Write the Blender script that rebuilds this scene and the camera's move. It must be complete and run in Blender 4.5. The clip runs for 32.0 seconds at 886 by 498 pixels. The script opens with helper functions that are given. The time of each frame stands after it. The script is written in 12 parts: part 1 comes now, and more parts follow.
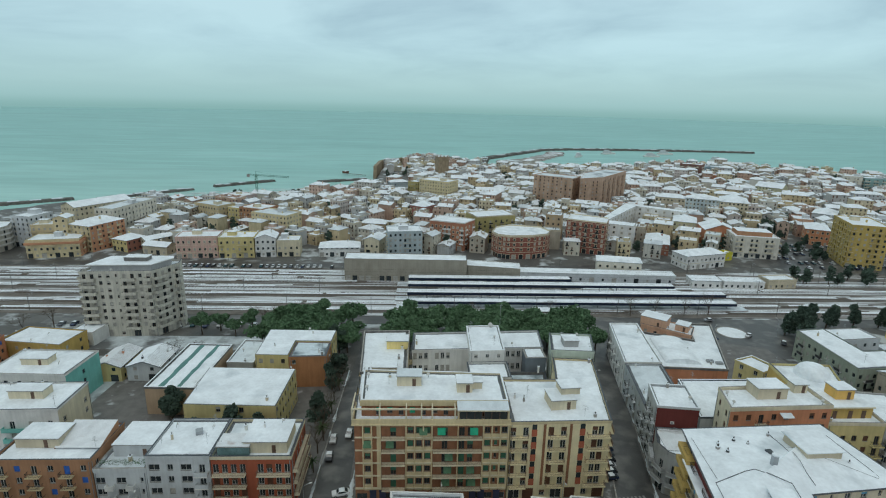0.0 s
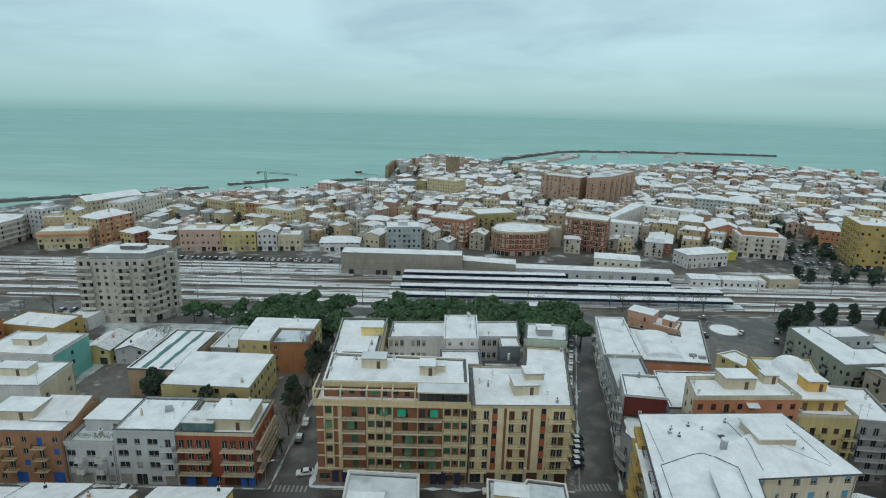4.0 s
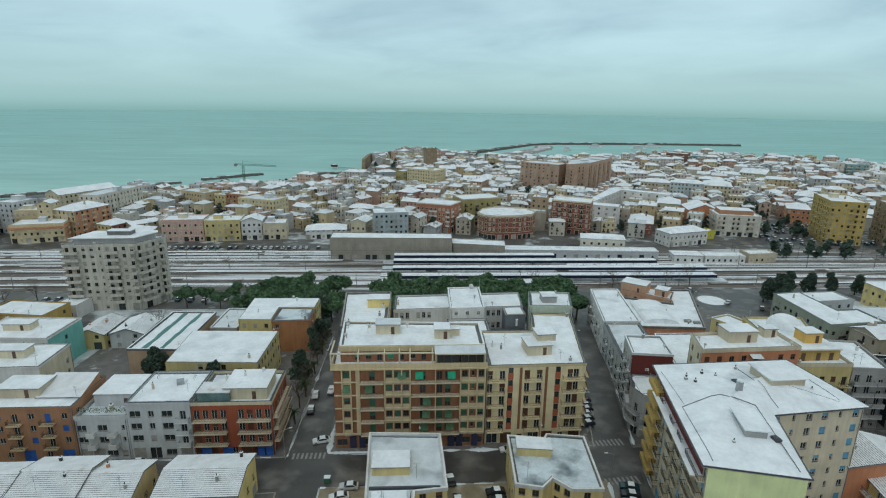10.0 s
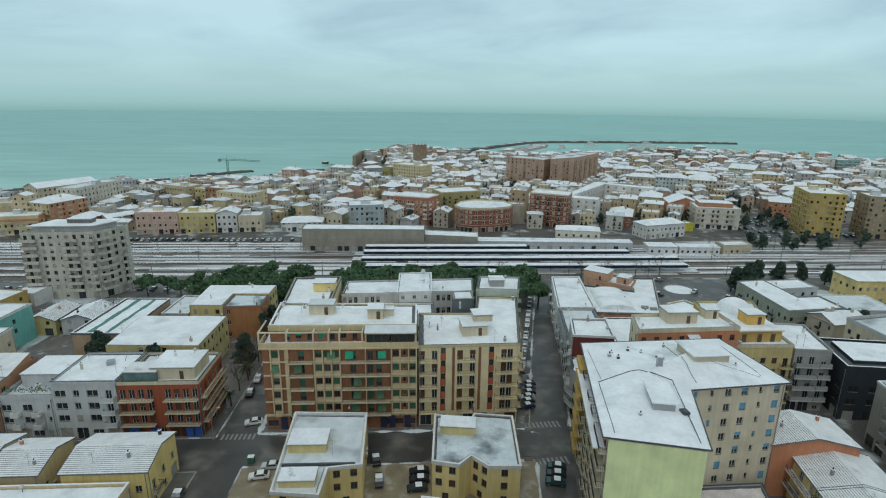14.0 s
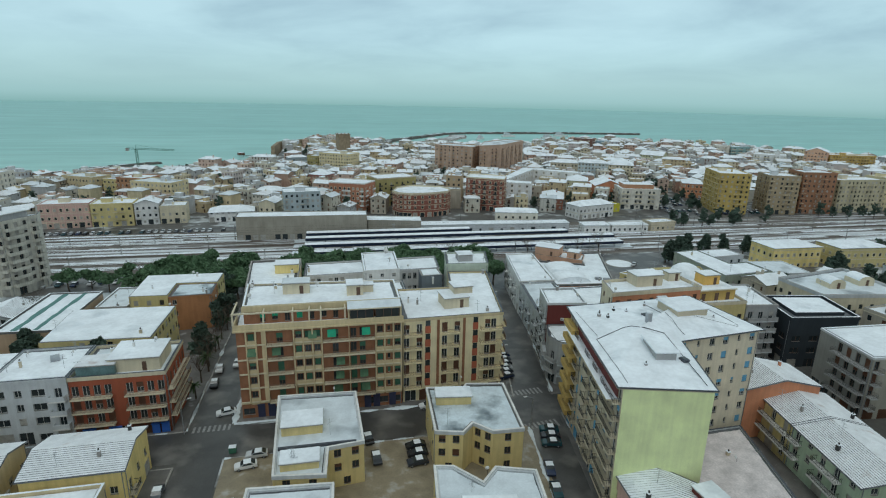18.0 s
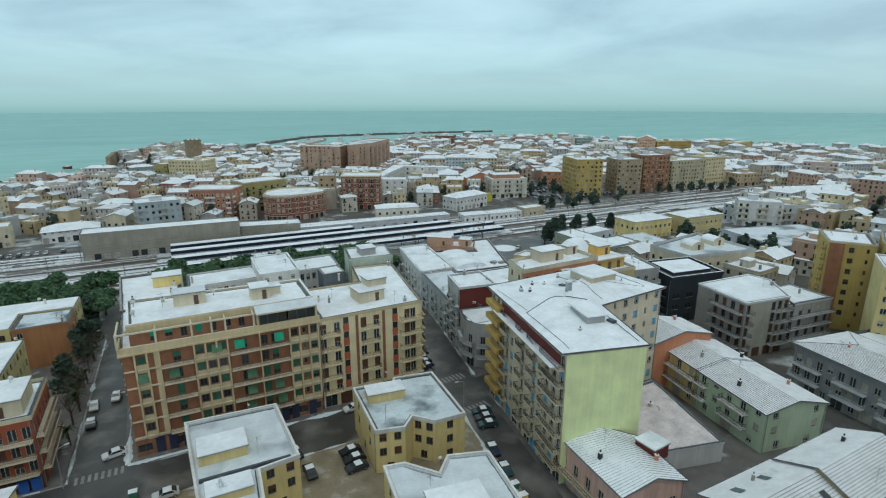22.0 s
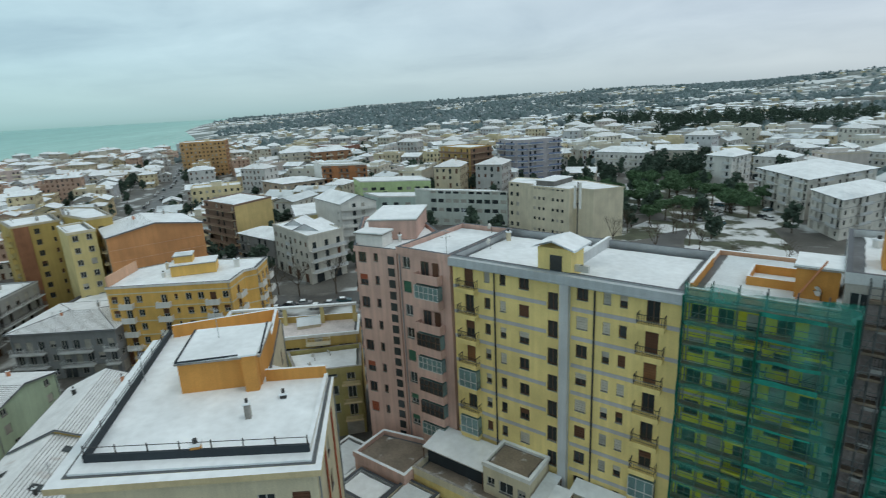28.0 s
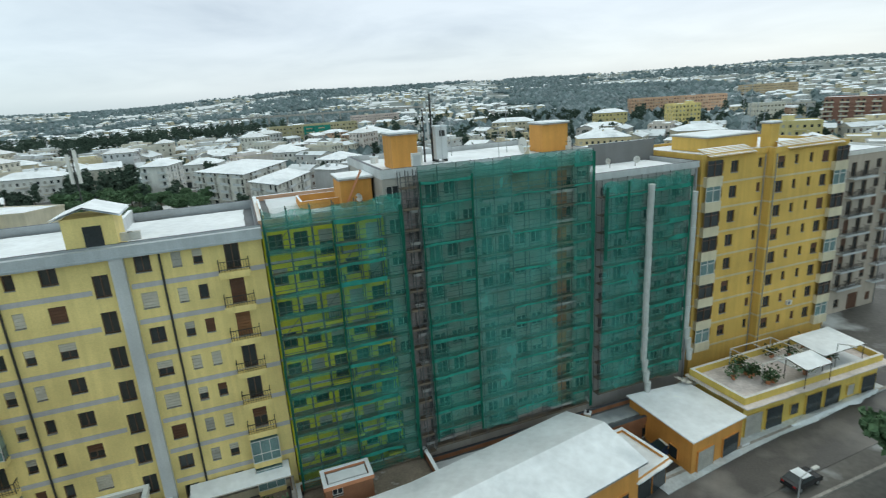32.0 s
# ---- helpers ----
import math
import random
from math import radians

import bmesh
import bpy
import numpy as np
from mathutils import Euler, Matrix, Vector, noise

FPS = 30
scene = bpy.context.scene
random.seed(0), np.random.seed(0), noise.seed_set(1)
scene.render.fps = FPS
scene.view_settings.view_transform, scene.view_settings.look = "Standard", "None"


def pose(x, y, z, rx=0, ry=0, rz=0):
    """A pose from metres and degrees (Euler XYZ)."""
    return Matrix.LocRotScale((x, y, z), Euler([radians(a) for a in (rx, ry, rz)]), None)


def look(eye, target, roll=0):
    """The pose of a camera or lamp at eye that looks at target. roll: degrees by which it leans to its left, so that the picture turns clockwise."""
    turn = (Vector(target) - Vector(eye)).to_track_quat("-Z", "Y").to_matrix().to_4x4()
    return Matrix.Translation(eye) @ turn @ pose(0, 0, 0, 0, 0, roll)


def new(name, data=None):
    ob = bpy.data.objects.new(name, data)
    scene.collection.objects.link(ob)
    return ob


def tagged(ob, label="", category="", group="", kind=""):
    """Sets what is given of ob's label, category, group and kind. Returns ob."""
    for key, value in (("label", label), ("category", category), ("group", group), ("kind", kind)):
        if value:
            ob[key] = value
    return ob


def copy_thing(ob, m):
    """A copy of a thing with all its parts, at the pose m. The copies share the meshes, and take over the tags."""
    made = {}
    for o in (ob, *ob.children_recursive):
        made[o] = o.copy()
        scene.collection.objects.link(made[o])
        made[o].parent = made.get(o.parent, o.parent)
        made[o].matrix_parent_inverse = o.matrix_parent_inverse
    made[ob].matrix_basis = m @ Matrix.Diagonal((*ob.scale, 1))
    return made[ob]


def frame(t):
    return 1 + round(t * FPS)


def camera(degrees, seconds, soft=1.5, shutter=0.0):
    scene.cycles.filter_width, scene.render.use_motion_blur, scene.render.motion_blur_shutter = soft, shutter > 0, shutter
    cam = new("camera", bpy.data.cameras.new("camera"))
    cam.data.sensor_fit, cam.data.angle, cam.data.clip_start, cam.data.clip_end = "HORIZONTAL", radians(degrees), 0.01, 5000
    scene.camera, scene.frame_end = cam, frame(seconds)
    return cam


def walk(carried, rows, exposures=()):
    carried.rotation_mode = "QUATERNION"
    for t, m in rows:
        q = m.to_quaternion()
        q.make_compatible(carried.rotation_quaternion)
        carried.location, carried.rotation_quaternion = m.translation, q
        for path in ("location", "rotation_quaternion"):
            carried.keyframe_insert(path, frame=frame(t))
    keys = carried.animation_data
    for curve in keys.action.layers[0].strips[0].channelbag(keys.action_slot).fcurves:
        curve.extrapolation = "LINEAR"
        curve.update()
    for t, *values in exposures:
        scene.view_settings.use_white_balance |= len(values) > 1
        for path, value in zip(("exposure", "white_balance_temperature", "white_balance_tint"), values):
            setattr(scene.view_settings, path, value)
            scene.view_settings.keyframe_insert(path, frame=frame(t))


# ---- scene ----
cam = camera(78.8, 32.0, 1.12, 0.3)
METRES, EYE, TILT, LEAN, TURN = 105.0, 89.0, 0.0, 0.0, -1.7
PATH = [
    (0, (1.214, 1.285, 90.433), (1.289, 3.212, 89.903), 1.3),
    (0.5, (2.006, 1.166, 90.095), (2.067, 3.094, 89.566), 1.2),
    (1, (2.942, 1.091, 89.654), (2.988, 3.02, 89.128), 1.1),
    (1.5, (4.206, 1.06, 89.153), (4.242, 2.989, 88.629), 1.1),
    (2, (6.034, 0.824, 88.686), (6.066, 2.754, 88.164), 1.0),
    (2.5, (7.906, 0.48, 88.429), (7.944, 2.41, 87.906), 1.0),
    (4.5, (15.675, -2.032, 86.076), (15.651, -0.101, 85.556), 1.5),
    (5, (16.111, -2.766, 85.403), (16.064, -0.837, 84.88), 1.6),
    (5.5, (15.637, -3.326, 84.68), (15.585, -1.397, 84.153), 1.7),
    (6, (14.476, -3.94, 83.926), (14.436, -2.012, 83.396), 1.8),
    (6.5, (12.887, -4.362, 83.203), (12.868, -2.434, 82.671), 1.8),
    (7, (10.849, -4.556, 82.424), (10.86, -2.629, 81.89), 1.9),
    (7.5, (8.808, -4.692, 81.756), (8.845, -2.765, 81.221), 1.8),
    (8, (6.801, -4.685, 81.189), (6.857, -2.759, 80.655), 1.7),
    (8.5, (5.127, -4.567, 80.803), (5.207, -2.641, 80.27), 1.6),
    (9, (4.347, -4.544, 80.405), (4.445, -2.618, 79.874), 1.3),
    (9.5, (4.316, -4.443, 79.901), (4.42, -2.517, 79.371), 1.0),
    (10, (4.909, -4.239, 79.333), (5.013, -2.313, 78.805), 0.8),
    (10.5, (5.958, -4.04, 78.735), (6.054, -2.113, 78.207), 0.7),
    (11, (7.727, -3.847, 78.112), (7.804, -1.92, 77.585), 0.6),
    (11.5, (9.758, -3.764, 77.506), (9.822, -1.835, 76.98), 0.4),
    (12, (12.146, -3.83, 76.896), (12.203, -1.9, 76.371), 0.4),
    (12.5, (14.688, -4.163, 76.232), (14.746, -2.234, 75.709), 0.4),
    (13, (17.434, -4.386, 75.542), (17.494, -2.456, 75.02), 0.4),
    (13.5, (19.741, -4.606, 74.929), (19.815, -2.677, 74.406), 0.5),
    (14, (21.221, -4.928, 74.248), (21.317, -3.0, 73.722), 0.7),
    (14.5, (21.376, -5.222, 73.625), (21.49, -3.297, 73.094), 1.0),
    (16.5, (15.306, -4.021, 70.181), (15.428, -2.1, 69.637), 1.6),
    (17, (12.879, -3.657, 69.471), (13.104, -1.745, 68.926), 1.4),
    (17.5, (9.994, -3.145, 68.884), (10.317, -1.247, 68.34), 1.4),
    (18, (6.767, -2.247, 68.391), (7.168, -0.365, 67.848), 1.2),
    (18.5, (4.151, -1.426, 67.948), (4.668, 0.429, 67.407), 0.8),
    (19, (1.971, -0.468, 67.526), (2.584, 1.358, 66.988), 0.7),
    (19.5, (0.364, 0.521, 66.947), (1.0, 2.339, 66.408), 0.7),
    (20, (-0.956, 1.855, 66.258), (-0.296, 3.665, 65.722), 0.6),
    (20.5, (-1.858, 2.972, 65.64), (-1.165, 4.77, 65.106), 0.4),
    (21, (-2.315, 3.686, 65.109), (-1.584, 5.469, 64.576), 0.3),
    (21.5, (-2.32, 4.234, 64.419), (-1.535, 5.995, 63.889), 0.1),
    (22, (-1.949, 4.782, 63.701), (-1.081, 6.505, 63.173), -0.0),
    (22.5, (-1.576, 5.001, 63.025), (-0.595, 6.663, 62.499), -0.2),
    (23, (-0.925, 5.171, 62.28), (0.22, 6.725, 61.756), -0.6),
    (23.5, (-0.256, 5.093, 61.478), (1.049, 6.516, 60.956), -1.0),
    (24, (0.434, 4.672, 60.569), (1.881, 5.951, 60.049), -1.3),
    (24.5, (1.1, 4.38, 59.752), (2.664, 5.515, 59.232), -1.5),
    (26.5, (2.774, 0.784, 56.619), (4.658, 1.209, 56.099), -2.3),
    (27, (3.278, -0.524, 55.552), (5.2, -0.34, 55.029), -2.5),
    (27.5, (3.641, -1.8, 54.425), (5.57, -1.844, 53.898), -2.7),
    (28, (4.027, -2.715, 53.245), (5.929, -3.027, 52.711), -2.8),
    (28.5, (4.337, -2.981, 52.254), (6.194, -3.497, 51.718), -2.8),
    (29, (4.863, -2.584, 51.227), (6.637, -3.334, 50.688), -2.7),
    (29.5, (5.605, -1.673, 50.31), (7.26, -2.654, 49.767), -2.8),
    (30, (6.744, -0.244, 49.384), (8.229, -1.467, 48.837), -2.9),
    (30.5, (8.056, 1.115, 48.638), (9.374, -0.285, 48.088), -3.0),
    (31, (9.711, 2.6, 47.758), (10.852, 1.053, 47.207), -3.1),
    (31.5, (11.105, 3.842, 46.847), (12.066, 2.176, 46.296), -3.4),
    (32, (11.945, 4.696, 45.87), (12.712, 2.933, 45.319), -3.6),
]
walk(cam, [(t, look(eye, target, roll)) for t, eye, target, roll in PATH], ((0.0, -0.03, 6480, 9), (16.0, -0.03, 6450, 9), (19.0, 0.0, 6330, 8), (22.0, 0.05, 6300, 8), (24.0, -0.10, 6330, 8), (27.0, 0.12, 6450, 9), (28.0, 0.08, 6500, 9), (29.0, 0.30, 6600, 9), (30.0, 0.38, 6650, 9), (31.0, 0.33, 6700, 9), (32.0, 0.46, 6700, 9)))

# ---- light ----
world = bpy.data.worlds.new("overcast_sky")
scene.world = world
world.use_nodes = True
wt = world.node_tree
wt.nodes.clear()


def wn(kind, **kw):
    n = wt.nodes.new(kind)
    for k, v in kw.items():
        n.inputs[k].default_value = v
    return n


def ramp(tree, stops, interp="LINEAR"):
    n = tree.nodes.new("ShaderNodeValToRGB")
    n.color_ramp.interpolation = interp
    el = n.color_ramp.elements
    while len(el) < len(stops):
        el.new(0.5)
    for e, (p, c) in zip(el, stops):
        e.position, e.color = p, (*c, 1)
    return n


SUN_ELEV, SUN_ROT = radians(38), radians(200)
w_out = wn("ShaderNodeOutputWorld")
sky = wn("ShaderNodeTexSky")
sky.sky_type, sky.sun_disc = "NISHITA", False
sky.sun_elevation, sky.sun_rotation = SUN_ELEV, SUN_ROT
sky_bg = wn("ShaderNodeBackground", Strength=0.012)
wt.links.new(sky.outputs[0], sky_bg.inputs[0])
tc = wn("ShaderNodeTexCoord")
sep = wn("ShaderNodeSeparateXYZ")
wt.links.new(tc.outputs["Generated"], sep.inputs[0])
# elevation of the cloud deck: sea haze at the bottom, pale cloud, bright zenith
up = wn("ShaderNodeMapRange")
up.inputs["From Min"].default_value, up.inputs["From Max"].default_value = -0.1, 1.0
wt.links.new(sep.outputs["Z"], up.inputs["Value"])
deck = ramp(wt, [(0.0, (0.11, 0.27, 0.265)), (0.076, (0.25, 0.45, 0.43)), (0.088, (0.345, 0.55, 0.54)), (0.115, (0.40, 0.60, 0.61)),
                 (0.17, (0.455, 0.64, 0.68)), (0.30, (0.51, 0.665, 0.705)), (0.5, (0.52, 0.61, 0.61)), (1.0, (0.52, 0.55, 0.51))])
wt.links.new(up.outputs[0], deck.inputs[0])
# the land side is greyer and brighter than the sea side
side = wn("ShaderNodeVectorMath")
side.operation = "DOT_PRODUCT"
side.inputs[1].default_value = (0.30, -0.95, 0.0)
wt.links.new(tc.outputs["Generated"], side.inputs[0])
inland = wn("ShaderNodeMapRange")
inland.inputs["From Min"].default_value, inland.inputs["From Max"].default_value = -0.35, 0.9
wt.links.new(side.outputs["Value"], inland.inputs["Value"])
deck2 = ramp(wt, [(0.0, (0.2, 0.25, 0.26)), (0.087, (0.42, 0.48, 0.51)), (0.12, (0.55, 0.60, 0.63)), (0.19, (0.485, 0.535, 0.59)),
                  (0.32, (0.52, 0.565, 0.61)), (0.5, (0.53, 0.60, 0.61)), (1.0, (0.52, 0.55, 0.51))])
wt.links.new(up.outputs[0], deck2.inputs[0])
two = wn("ShaderNodeMix")
two.data_type = "RGBA"
wt.links.new(inland.outputs[0], two.inputs[0])
wt.links.new(deck.outputs[0], two.inputs[6])
wt.links.new(deck2.outputs[0], two.inputs[7])
# cloud banks, flattened towards the horizon
flat = wn("ShaderNodeMath")
flat.operation = "ADD"
flat.inputs[1].default_value = 0.16
wt.links.new(sep.outputs["Z"], flat.inputs[0])
floor_ = wn("ShaderNodeMath")
floor_.operation = "MAXIMUM"
floor_.inputs[1].default_value = 0.05
wt.links.new(flat.outputs[0], floor_.inputs[0])
div = wn("ShaderNodeVectorMath")
div.operation = "DIVIDE"
comb = wn("ShaderNodeCombineXYZ")
for i in range(3):
    wt.links.new(floor_.outputs[0], comb.inputs[i])
wt.links.new(tc.outputs["Generated"], div.inputs[0])
wt.links.new(comb.outputs[0], div.inputs[1])
cl = wn("ShaderNodeTexNoise", Scale=0.85, Detail=7.0, Roughness=0.55, Distortion=0.35)
wt.links.new(div.outputs[0], cl.inputs["Vector"])
shade = ramp(wt, [(0.34, (0.80, 0.82, 0.85)), (0.50, (1.0, 1.0, 1.0)), (0.66, (1.15, 1.13, 1.11))])
wt.links.new(cl.outputs[0], shade.inputs[0])
haze = wn("ShaderNodeMapRange")
haze.inputs["From Min"].default_value, haze.inputs["From Max"].default_value = 0.0, 0.1
wt.links.new(sep.outputs["Z"], haze.inputs["Value"])
mul = wn("ShaderNodeMix")
mul.data_type, mul.blend_type = "RGBA", "MULTIPLY"
wt.links.new(haze.outputs[0], mul.inputs[0])
wt.links.new(two.outputs[2], mul.inputs[6])
wt.links.new(shade.outputs[0], mul.inputs[7])
tint = wn("ShaderNodeMix")
tint.data_type, tint.blend_type = "RGBA", "MULTIPLY"
tint.inputs[0].default_value, tint.inputs[7].default_value = 1.0, (0.945, 1.0, 1.045, 1)
wt.links.new(mul.outputs[2], tint.inputs[6])
cloud_bg = wn("ShaderNodeBackground", Strength=0.95)
wt.links.new(tint.outputs[2], cloud_bg.inputs[0])
addw = wn("ShaderNodeAddShader")
wt.links.new(sky_bg.outputs[0], addw.inputs[0])
wt.links.new(cloud_bg.outputs[0], addw.inputs[1])
wt.links.new(addw.outputs[0], w_out.inputs[0])

sun = new("sun", bpy.data.lights.new("sun", "SUN"))
sun.data.energy, sun.data.angle, sun.data.color = 0.5, radians(25), (0.95, 0.97, 0.93)
sun.matrix_world = look((0, 0, 400), (60, 160, 0))


# ---- materials ----
def material(name, base, rough=0.8, vary=0.18, scale=0.35, bump=0.15, grain=6.0, streak=0.0, second=None, cover=0.5, metal=0.0, spec=0.4, tones=(), island=False, edge=0.08, stretch=None):
    """base colour with blotches at one scale, grain at another, streaks that run down, and a second colour in patches."""
    m = bpy.data.materials.new(name)
    m.use_nodes = True
    t = m.node_tree
    b = t.nodes["Principled BSDF"]
    b.inputs["Roughness"].default_value, b.inputs["Metallic"].default_value = rough, metal
    b.inputs["Specular IOR Level"].default_value = spec
    geo = t.nodes.new("ShaderNodeNewGeometry")
    pos = geo.outputs["Position"]

    def tex(s, detail=4.0, squash=None):
        n = t.nodes.new("ShaderNodeTexNoise")
        n.inputs["Scale"].default_value, n.inputs["Detail"].default_value = s, detail
        if squash:
            k = t.nodes.new("ShaderNodeVectorMath")
            k.operation = "MULTIPLY"
            k.inputs[1].default_value = squash
            t.links.new(pos, k.inputs[0])
            t.links.new(k.outputs[0], n.inputs["Vector"])
        else:
            t.links.new(pos, n.inputs["Vector"])
        return n

    def mix(fac, a, c, mode="MIX"):
        n = t.nodes.new("ShaderNodeMix")
        n.data_type, n.blend_type = "RGBA", mode
        for i, s in ((0, fac), (6, a), (7, c)):
            if isinstance(s, (int, float)):
                n.inputs[i].default_value = s
            elif isinstance(s, tuple):
                n.inputs[i].default_value = (*s, 1)
            else:
                t.links.new(s, n.inputs[i])
        return n.outputs[2]

    if tones:
        own = t.nodes.new("ShaderNodeObjectInfo").outputs["Random"] if not island else geo.outputs["Random Per Island"]
        rp = ramp(t, [(i / len(tones), c) for i, c in enumerate(tones)], "CONSTANT")
        t.links.new(own, rp.inputs[0])
        colour = rp.outputs[0]
    else:
        colour = base
    big, fine = tex(scale), tex(grain, 3.0)
    lo, hi = 1 - vary, 1 + vary * 0.6
    r1 = ramp(t, [(0.3, (lo, lo, lo)), (0.7, (hi, hi, hi))])
    t.links.new(big.outputs[0], r1.inputs[0])
    colour = mix(1.0, colour, r1.outputs[0], "MULTIPLY")
    r2 = ramp(t, [(0.3, (1 - vary * 0.6,) * 3), (0.7, (1 + vary * 0.3,) * 3)])
    t.links.new(fine.outputs[0], r2.inputs[0])
    colour = mix(1.0, colour, r2.outputs[0], "MULTIPLY")
    if streak:
        st = tex(1.0, 5.0, (1.6, 1.6, 0.09))
        r3 = ramp(t, [(0.42, (1 - streak,) * 3), (0.6, (1, 1, 1))])
        t.links.new(st.outputs[0], r3.inputs[0])
        colour = mix(1.0, colour, r3.outputs[0], "MULTIPLY")
    if second:
        pt = tex(second[1], 6.0, stretch)
        r4 = ramp(t, [(cover, (0, 0, 0)), (min(cover + edge, 1.0), (1, 1, 1))])
        t.links.new(pt.outputs[0], r4.inputs[0])
        colour = mix(r4.outputs[0], colour, second[0])
    t.links.new(colour, b.inputs["Base Color"]) if not isinstance(colour, tuple) else None
    if bump:
        bp = t.nodes.new("ShaderNodeBump")
        bp.inputs["Strength"].default_value, bp.inputs["Distance"].default_value = bump, 0.05
        t.links.new(fine.outputs[0], bp.inputs["Height"])
        t.links.new(bp.outputs[0], b.inputs["Normal"])
    return m


def plaster(name, c, **kw):
    return material(name, c, 0.85, 0.14, 0.25, 0.12, 9.0, kw.pop("streak", 0.09), **kw)


SNOW = material("snow", (0.87, 0.91, 0.945), 0.7, 0.13, 0.22, 0.5, 1.3, second=((0.42, 0.48, 0.52), 0.13), cover=0.58, edge=0.26)
SNOW_THIN = material("thin_wet_snow", (0.70, 0.755, 0.79), 0.6, 0.12, 0.4, 0.3, 3.0, second=((0.22, 0.25, 0.27), 0.10), cover=0.53, edge=0.16)
SNOW_WET = material("melting_roof_snow", (0.66, 0.74, 0.785), 0.5, 0.16, 0.5, 0.3, 3.0, second=((0.12, 0.155, 0.175), 0.15), cover=0.49, edge=0.16)
SNOW_TILE = material("snowed_tiles", (0.77, 0.79, 0.81), 0.7, 0.12, 0.5, 0.4, 4.0, second=((0.46, 0.38, 0.35), 0.4), cover=0.62, edge=0.2)
GROUND_SNOW = material("slushy_ground", (0.125, 0.12, 0.11), 0.6, 0.35, 0.08, 0.4, 1.5, second=((0.54, 0.57, 0.58), 0.09), cover=0.53, edge=0.12)
ASPHALT = material("wet_asphalt", (0.080, 0.077, 0.074), 0.45, 0.35, 0.15, 0.2, 5.0, second=((0.19, 0.18, 0.165), 0.14), cover=0.50, edge=0.2, spec=0.5)
SIDEWALK = material("pavement_slabs", (0.17, 0.16, 0.15), 0.6, 0.25, 0.4, 0.2, 6.0, second=((0.5, 0.51, 0.52), 0.25), cover=0.62, edge=0.15)
YARD = material("wet_yard", (0.30, 0.25, 0.17), 0.5, 0.3, 0.3, 0.2, 5.0, second=((0.5, 0.5, 0.5), 0.3), cover=0.56, edge=0.2)
# inland ground: distance haze is mixed into the pale grey, snow lies in patches
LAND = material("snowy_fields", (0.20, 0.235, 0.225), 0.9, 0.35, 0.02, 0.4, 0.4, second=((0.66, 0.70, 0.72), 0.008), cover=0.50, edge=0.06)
BALLAST = material("track_ballast", (0.17, 0.15, 0.13), 0.9, 0.3, 0.2, 0.4, 5.0, second=((0.62, 0.64, 0.66), 0.30), cover=0.50, edge=0.10, stretch=(0.05, 1.0, 1.0))
GARDEN = material("snowed_garden", (0.10, 0.11, 0.075), 0.9, 0.35, 0.2, 0.4, 2.0, second=((0.66, 0.68, 0.70), 0.11), cover=0.47, edge=0.08)
MUD = material("brown_wet_roofing", (0.24, 0.20, 0.16), 0.55, 0.3, 0.4, 0.2, 4.0, second=((0.60, 0.61, 0.62), 0.5), cover=0.62, edge=0.1)
BEACH = material("wet_sand", (0.36, 0.35, 0.31), 0.7, 0.2, 0.05, 0.2, 1.0, second=((0.78, 0.80, 0.81), 0.03), cover=0.46, edge=0.10)
ROCK = material("breakwater_rock", (0.15, 0.14, 0.125), 0.9, 0.4, 0.3, 0.6, 1.5)
FOAM = material("sea_foam", (0.7, 0.75, 0.75), 0.8, 0.2, 0.2, 0.2, 1.0)
CONC = material("concrete", (0.40, 0.38, 0.35), 0.85, 0.2, 0.3, 0.15, 7.0, 0.25)
CONC_DK = material("dark_concrete", (0.20, 0.195, 0.185), 0.85, 0.2, 0.3, 0.15, 7.0, 0.25)
LEAD = material("grey_roof_sheet", (0.26, 0.28, 0.30), 0.5, 0.2, 0.4, 0.1, 6.0)
METAL = material("dark_iron", (0.05, 0.05, 0.05), 0.5, 0.2, 1.0, 0.0, 6.0, metal=0.3)
ZINC = material("zinc", (0.42, 0.44, 0.46), 0.4, 0.15, 0.6, 0.0, 6.0, metal=0.6)
RAILM = material("rusty_rail", (0.16, 0.10, 0.07), 0.55, 0.3, 0.8, 0.0, 6.0, metal=0.5)
NAVY = material("navy_fascia", (0.012, 0.022, 0.05), 0.5, 0.2, 0.5, 0.0, 6.0)
WHITEP = plaster("white_paint", (0.78, 0.77, 0.74))
CREAM = plaster("cream_plaster", (0.66, 0.54, 0.33))
CREAM_LT = plaster("pale_cream_plaster", (0.70, 0.62, 0.45))
BRICK = material("brown_brick_panel", (0.33, 0.15, 0.08), 0.85, 0.2, 0.5, 0.25, 12.0, 0.12)
REDBR = plaster("red_brown_plaster", (0.38, 0.10, 0.05))
REDSTR = plaster("red_panel", (0.46, 0.13, 0.07))
TILE_GREY = material("grey_roof_tile", (0.22, 0.22, 0.225), 0.7, 0.3, 1.0, 0.2, 6.0)
COPING = material("dark_metal_coping", (0.075, 0.085, 0.10), 0.5, 0.2, 0.8, 0.0, 6.0)
RAILBR = material("brown_railing", (0.24, 0.15, 0.10), 0.6, 0.2, 1.0, 0.0, 6.0)
BROWNH = plaster("brown_plaster", (0.42, 0.22, 0.12))
GREYW = plaster("grey_white_plaster", (0.60, 0.62, 0.63))
GREYM = plaster("mid_grey_plaster", (0.42, 0.42, 0.41))
SLATEB = plaster("blue_grey_cladding", (0.20, 0.23, 0.26))
SNOWPINK = material("thin_snow_on_red_tiles", (0.70, 0.64, 0.63), 0.8, 0.25, 0.35, 0.2, 3.0)
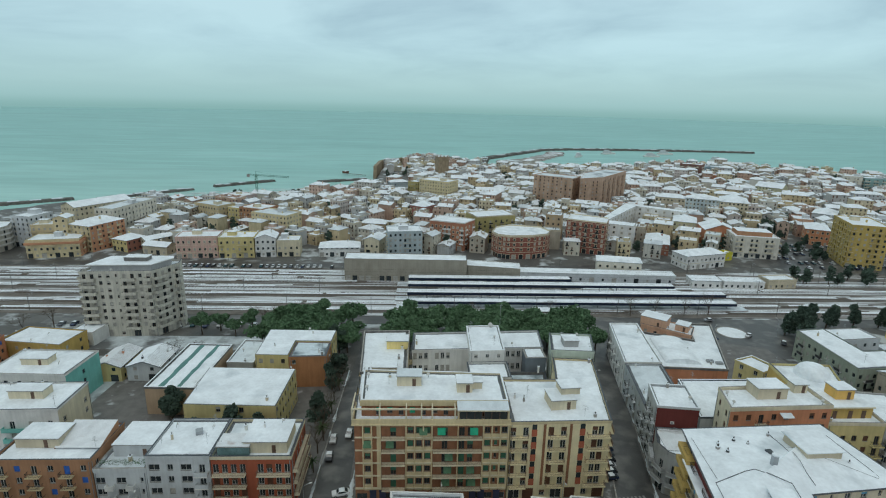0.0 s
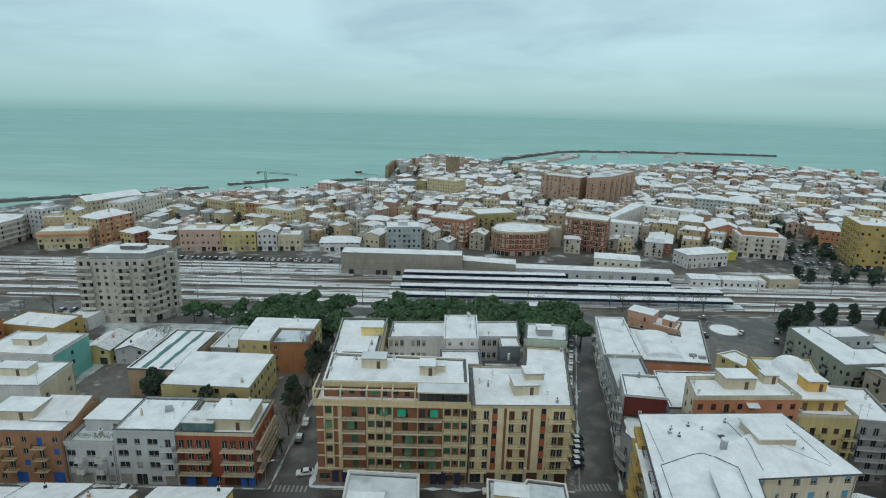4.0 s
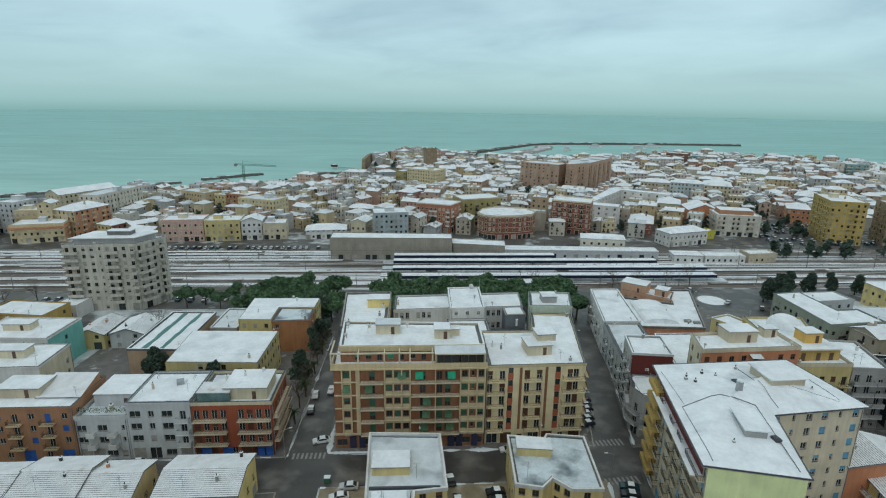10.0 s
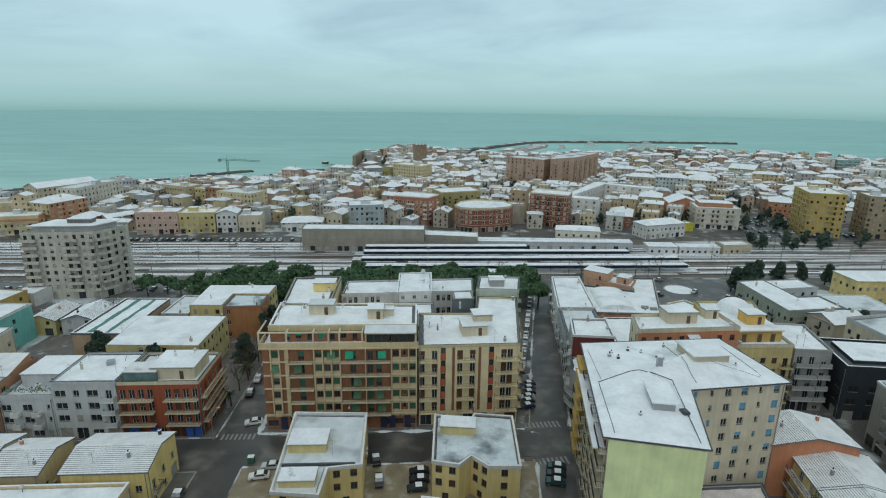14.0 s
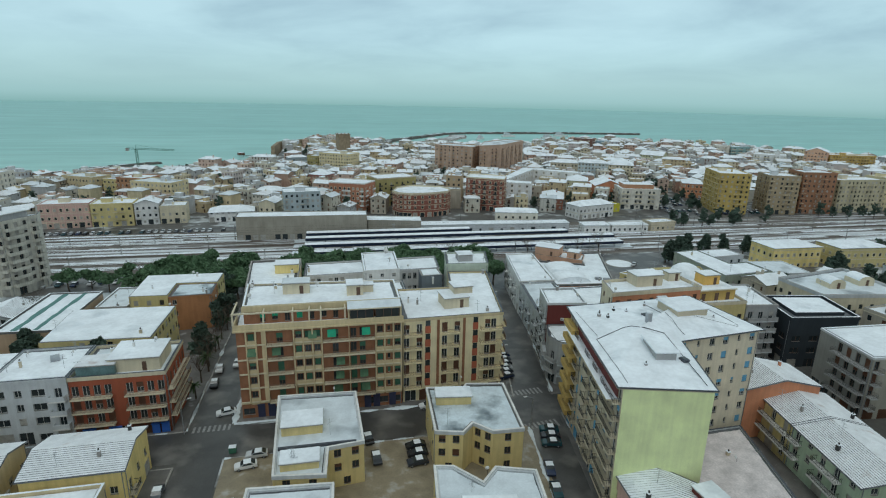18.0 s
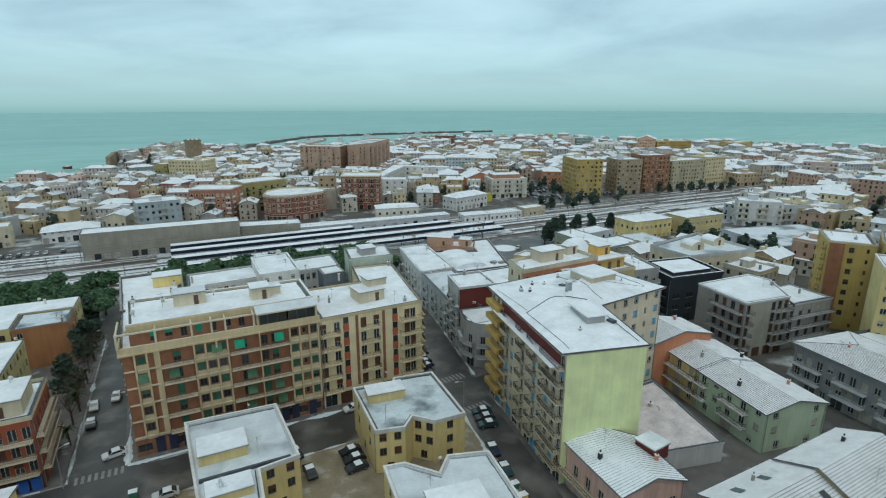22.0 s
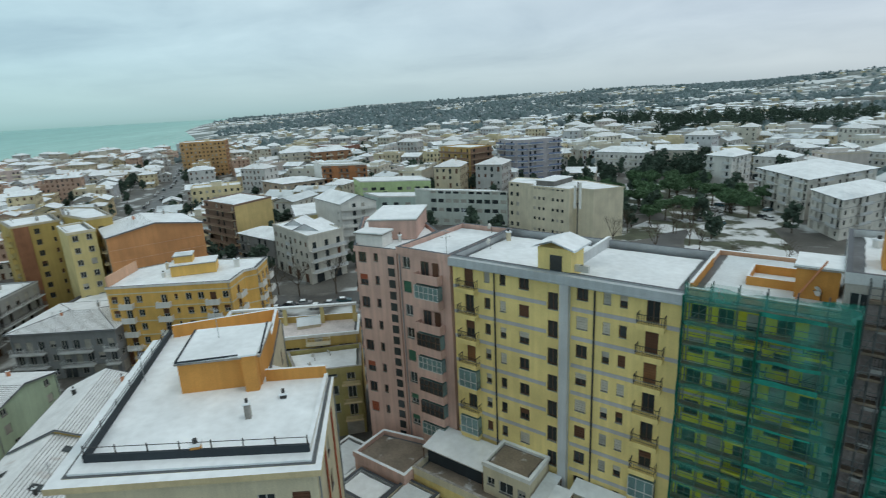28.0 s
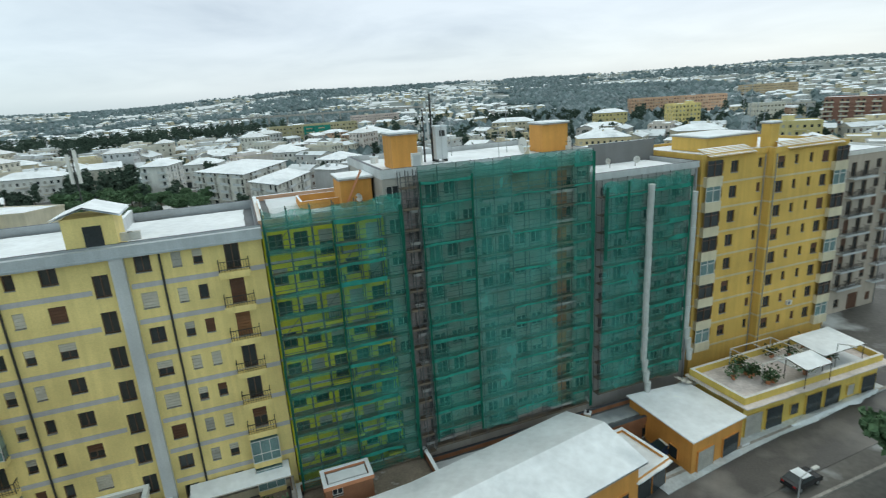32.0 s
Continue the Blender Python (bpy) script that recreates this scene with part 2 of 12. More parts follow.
TOWERW = plaster("weathered_grey_plaster", (0.61, 0.58, 0.50), streak=0.16)
TEAL = plaster("turquoise_plaster", (0.20, 0.52, 0.46))
OCHRE = plaster("ochre_plaster", (0.56, 0.38, 0.12))
OCHRE_LT = plaster("pale_yellow_plaster", (0.66, 0.55, 0.26))
LIME = plaster("lime_green_plaster", (0.82, 0.90, 0.48), streak=0.05)
TWIN = plaster("warm_yellow_plaster", (0.72, 0.58, 0.27))
WINGC = plaster("pale_yellow_wing_plaster", (0.82, 0.71, 0.45))
BIGYEL = plaster("orange_yellow_plaster", (0.80, 0.49, 0.14))
ROOFING = material("wet_bitumen_roofing", (0.12, 0.13, 0.14), 0.5, 0.3, 0.3, 0.2, 3.0)
BEIGE = plaster("beige_plaster", (0.60, 0.52, 0.38))
PINK = plaster("pink_plaster", (0.68, 0.45, 0.38), streak=0.16)
PEACH = plaster("peach_plaster", (0.70, 0.43, 0.29))
SALMON = plaster("salmon_plaster", (0.66, 0.28, 0.15))
YELLOW = plaster("yellow_plaster", (0.88, 0.70, 0.29))
GBEIGE = plaster("light_beige_plaster", (0.74, 0.66, 0.50))
GOLD = plaster("golden_plaster", (0.72, 0.46, 0.12))
ORANGE = plaster("orange_plaster", (0.68, 0.32, 0.08))
BIGOR = plaster("terracotta_plaster", (0.62, 0.30, 0.13))
MUSTARD = plaster("mustard_plaster", (0.55, 0.40, 0.13))
OLIVE = plaster("olive_plaster", (0.42, 0.36, 0.15))
MINT = plaster("mint_plaster", (0.48, 0.60, 0.44))
DKRED = plaster("dark_red_plaster", (0.16, 0.035, 0.03))
DARKB = plaster("charcoal_cladding", (0.035, 0.045, 0.055))
LILAC = plaster("lilac_band", (0.52, 0.50, 0.52))
BLUESH = material("blue_shutter", (0.04, 0.14, 0.50), 0.6, 0.15, 1.0, 0.0, 6.0)
GREENSH = material("green_awning", (0.02, 0.36, 0.20), 0.7, 0.15, 1.0, 0.0, 6.0)
DULLGR = material("faded_green_awning", (0.10, 0.20, 0.11), 0.75, 0.2, 1.0, 0.0, 6.0)
NAVYSH = material("dark_blue_shop_shutter", (0.035, 0.04, 0.085), 0.5, 0.2, 1.0, 0.0, 6.0)
DKGREENSH = material("dark_green_shutter", (0.05, 0.16, 0.10), 0.6, 0.15, 1.0, 0.0, 6.0)
PALESHUT = material("pale_roller_shutter", (0.56, 0.52, 0.45), 0.6, 0.15, 1.0, 0.0, 6.0)
WOODSH = material("wooden_shutter", (0.24, 0.11, 0.05), 0.6, 0.2, 1.0, 0.0, 6.0)
BROWNSH = material("brown_shutter", (0.13, 0.06, 0.035), 0.6, 0.2, 1.0, 0.0, 6.0)
GREYSH = material("grey_shutter", (0.42, 0.40, 0.36), 0.6, 0.2, 1.0, 0.0, 6.0)
FRAMEW = material("white_frame", (0.62, 0.61, 0.58), 0.5, 0.1, 1.0, 0.0, 6.0)
FRAMEB = material("brown_frame", (0.13, 0.075, 0.05), 0.5, 0.2, 1.0, 0.0, 6.0)
GLASS = material("window_glass", (0.035, 0.045, 0.05), 0.12, 0.3, 0.15, 0.0, 6.0, spec=0.6)
GLASS_TEAL = material("pale_veranda_glass", (0.16, 0.26, 0.26), 0.15, 0.3, 0.5, 0.0, 6.0, spec=0.6)
TONES = ((0.64, 0.55, 0.39), (0.66, 0.62, 0.53), (0.62, 0.49, 0.30), (0.62, 0.58, 0.48), (0.54, 0.36, 0.27), (0.66, 0.56, 0.36), (0.55, 0.55, 0.54), (0.64, 0.62, 0.56), (0.62, 0.45, 0.36), (0.52, 0.46, 0.37))
TONES = TONES + ((0.66, 0.65, 0.63), (0.56, 0.57, 0.58), (0.64, 0.57, 0.53), (0.50, 0.49, 0.47))
TONE_MATS = [plaster("far_plaster", c) for c in TONES]
TOWN = material("town_plaster", (0.5, 0.5, 0.5), 0.88, 0.16, 0.2, 0.1, 6.0, 0.15, tones=TONES[:10])
SUBURB = material("suburb_plaster", (0.5, 0.5, 0.5), 0.88, 0.16, 0.2, 0.1, 6.0, 0.1, tones=((0.58, 0.56, 0.52), (0.62, 0.52, 0.34), (0.50, 0.46, 0.40), (0.60, 0.40, 0.22), (0.64, 0.63, 0.60), (0.46, 0.30, 0.20)))
PINE = material("pine_leaves", (0.115, 0.205, 0.105), 0.8, 0.4, 0.6, 0.3, 4.0)
OAK = material("evergreen_leaves", (0.075, 0.115, 0.085), 0.85, 0.4, 0.3, 0.3, 2.0)
# blue-grey tones carry the distance haze over evergreens and their snow dusting
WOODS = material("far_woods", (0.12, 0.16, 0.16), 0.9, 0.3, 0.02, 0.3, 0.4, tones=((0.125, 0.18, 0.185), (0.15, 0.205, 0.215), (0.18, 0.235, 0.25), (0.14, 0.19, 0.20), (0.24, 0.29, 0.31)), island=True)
BARK = material("bark", (0.10, 0.075, 0.055), 0.9, 0.3, 2.0, 0.4, 8.0)
PALMG = material("palm_leaves", (0.05, 0.085, 0.03), 0.7, 0.3, 1.0, 0.2, 4.0)
STRIPE = material("road_paint", (0.30, 0.30, 0.29), 0.7, 0.25, 0.8, 0.0, 6.0)
TYRE = material("rubber", (0.02, 0.02, 0.02), 0.8, 0.2, 1.0, 0.0, 6.0)
CARP = material("car_paint", (0.5, 0.5, 0.5), 0.25, 0.05, 1.0, 0.0, 4.0, spec=0.6, tones=((0.55, 0.56, 0.57), (0.03, 0.035, 0.045), (0.6, 0.6, 0.6), (0.10, 0.11, 0.13), (0.025, 0.04, 0.09), (0.30, 0.31, 0.33), (0.02, 0.022, 0.026), (0.02, 0.07, 0.085)))
REDL = material("red_lamp", (0.35, 0.02, 0.02), 0.3, 0.1, 1.0, 0.0, 4.0)
STEEL = material("scaffold_tube", (0.13, 0.14, 0.145), 0.5, 0.3, 1.0, 0.0, 6.0, metal=0.3)
STONE = material("old_stone", (0.34, 0.26, 0.17), 0.9, 0.25, 0.3, 0.3, 2.0, 0.15)


def sea_material():
    m = bpy.data.materials.new("sea_water")
    m.use_nodes = True
    t = m.node_tree
    b = t.nodes["Principled BSDF"]
    b.inputs["Roughness"].default_value, b.inputs["Specular IOR Level"].default_value = 0.5, 0.3
    geo = t.nodes.new("ShaderNodeNewGeometry")
    n = t.nodes.new("ShaderNodeTexNoise")
    n.inputs["Scale"].default_value, n.inputs["Detail"].default_value = 0.004, 5.0
    k = t.nodes.new("ShaderNodeVectorMath")
    k.operation = "MULTIPLY"
    k.inputs[1].default_value = (0.35, 1.6, 1.0)
    t.links.new(geo.outputs["Position"], k.inputs[0])
    t.links.new(k.outputs[0], n.inputs["Vector"])
    r = ramp(t, [(0.3, (0.235, 0.49, 0.46)), (0.6, (0.275, 0.545, 0.51)), (0.75, (0.31, 0.58, 0.55))])
    t.links.new(n.outputs[0], r.inputs[0])
    # milky shallows towards the beach, and streaks of wind-blown swell
    sp = t.nodes.new("ShaderNodeSeparateXYZ")
    t.links.new(geo.outputs["Position"], sp.inputs[0])
    out = t.nodes.new("ShaderNodeMapRange")
    out.inputs["From Min"].default_value, out.inputs["From Max"].default_value = 560.0, 1500.0
    t.links.new(sp.outputs["Y"], out.inputs["Value"])
    silt = ramp(t, [(0.0, (1.32, 1.14, 1.12)), (0.45, (1.10, 1.06, 1.05)), (1.0, (1.0, 1.0, 1.0))])
    t.links.new(out.outputs[0], silt.inputs[0])
    sw = t.nodes.new("ShaderNodeTexNoise")
    sw.inputs["Scale"].default_value, sw.inputs["Detail"].default_value = 0.03, 6.0
    t.links.new(k.outputs[0], sw.inputs["Vector"])
    rs = ramp(t, [(0.35, (0.88, 0.90, 0.90)), (0.55, (1.0, 1.0, 1.0)), (0.70, (1.12, 1.08, 1.08))])
    t.links.new(sw.outputs[0], rs.inputs[0])
    last = r.outputs[0]
    for tone in (silt, rs):
        mx = t.nodes.new("ShaderNodeMix")
        mx.data_type, mx.blend_type = "RGBA", "MULTIPLY"
        mx.inputs[0].default_value = 1.0
        t.links.new(last, mx.inputs[6])
        t.links.new(tone.outputs[0], mx.inputs[7])
        last = mx.outputs[2]
    t.links.new(last, b.inputs["Base Color"])
    w = t.nodes.new("ShaderNodeTexNoise")
    w.inputs["Scale"].default_value, w.inputs["Detail"].default_value = 0.12, 6.0
    t.links.new(k.outputs[0], w.inputs["Vector"])
    bp = t.nodes.new("ShaderNodeBump")
    bp.inputs["Strength"].default_value, bp.inputs["Distance"].default_value = 0.35, 1.0
    t.links.new(w.outputs[0], bp.inputs["Height"])
    t.links.new(bp.outputs[0], b.inputs["Normal"])
    return m


def net_material(name, dark, mid, light, lo, hi):
    """Dust netting: a fine weave that lets part of the view through, thinner in places."""
    m = bpy.data.materials.new(name)
    m.use_nodes = True
    t = m.node_tree
    b = t.nodes["Principled BSDF"]
    b.inputs["Roughness"].default_value = 0.7
    geo = t.nodes.new("ShaderNodeNewGeometry")
    n = t.nodes.new("ShaderNodeTexNoise")
    n.inputs["Scale"].default_value, n.inputs["Detail"].default_value = 0.45, 7.0
    k = t.nodes.new("ShaderNodeVectorMath")
    k.operation = "MULTIPLY"
    k.inputs[1].default_value = (1.0, 1.0, 0.6)
    t.links.new(geo.outputs["Position"], k.inputs[0])
    t.links.new(k.outputs[0], n.inputs["Vector"])
    r = ramp(t, [(0.35, dark), (0.52, mid), (0.72, light)])
    t.links.new(n.outputs[0], r.inputs[0])
    t.links.new(r.outputs[0], b.inputs["Base Color"])
    a = ramp(t, [(0.36, (lo,) * 3), (0.66, (hi,) * 3)])
    t.links.new(n.outputs[0], a.inputs[0])
    t.links.new(a.outputs[0], b.inputs["Alpha"])
    return m


NETBAND = material("folded_netting", (0.012, 0.24, 0.18), 0.7, 0.4, 0.5, 0.3, 3.0)
NETCURTAIN = material("bright_gathered_netting", (0.006, 0.17, 0.115), 0.7, 0.35, 0.6, 0.3, 3.0)
SEA = sea_material()
NET = net_material("green_netting", (0.004, 0.18, 0.135), (0.01, 0.23, 0.175), (0.03, 0.30, 0.24), 0.32, 0.56)
NET_PALE = net_material("pale_teal_netting", (0.012, 0.25, 0.20), (0.035, 0.32, 0.265), (0.08, 0.40, 0.345), 0.38, 0.58)
NET_MID = net_material("mid_green_netting", (0.004, 0.17, 0.12), (0.01, 0.26, 0.19), (0.05, 0.38, 0.30), 0.24, 0.48)
DECKB = material("deck_board", (0.17, 0.135, 0.10), 0.8, 0.3, 1.0)
BOARDB = material("brown_boards", (0.40, 0.20, 0.11), 0.85, 0.3, 1.0, 0.2, 4.0)
BOARDG = material("grey_weathered_board", (0.30, 0.26, 0.25), 0.85, 0.3, 1.0, 0.2, 4.0)
PALEPL = material("pale_plastic", (0.50, 0.52, 0.51), 0.55, 0.15, 0.8, 0.0, 4.0)
NET_THIN = net_material("thin_green_netting", (0.0, 0.20, 0.13), (0.01, 0.28, 0.18), (0.04, 0.38, 0.26), 0.10, 0.26)


# ---- mesh helpers ----
class Mesh:
    """Collects vertices and faces with material slots."""

    def __init__(self):
        self.v, self.f, self.m = [], [], []

    def face(self, pts, m=0):
        i = len(self.v)
        self.v.extend(tuple(p) for p in pts)
        self.f.append(tuple(range(i, i + len(pts))))
        self.m.append(m)

    def box(self, c, s, m=0, rz=0.0, top=None, taper=1.0):
        """A box with its base centre at c."""
        ca, sa = math.cos(rz), math.sin(rz)
        x, y, z = c
        i = len(self.v)
        for k, dz in ((1.0, 0), (taper, s[2])):
            for dx, dy in ((-0.5, -0.5), (0.5, -0.5), (0.5, 0.5), (-0.5, 0.5)):
                px, py = dx * s[0] * k, dy * s[1] * k
                self.v.append((x + px * ca - py * sa, y + px * sa + py * ca, z + dz))
        for f, mm in (((3, 2, 1, 0), m), ((0, 1, 5, 4), m), ((1, 2, 6, 5), m), ((2, 3, 7, 6), m), ((3, 0, 4, 7), m), ((4, 5, 6, 7), m if top is None else top)):
            self.f.append(tuple(i + j for j in f))
            self.m.append(mm)

    def prism(self, poly, z0, z1, m=0, top=None, bottom=False, cap=True):
        n, i = len(poly), len(self.v)
        self.v += [(x, y, z0) for x, y in poly] + [(x, y, z1) for x, y in poly]
        for k in range(n):
            j = (k + 1) % n
            self.f.append((i + k, i + j, i + n + j, i + n + k))
            self.m.append(m)
        if cap:
            self.f.append(tuple(range(i + n, i + 2 * n)))
            self.m.append(m if top is None else top)
        if bottom:
            self.f.append(tuple(range(i + n - 1, i - 1, -1)))
            self.m.append(m)

    def ring(self, outer, inner, z0, z1, m=0, top=None):
        n = len(outer)
        for k in range(n):
            j = (k + 1) % n
            a, b, c, d = outer[k], outer[j], inner[j], inner[k]
            self.face([(*a, z0), (*b, z0), (*b, z1), (*a, z1)], m)
            self.face([(*c, z0), (*d, z0), (*d, z1), (*c, z1)], m)
            self.face([(*a, z1), (*b, z1), (*c, z1), (*d, z1)], m if top is None else top)
            self.face([(*b, z0), (*a, z0), (*d, z0), (*c, z0)], m)

    def cyl(self, c, r, h, n=8, m=0, r2=None):
        r2 = r if r2 is None else r2
        i = len(self.v)
        for k in range(n):
            a = 2 * math.pi * k / n
            self.v.append((c[0] + r * math.cos(a), c[1] + r * math.sin(a), c[2]))
        for k in range(n):
            a = 2 * math.pi * k / n
            self.v.append((c[0] + r2 * math.cos(a), c[1] + r2 * math.sin(a), c[2] + h))
        for k in range(n):
            j = (k + 1) % n
            self.f.append((i + k, i + j, i + n + j, i + n + k))
            self.m.append(m)
        self.f += [tuple(range(i + n, i + 2 * n)), tuple(range(i + n - 1, i - 1, -1))]
        self.m += [m, m]

    def tube(self, a, b, r, n=4, m=0, r2=None):
        a, b = Vector(a), Vector(b)
        d = (b - a).normalized()
        u = d.orthogonal().normalized()
        w = d.cross(u)
        r2 = r if r2 is None else r2
        i = len(self.v)
        for p, q in ((a, r), (b, r2)):
            for k in range(n):
                t = 2 * math.pi * (k + 0.5) / n
                self.v.append(tuple(p + q * (math.cos(t) * u + math.sin(t) * w)))
        for k in range(n):
            j = (k + 1) % n
            self.f.append((i + k, i + j, i + n + j, i + n + k))
            self.m.append(m)
        self.f += [tuple(range(i + n - 1, i - 1, -1)), tuple(range(i + n, i + 2 * n))]
        self.m += [m, m]

    def wall(self, a, b, z0, z1, holes=(), m=0, depth=0.22):
        """An upright wall from a to b (outside to the right of the way) with openings (s0, s1, z0, z1) and their reveals."""
        L = math.hypot(b[0] - a[0], b[1] - a[1])
        ux, uy = (b[0] - a[0]) / L, (b[1] - a[1]) / L
        nx, ny = uy, -ux

        def P(s, z, d=0.0):
            return (a[0] + ux * s - nx * d, a[1] + uy * s - ny * d, z)

        zs = sorted({z0, z1, *[h[2] for h in holes], *[h[3] for h in holes]})
        for za, zb in zip(zs, zs[1:]):
            row = sorted((h[0], h[1]) for h in holes if h[2] <= za + 1e-6 and h[3] >= zb - 1e-6)
            s = 0.0
            for h0, h1 in row + [(L, L)]:
                if h0 - s > 1e-4:
                    self.face([P(s, za), P(h0, za), P(h0, zb), P(s, zb)], m)
                s = max(s, h1)
        for s0, s1, h0, h1 in holes:
            for q in ([P(s0, h0), P(s1, h0), P(s1, h0, depth), P(s0, h0, depth)], [P(s0, h1, depth), P(s1, h1, depth), P(s1, h1), P(s0, h1)],
                      [P(s0, h0, depth), P(s0, h1, depth), P(s0, h1), P(s0, h0)], [P(s1, h0), P(s1, h1), P(s1, h1, depth), P(s1, h0, depth)]):
                self.face(q, m)

    def done(self, name, mats):
        me = bpy.data.meshes.new(name)
        me.from_pydata(self.v, [], self.f)
        for k in mats:
            me.materials.append(k)
        me.polygons.foreach_set("material_index", self.m)
        me.update()
        return me


def thing(name, x, y, z, label, category, group="", rz=0.0):
    ob = new(name)
    ob.location, ob.rotation_euler = (x, y, z), (0, 0, rz)
    ob.empty_display_size = 0.5
    return tagged(ob, label, category, group)


def part(name, me, mats, parent, loc=(0, 0, 0), rz=0.0, label=""):
    if isinstance(me, Mesh):
        me = me.done(name, mats)
    ob = new(name, me)
    ob.location, ob.rotation_euler = loc, (0, 0, rz)
    ob.parent = parent
    if label:
        ob["label"] = label
    return ob


def single(name, me, mats, loc, label, category, group="", kind="", rz=0.0):
    ob = part(name, me, mats, None, loc, rz)
    return tagged(ob, label, category, group, kind)


def inset(poly, d):
    """The polygon (counter-clockwise) drawn in by d."""
    n, out = len(poly), []
    for k in range(n):
        p, q, r = Vector(poly[k - 1]), Vector(poly[k]), Vector(poly[(k + 1) % n])
        u, v = (q - p).normalized(), (r - q).normalized()
        n1, n2 = Vector((-u.y, u.x)), Vector((-v.y, v.x))
        w = n1 + n2
        s = d / max(0.2, w.dot(n1))
        out.append((q.x + w.x * s, q.y + w.y * s))
    return out


def rect(px, py, ang, w, d, shear=0.0):
    """A rectangle by its front left corner, the way of its front, its width and depth."""
    u = Vector((math.cos(radians(ang)), math.sin(radians(ang))))
    n = Vector((-u.y, u.x))
    p = Vector((px, py))
    return [tuple(q) for q in (p, p + u * w, p + u * (w + shear) + n * d, p + u * shear + n * d)]


def gz(x, y):
    """Height of the ground: the town falls gently towards the railway and the shore, and hills rise inland."""
    z = max(-5.0, min(6.0, -0.034 * (y - 105)))
    r = math.hypot(x, y)
    if r > 330:
        inland = max(0.0, 0.42 * x - 0.9 * y - 150)
        far = min(1.0, (r - 330) / 2200)
        west = max(0.0, min(1.0, (-math.degrees(math.atan2(y, x)) - 30) / 35))
        z += far * min(inland, 2600) * (0.018 + 0.016 * west)
        if inland > 0:
            z += far * 26 * noise.noise((x / 900, y / 900, 3.1)) * min(1, inland / 800)
    if y > 480:
        z -= min(6.0, (y - 480) * 0.03)
    return z


WINDOWS, BALCONIES, FOOT, SITES, ROADS = {}, {}, [], [], []


def relief(b, xs, zs, depth, slot, flip=1):
    """One connected sheet of cells that stand proud by depth(i, j)."""
    at = {}

    def V(x, z, d):
        k = (round(x, 4), round(z, 4), round(d, 4))
        if k not in at:
            at[k] = len(b.v)
            b.v.append((x, -d, z))
        return at[k]

    nx, nz = len(xs) - 1, len(zs) - 1
    for j in range(nz):
        for i in range(nx):
            d = depth(i, j)
            b.f.append((V(xs[i], zs[j], d), V(xs[i + 1], zs[j], d), V(xs[i + 1], zs[j + 1], d), V(xs[i], zs[j + 1], d)))
            b.m.append(slot(i, j))
            if i + 1 < nx and depth(i + 1, j) != d:
                e = depth(i + 1, j)
                b.f.append((V(xs[i + 1], zs[j], d), V(xs[i + 1], zs[j], e), V(xs[i + 1], zs[j + 1], e), V(xs[i + 1], zs[j + 1], d)))
                b.m.append(slot(i, j) if d > e else slot(i + 1, j))
            if j + 1 < nz and depth(i, j + 1) != d:
                e = depth(i, j + 1)
                b.f.append((V(xs[i], zs[j + 1], d), V(xs[i + 1], zs[j + 1], d), V(xs[i + 1], zs[j + 1], e), V(xs[i], zs[j + 1], e)))
                b.m.append(slot(i, j) if d > e else slot(i, j + 1))


def window_mesh(w, h, style, frame_mat, shut):
    """Sill, frame, mullion, panes and a roller shutter as one moulded sheet."""
    key = (round(w, 2), round(h, 2), style, frame_mat.name, shut.name)
    if key in WINDOWS:
        return WINDOWS[key]
    b = Mesh()
    t = 0.08
    xs = [-w / 2, -w / 2 + t] + ([-0.035, 0.035] if w > 0.8 else []) + [w / 2 - t, w / 2]
    drop = {"s": h, "h": h * 0.5}.get(style, 0.0)
    zs, kind = [-0.07, 0.0], ["sill"]
    if drop < h - 0.01:
        zs += [t, h - drop - t, h - drop]
        kind += ["bar", "glass", "bar"]
    n = max(3, int(drop / 0.26)) if drop else 0
    for k in range(n):
        z = h - drop + drop * k / n
        zs += [z + drop / n * 0.75, z + drop / n]
        kind += ["slat", "gap"]

    def depth(i, j):
        k = kind[j]
        if k in ("sill", "slat", "gap"):
            return {"sill": 0.26, "slat": 0.11, "gap": 0.06}[k]
        return 0.05 if k == "bar" or i % 2 == 0 else 0.0

    def slot(i, j):
        k = kind[j]
        if k in ("slat", "gap"):
            return 2
        return 3 if k == "sill" else (0 if k == "bar" or i % 2 == 0 else 1)

    relief(b, xs, zs, depth, slot)
    if style == "o":
        for sx in (-1, 1):
            b.box((sx * (w / 2 + w * 0.24), -0.26, 0), (w * 0.46, 0.05, h), 2)
    WINDOWS[key] = b.done("window", [frame_mat, GLASS, shut, CONC])
    return WINDOWS[key]


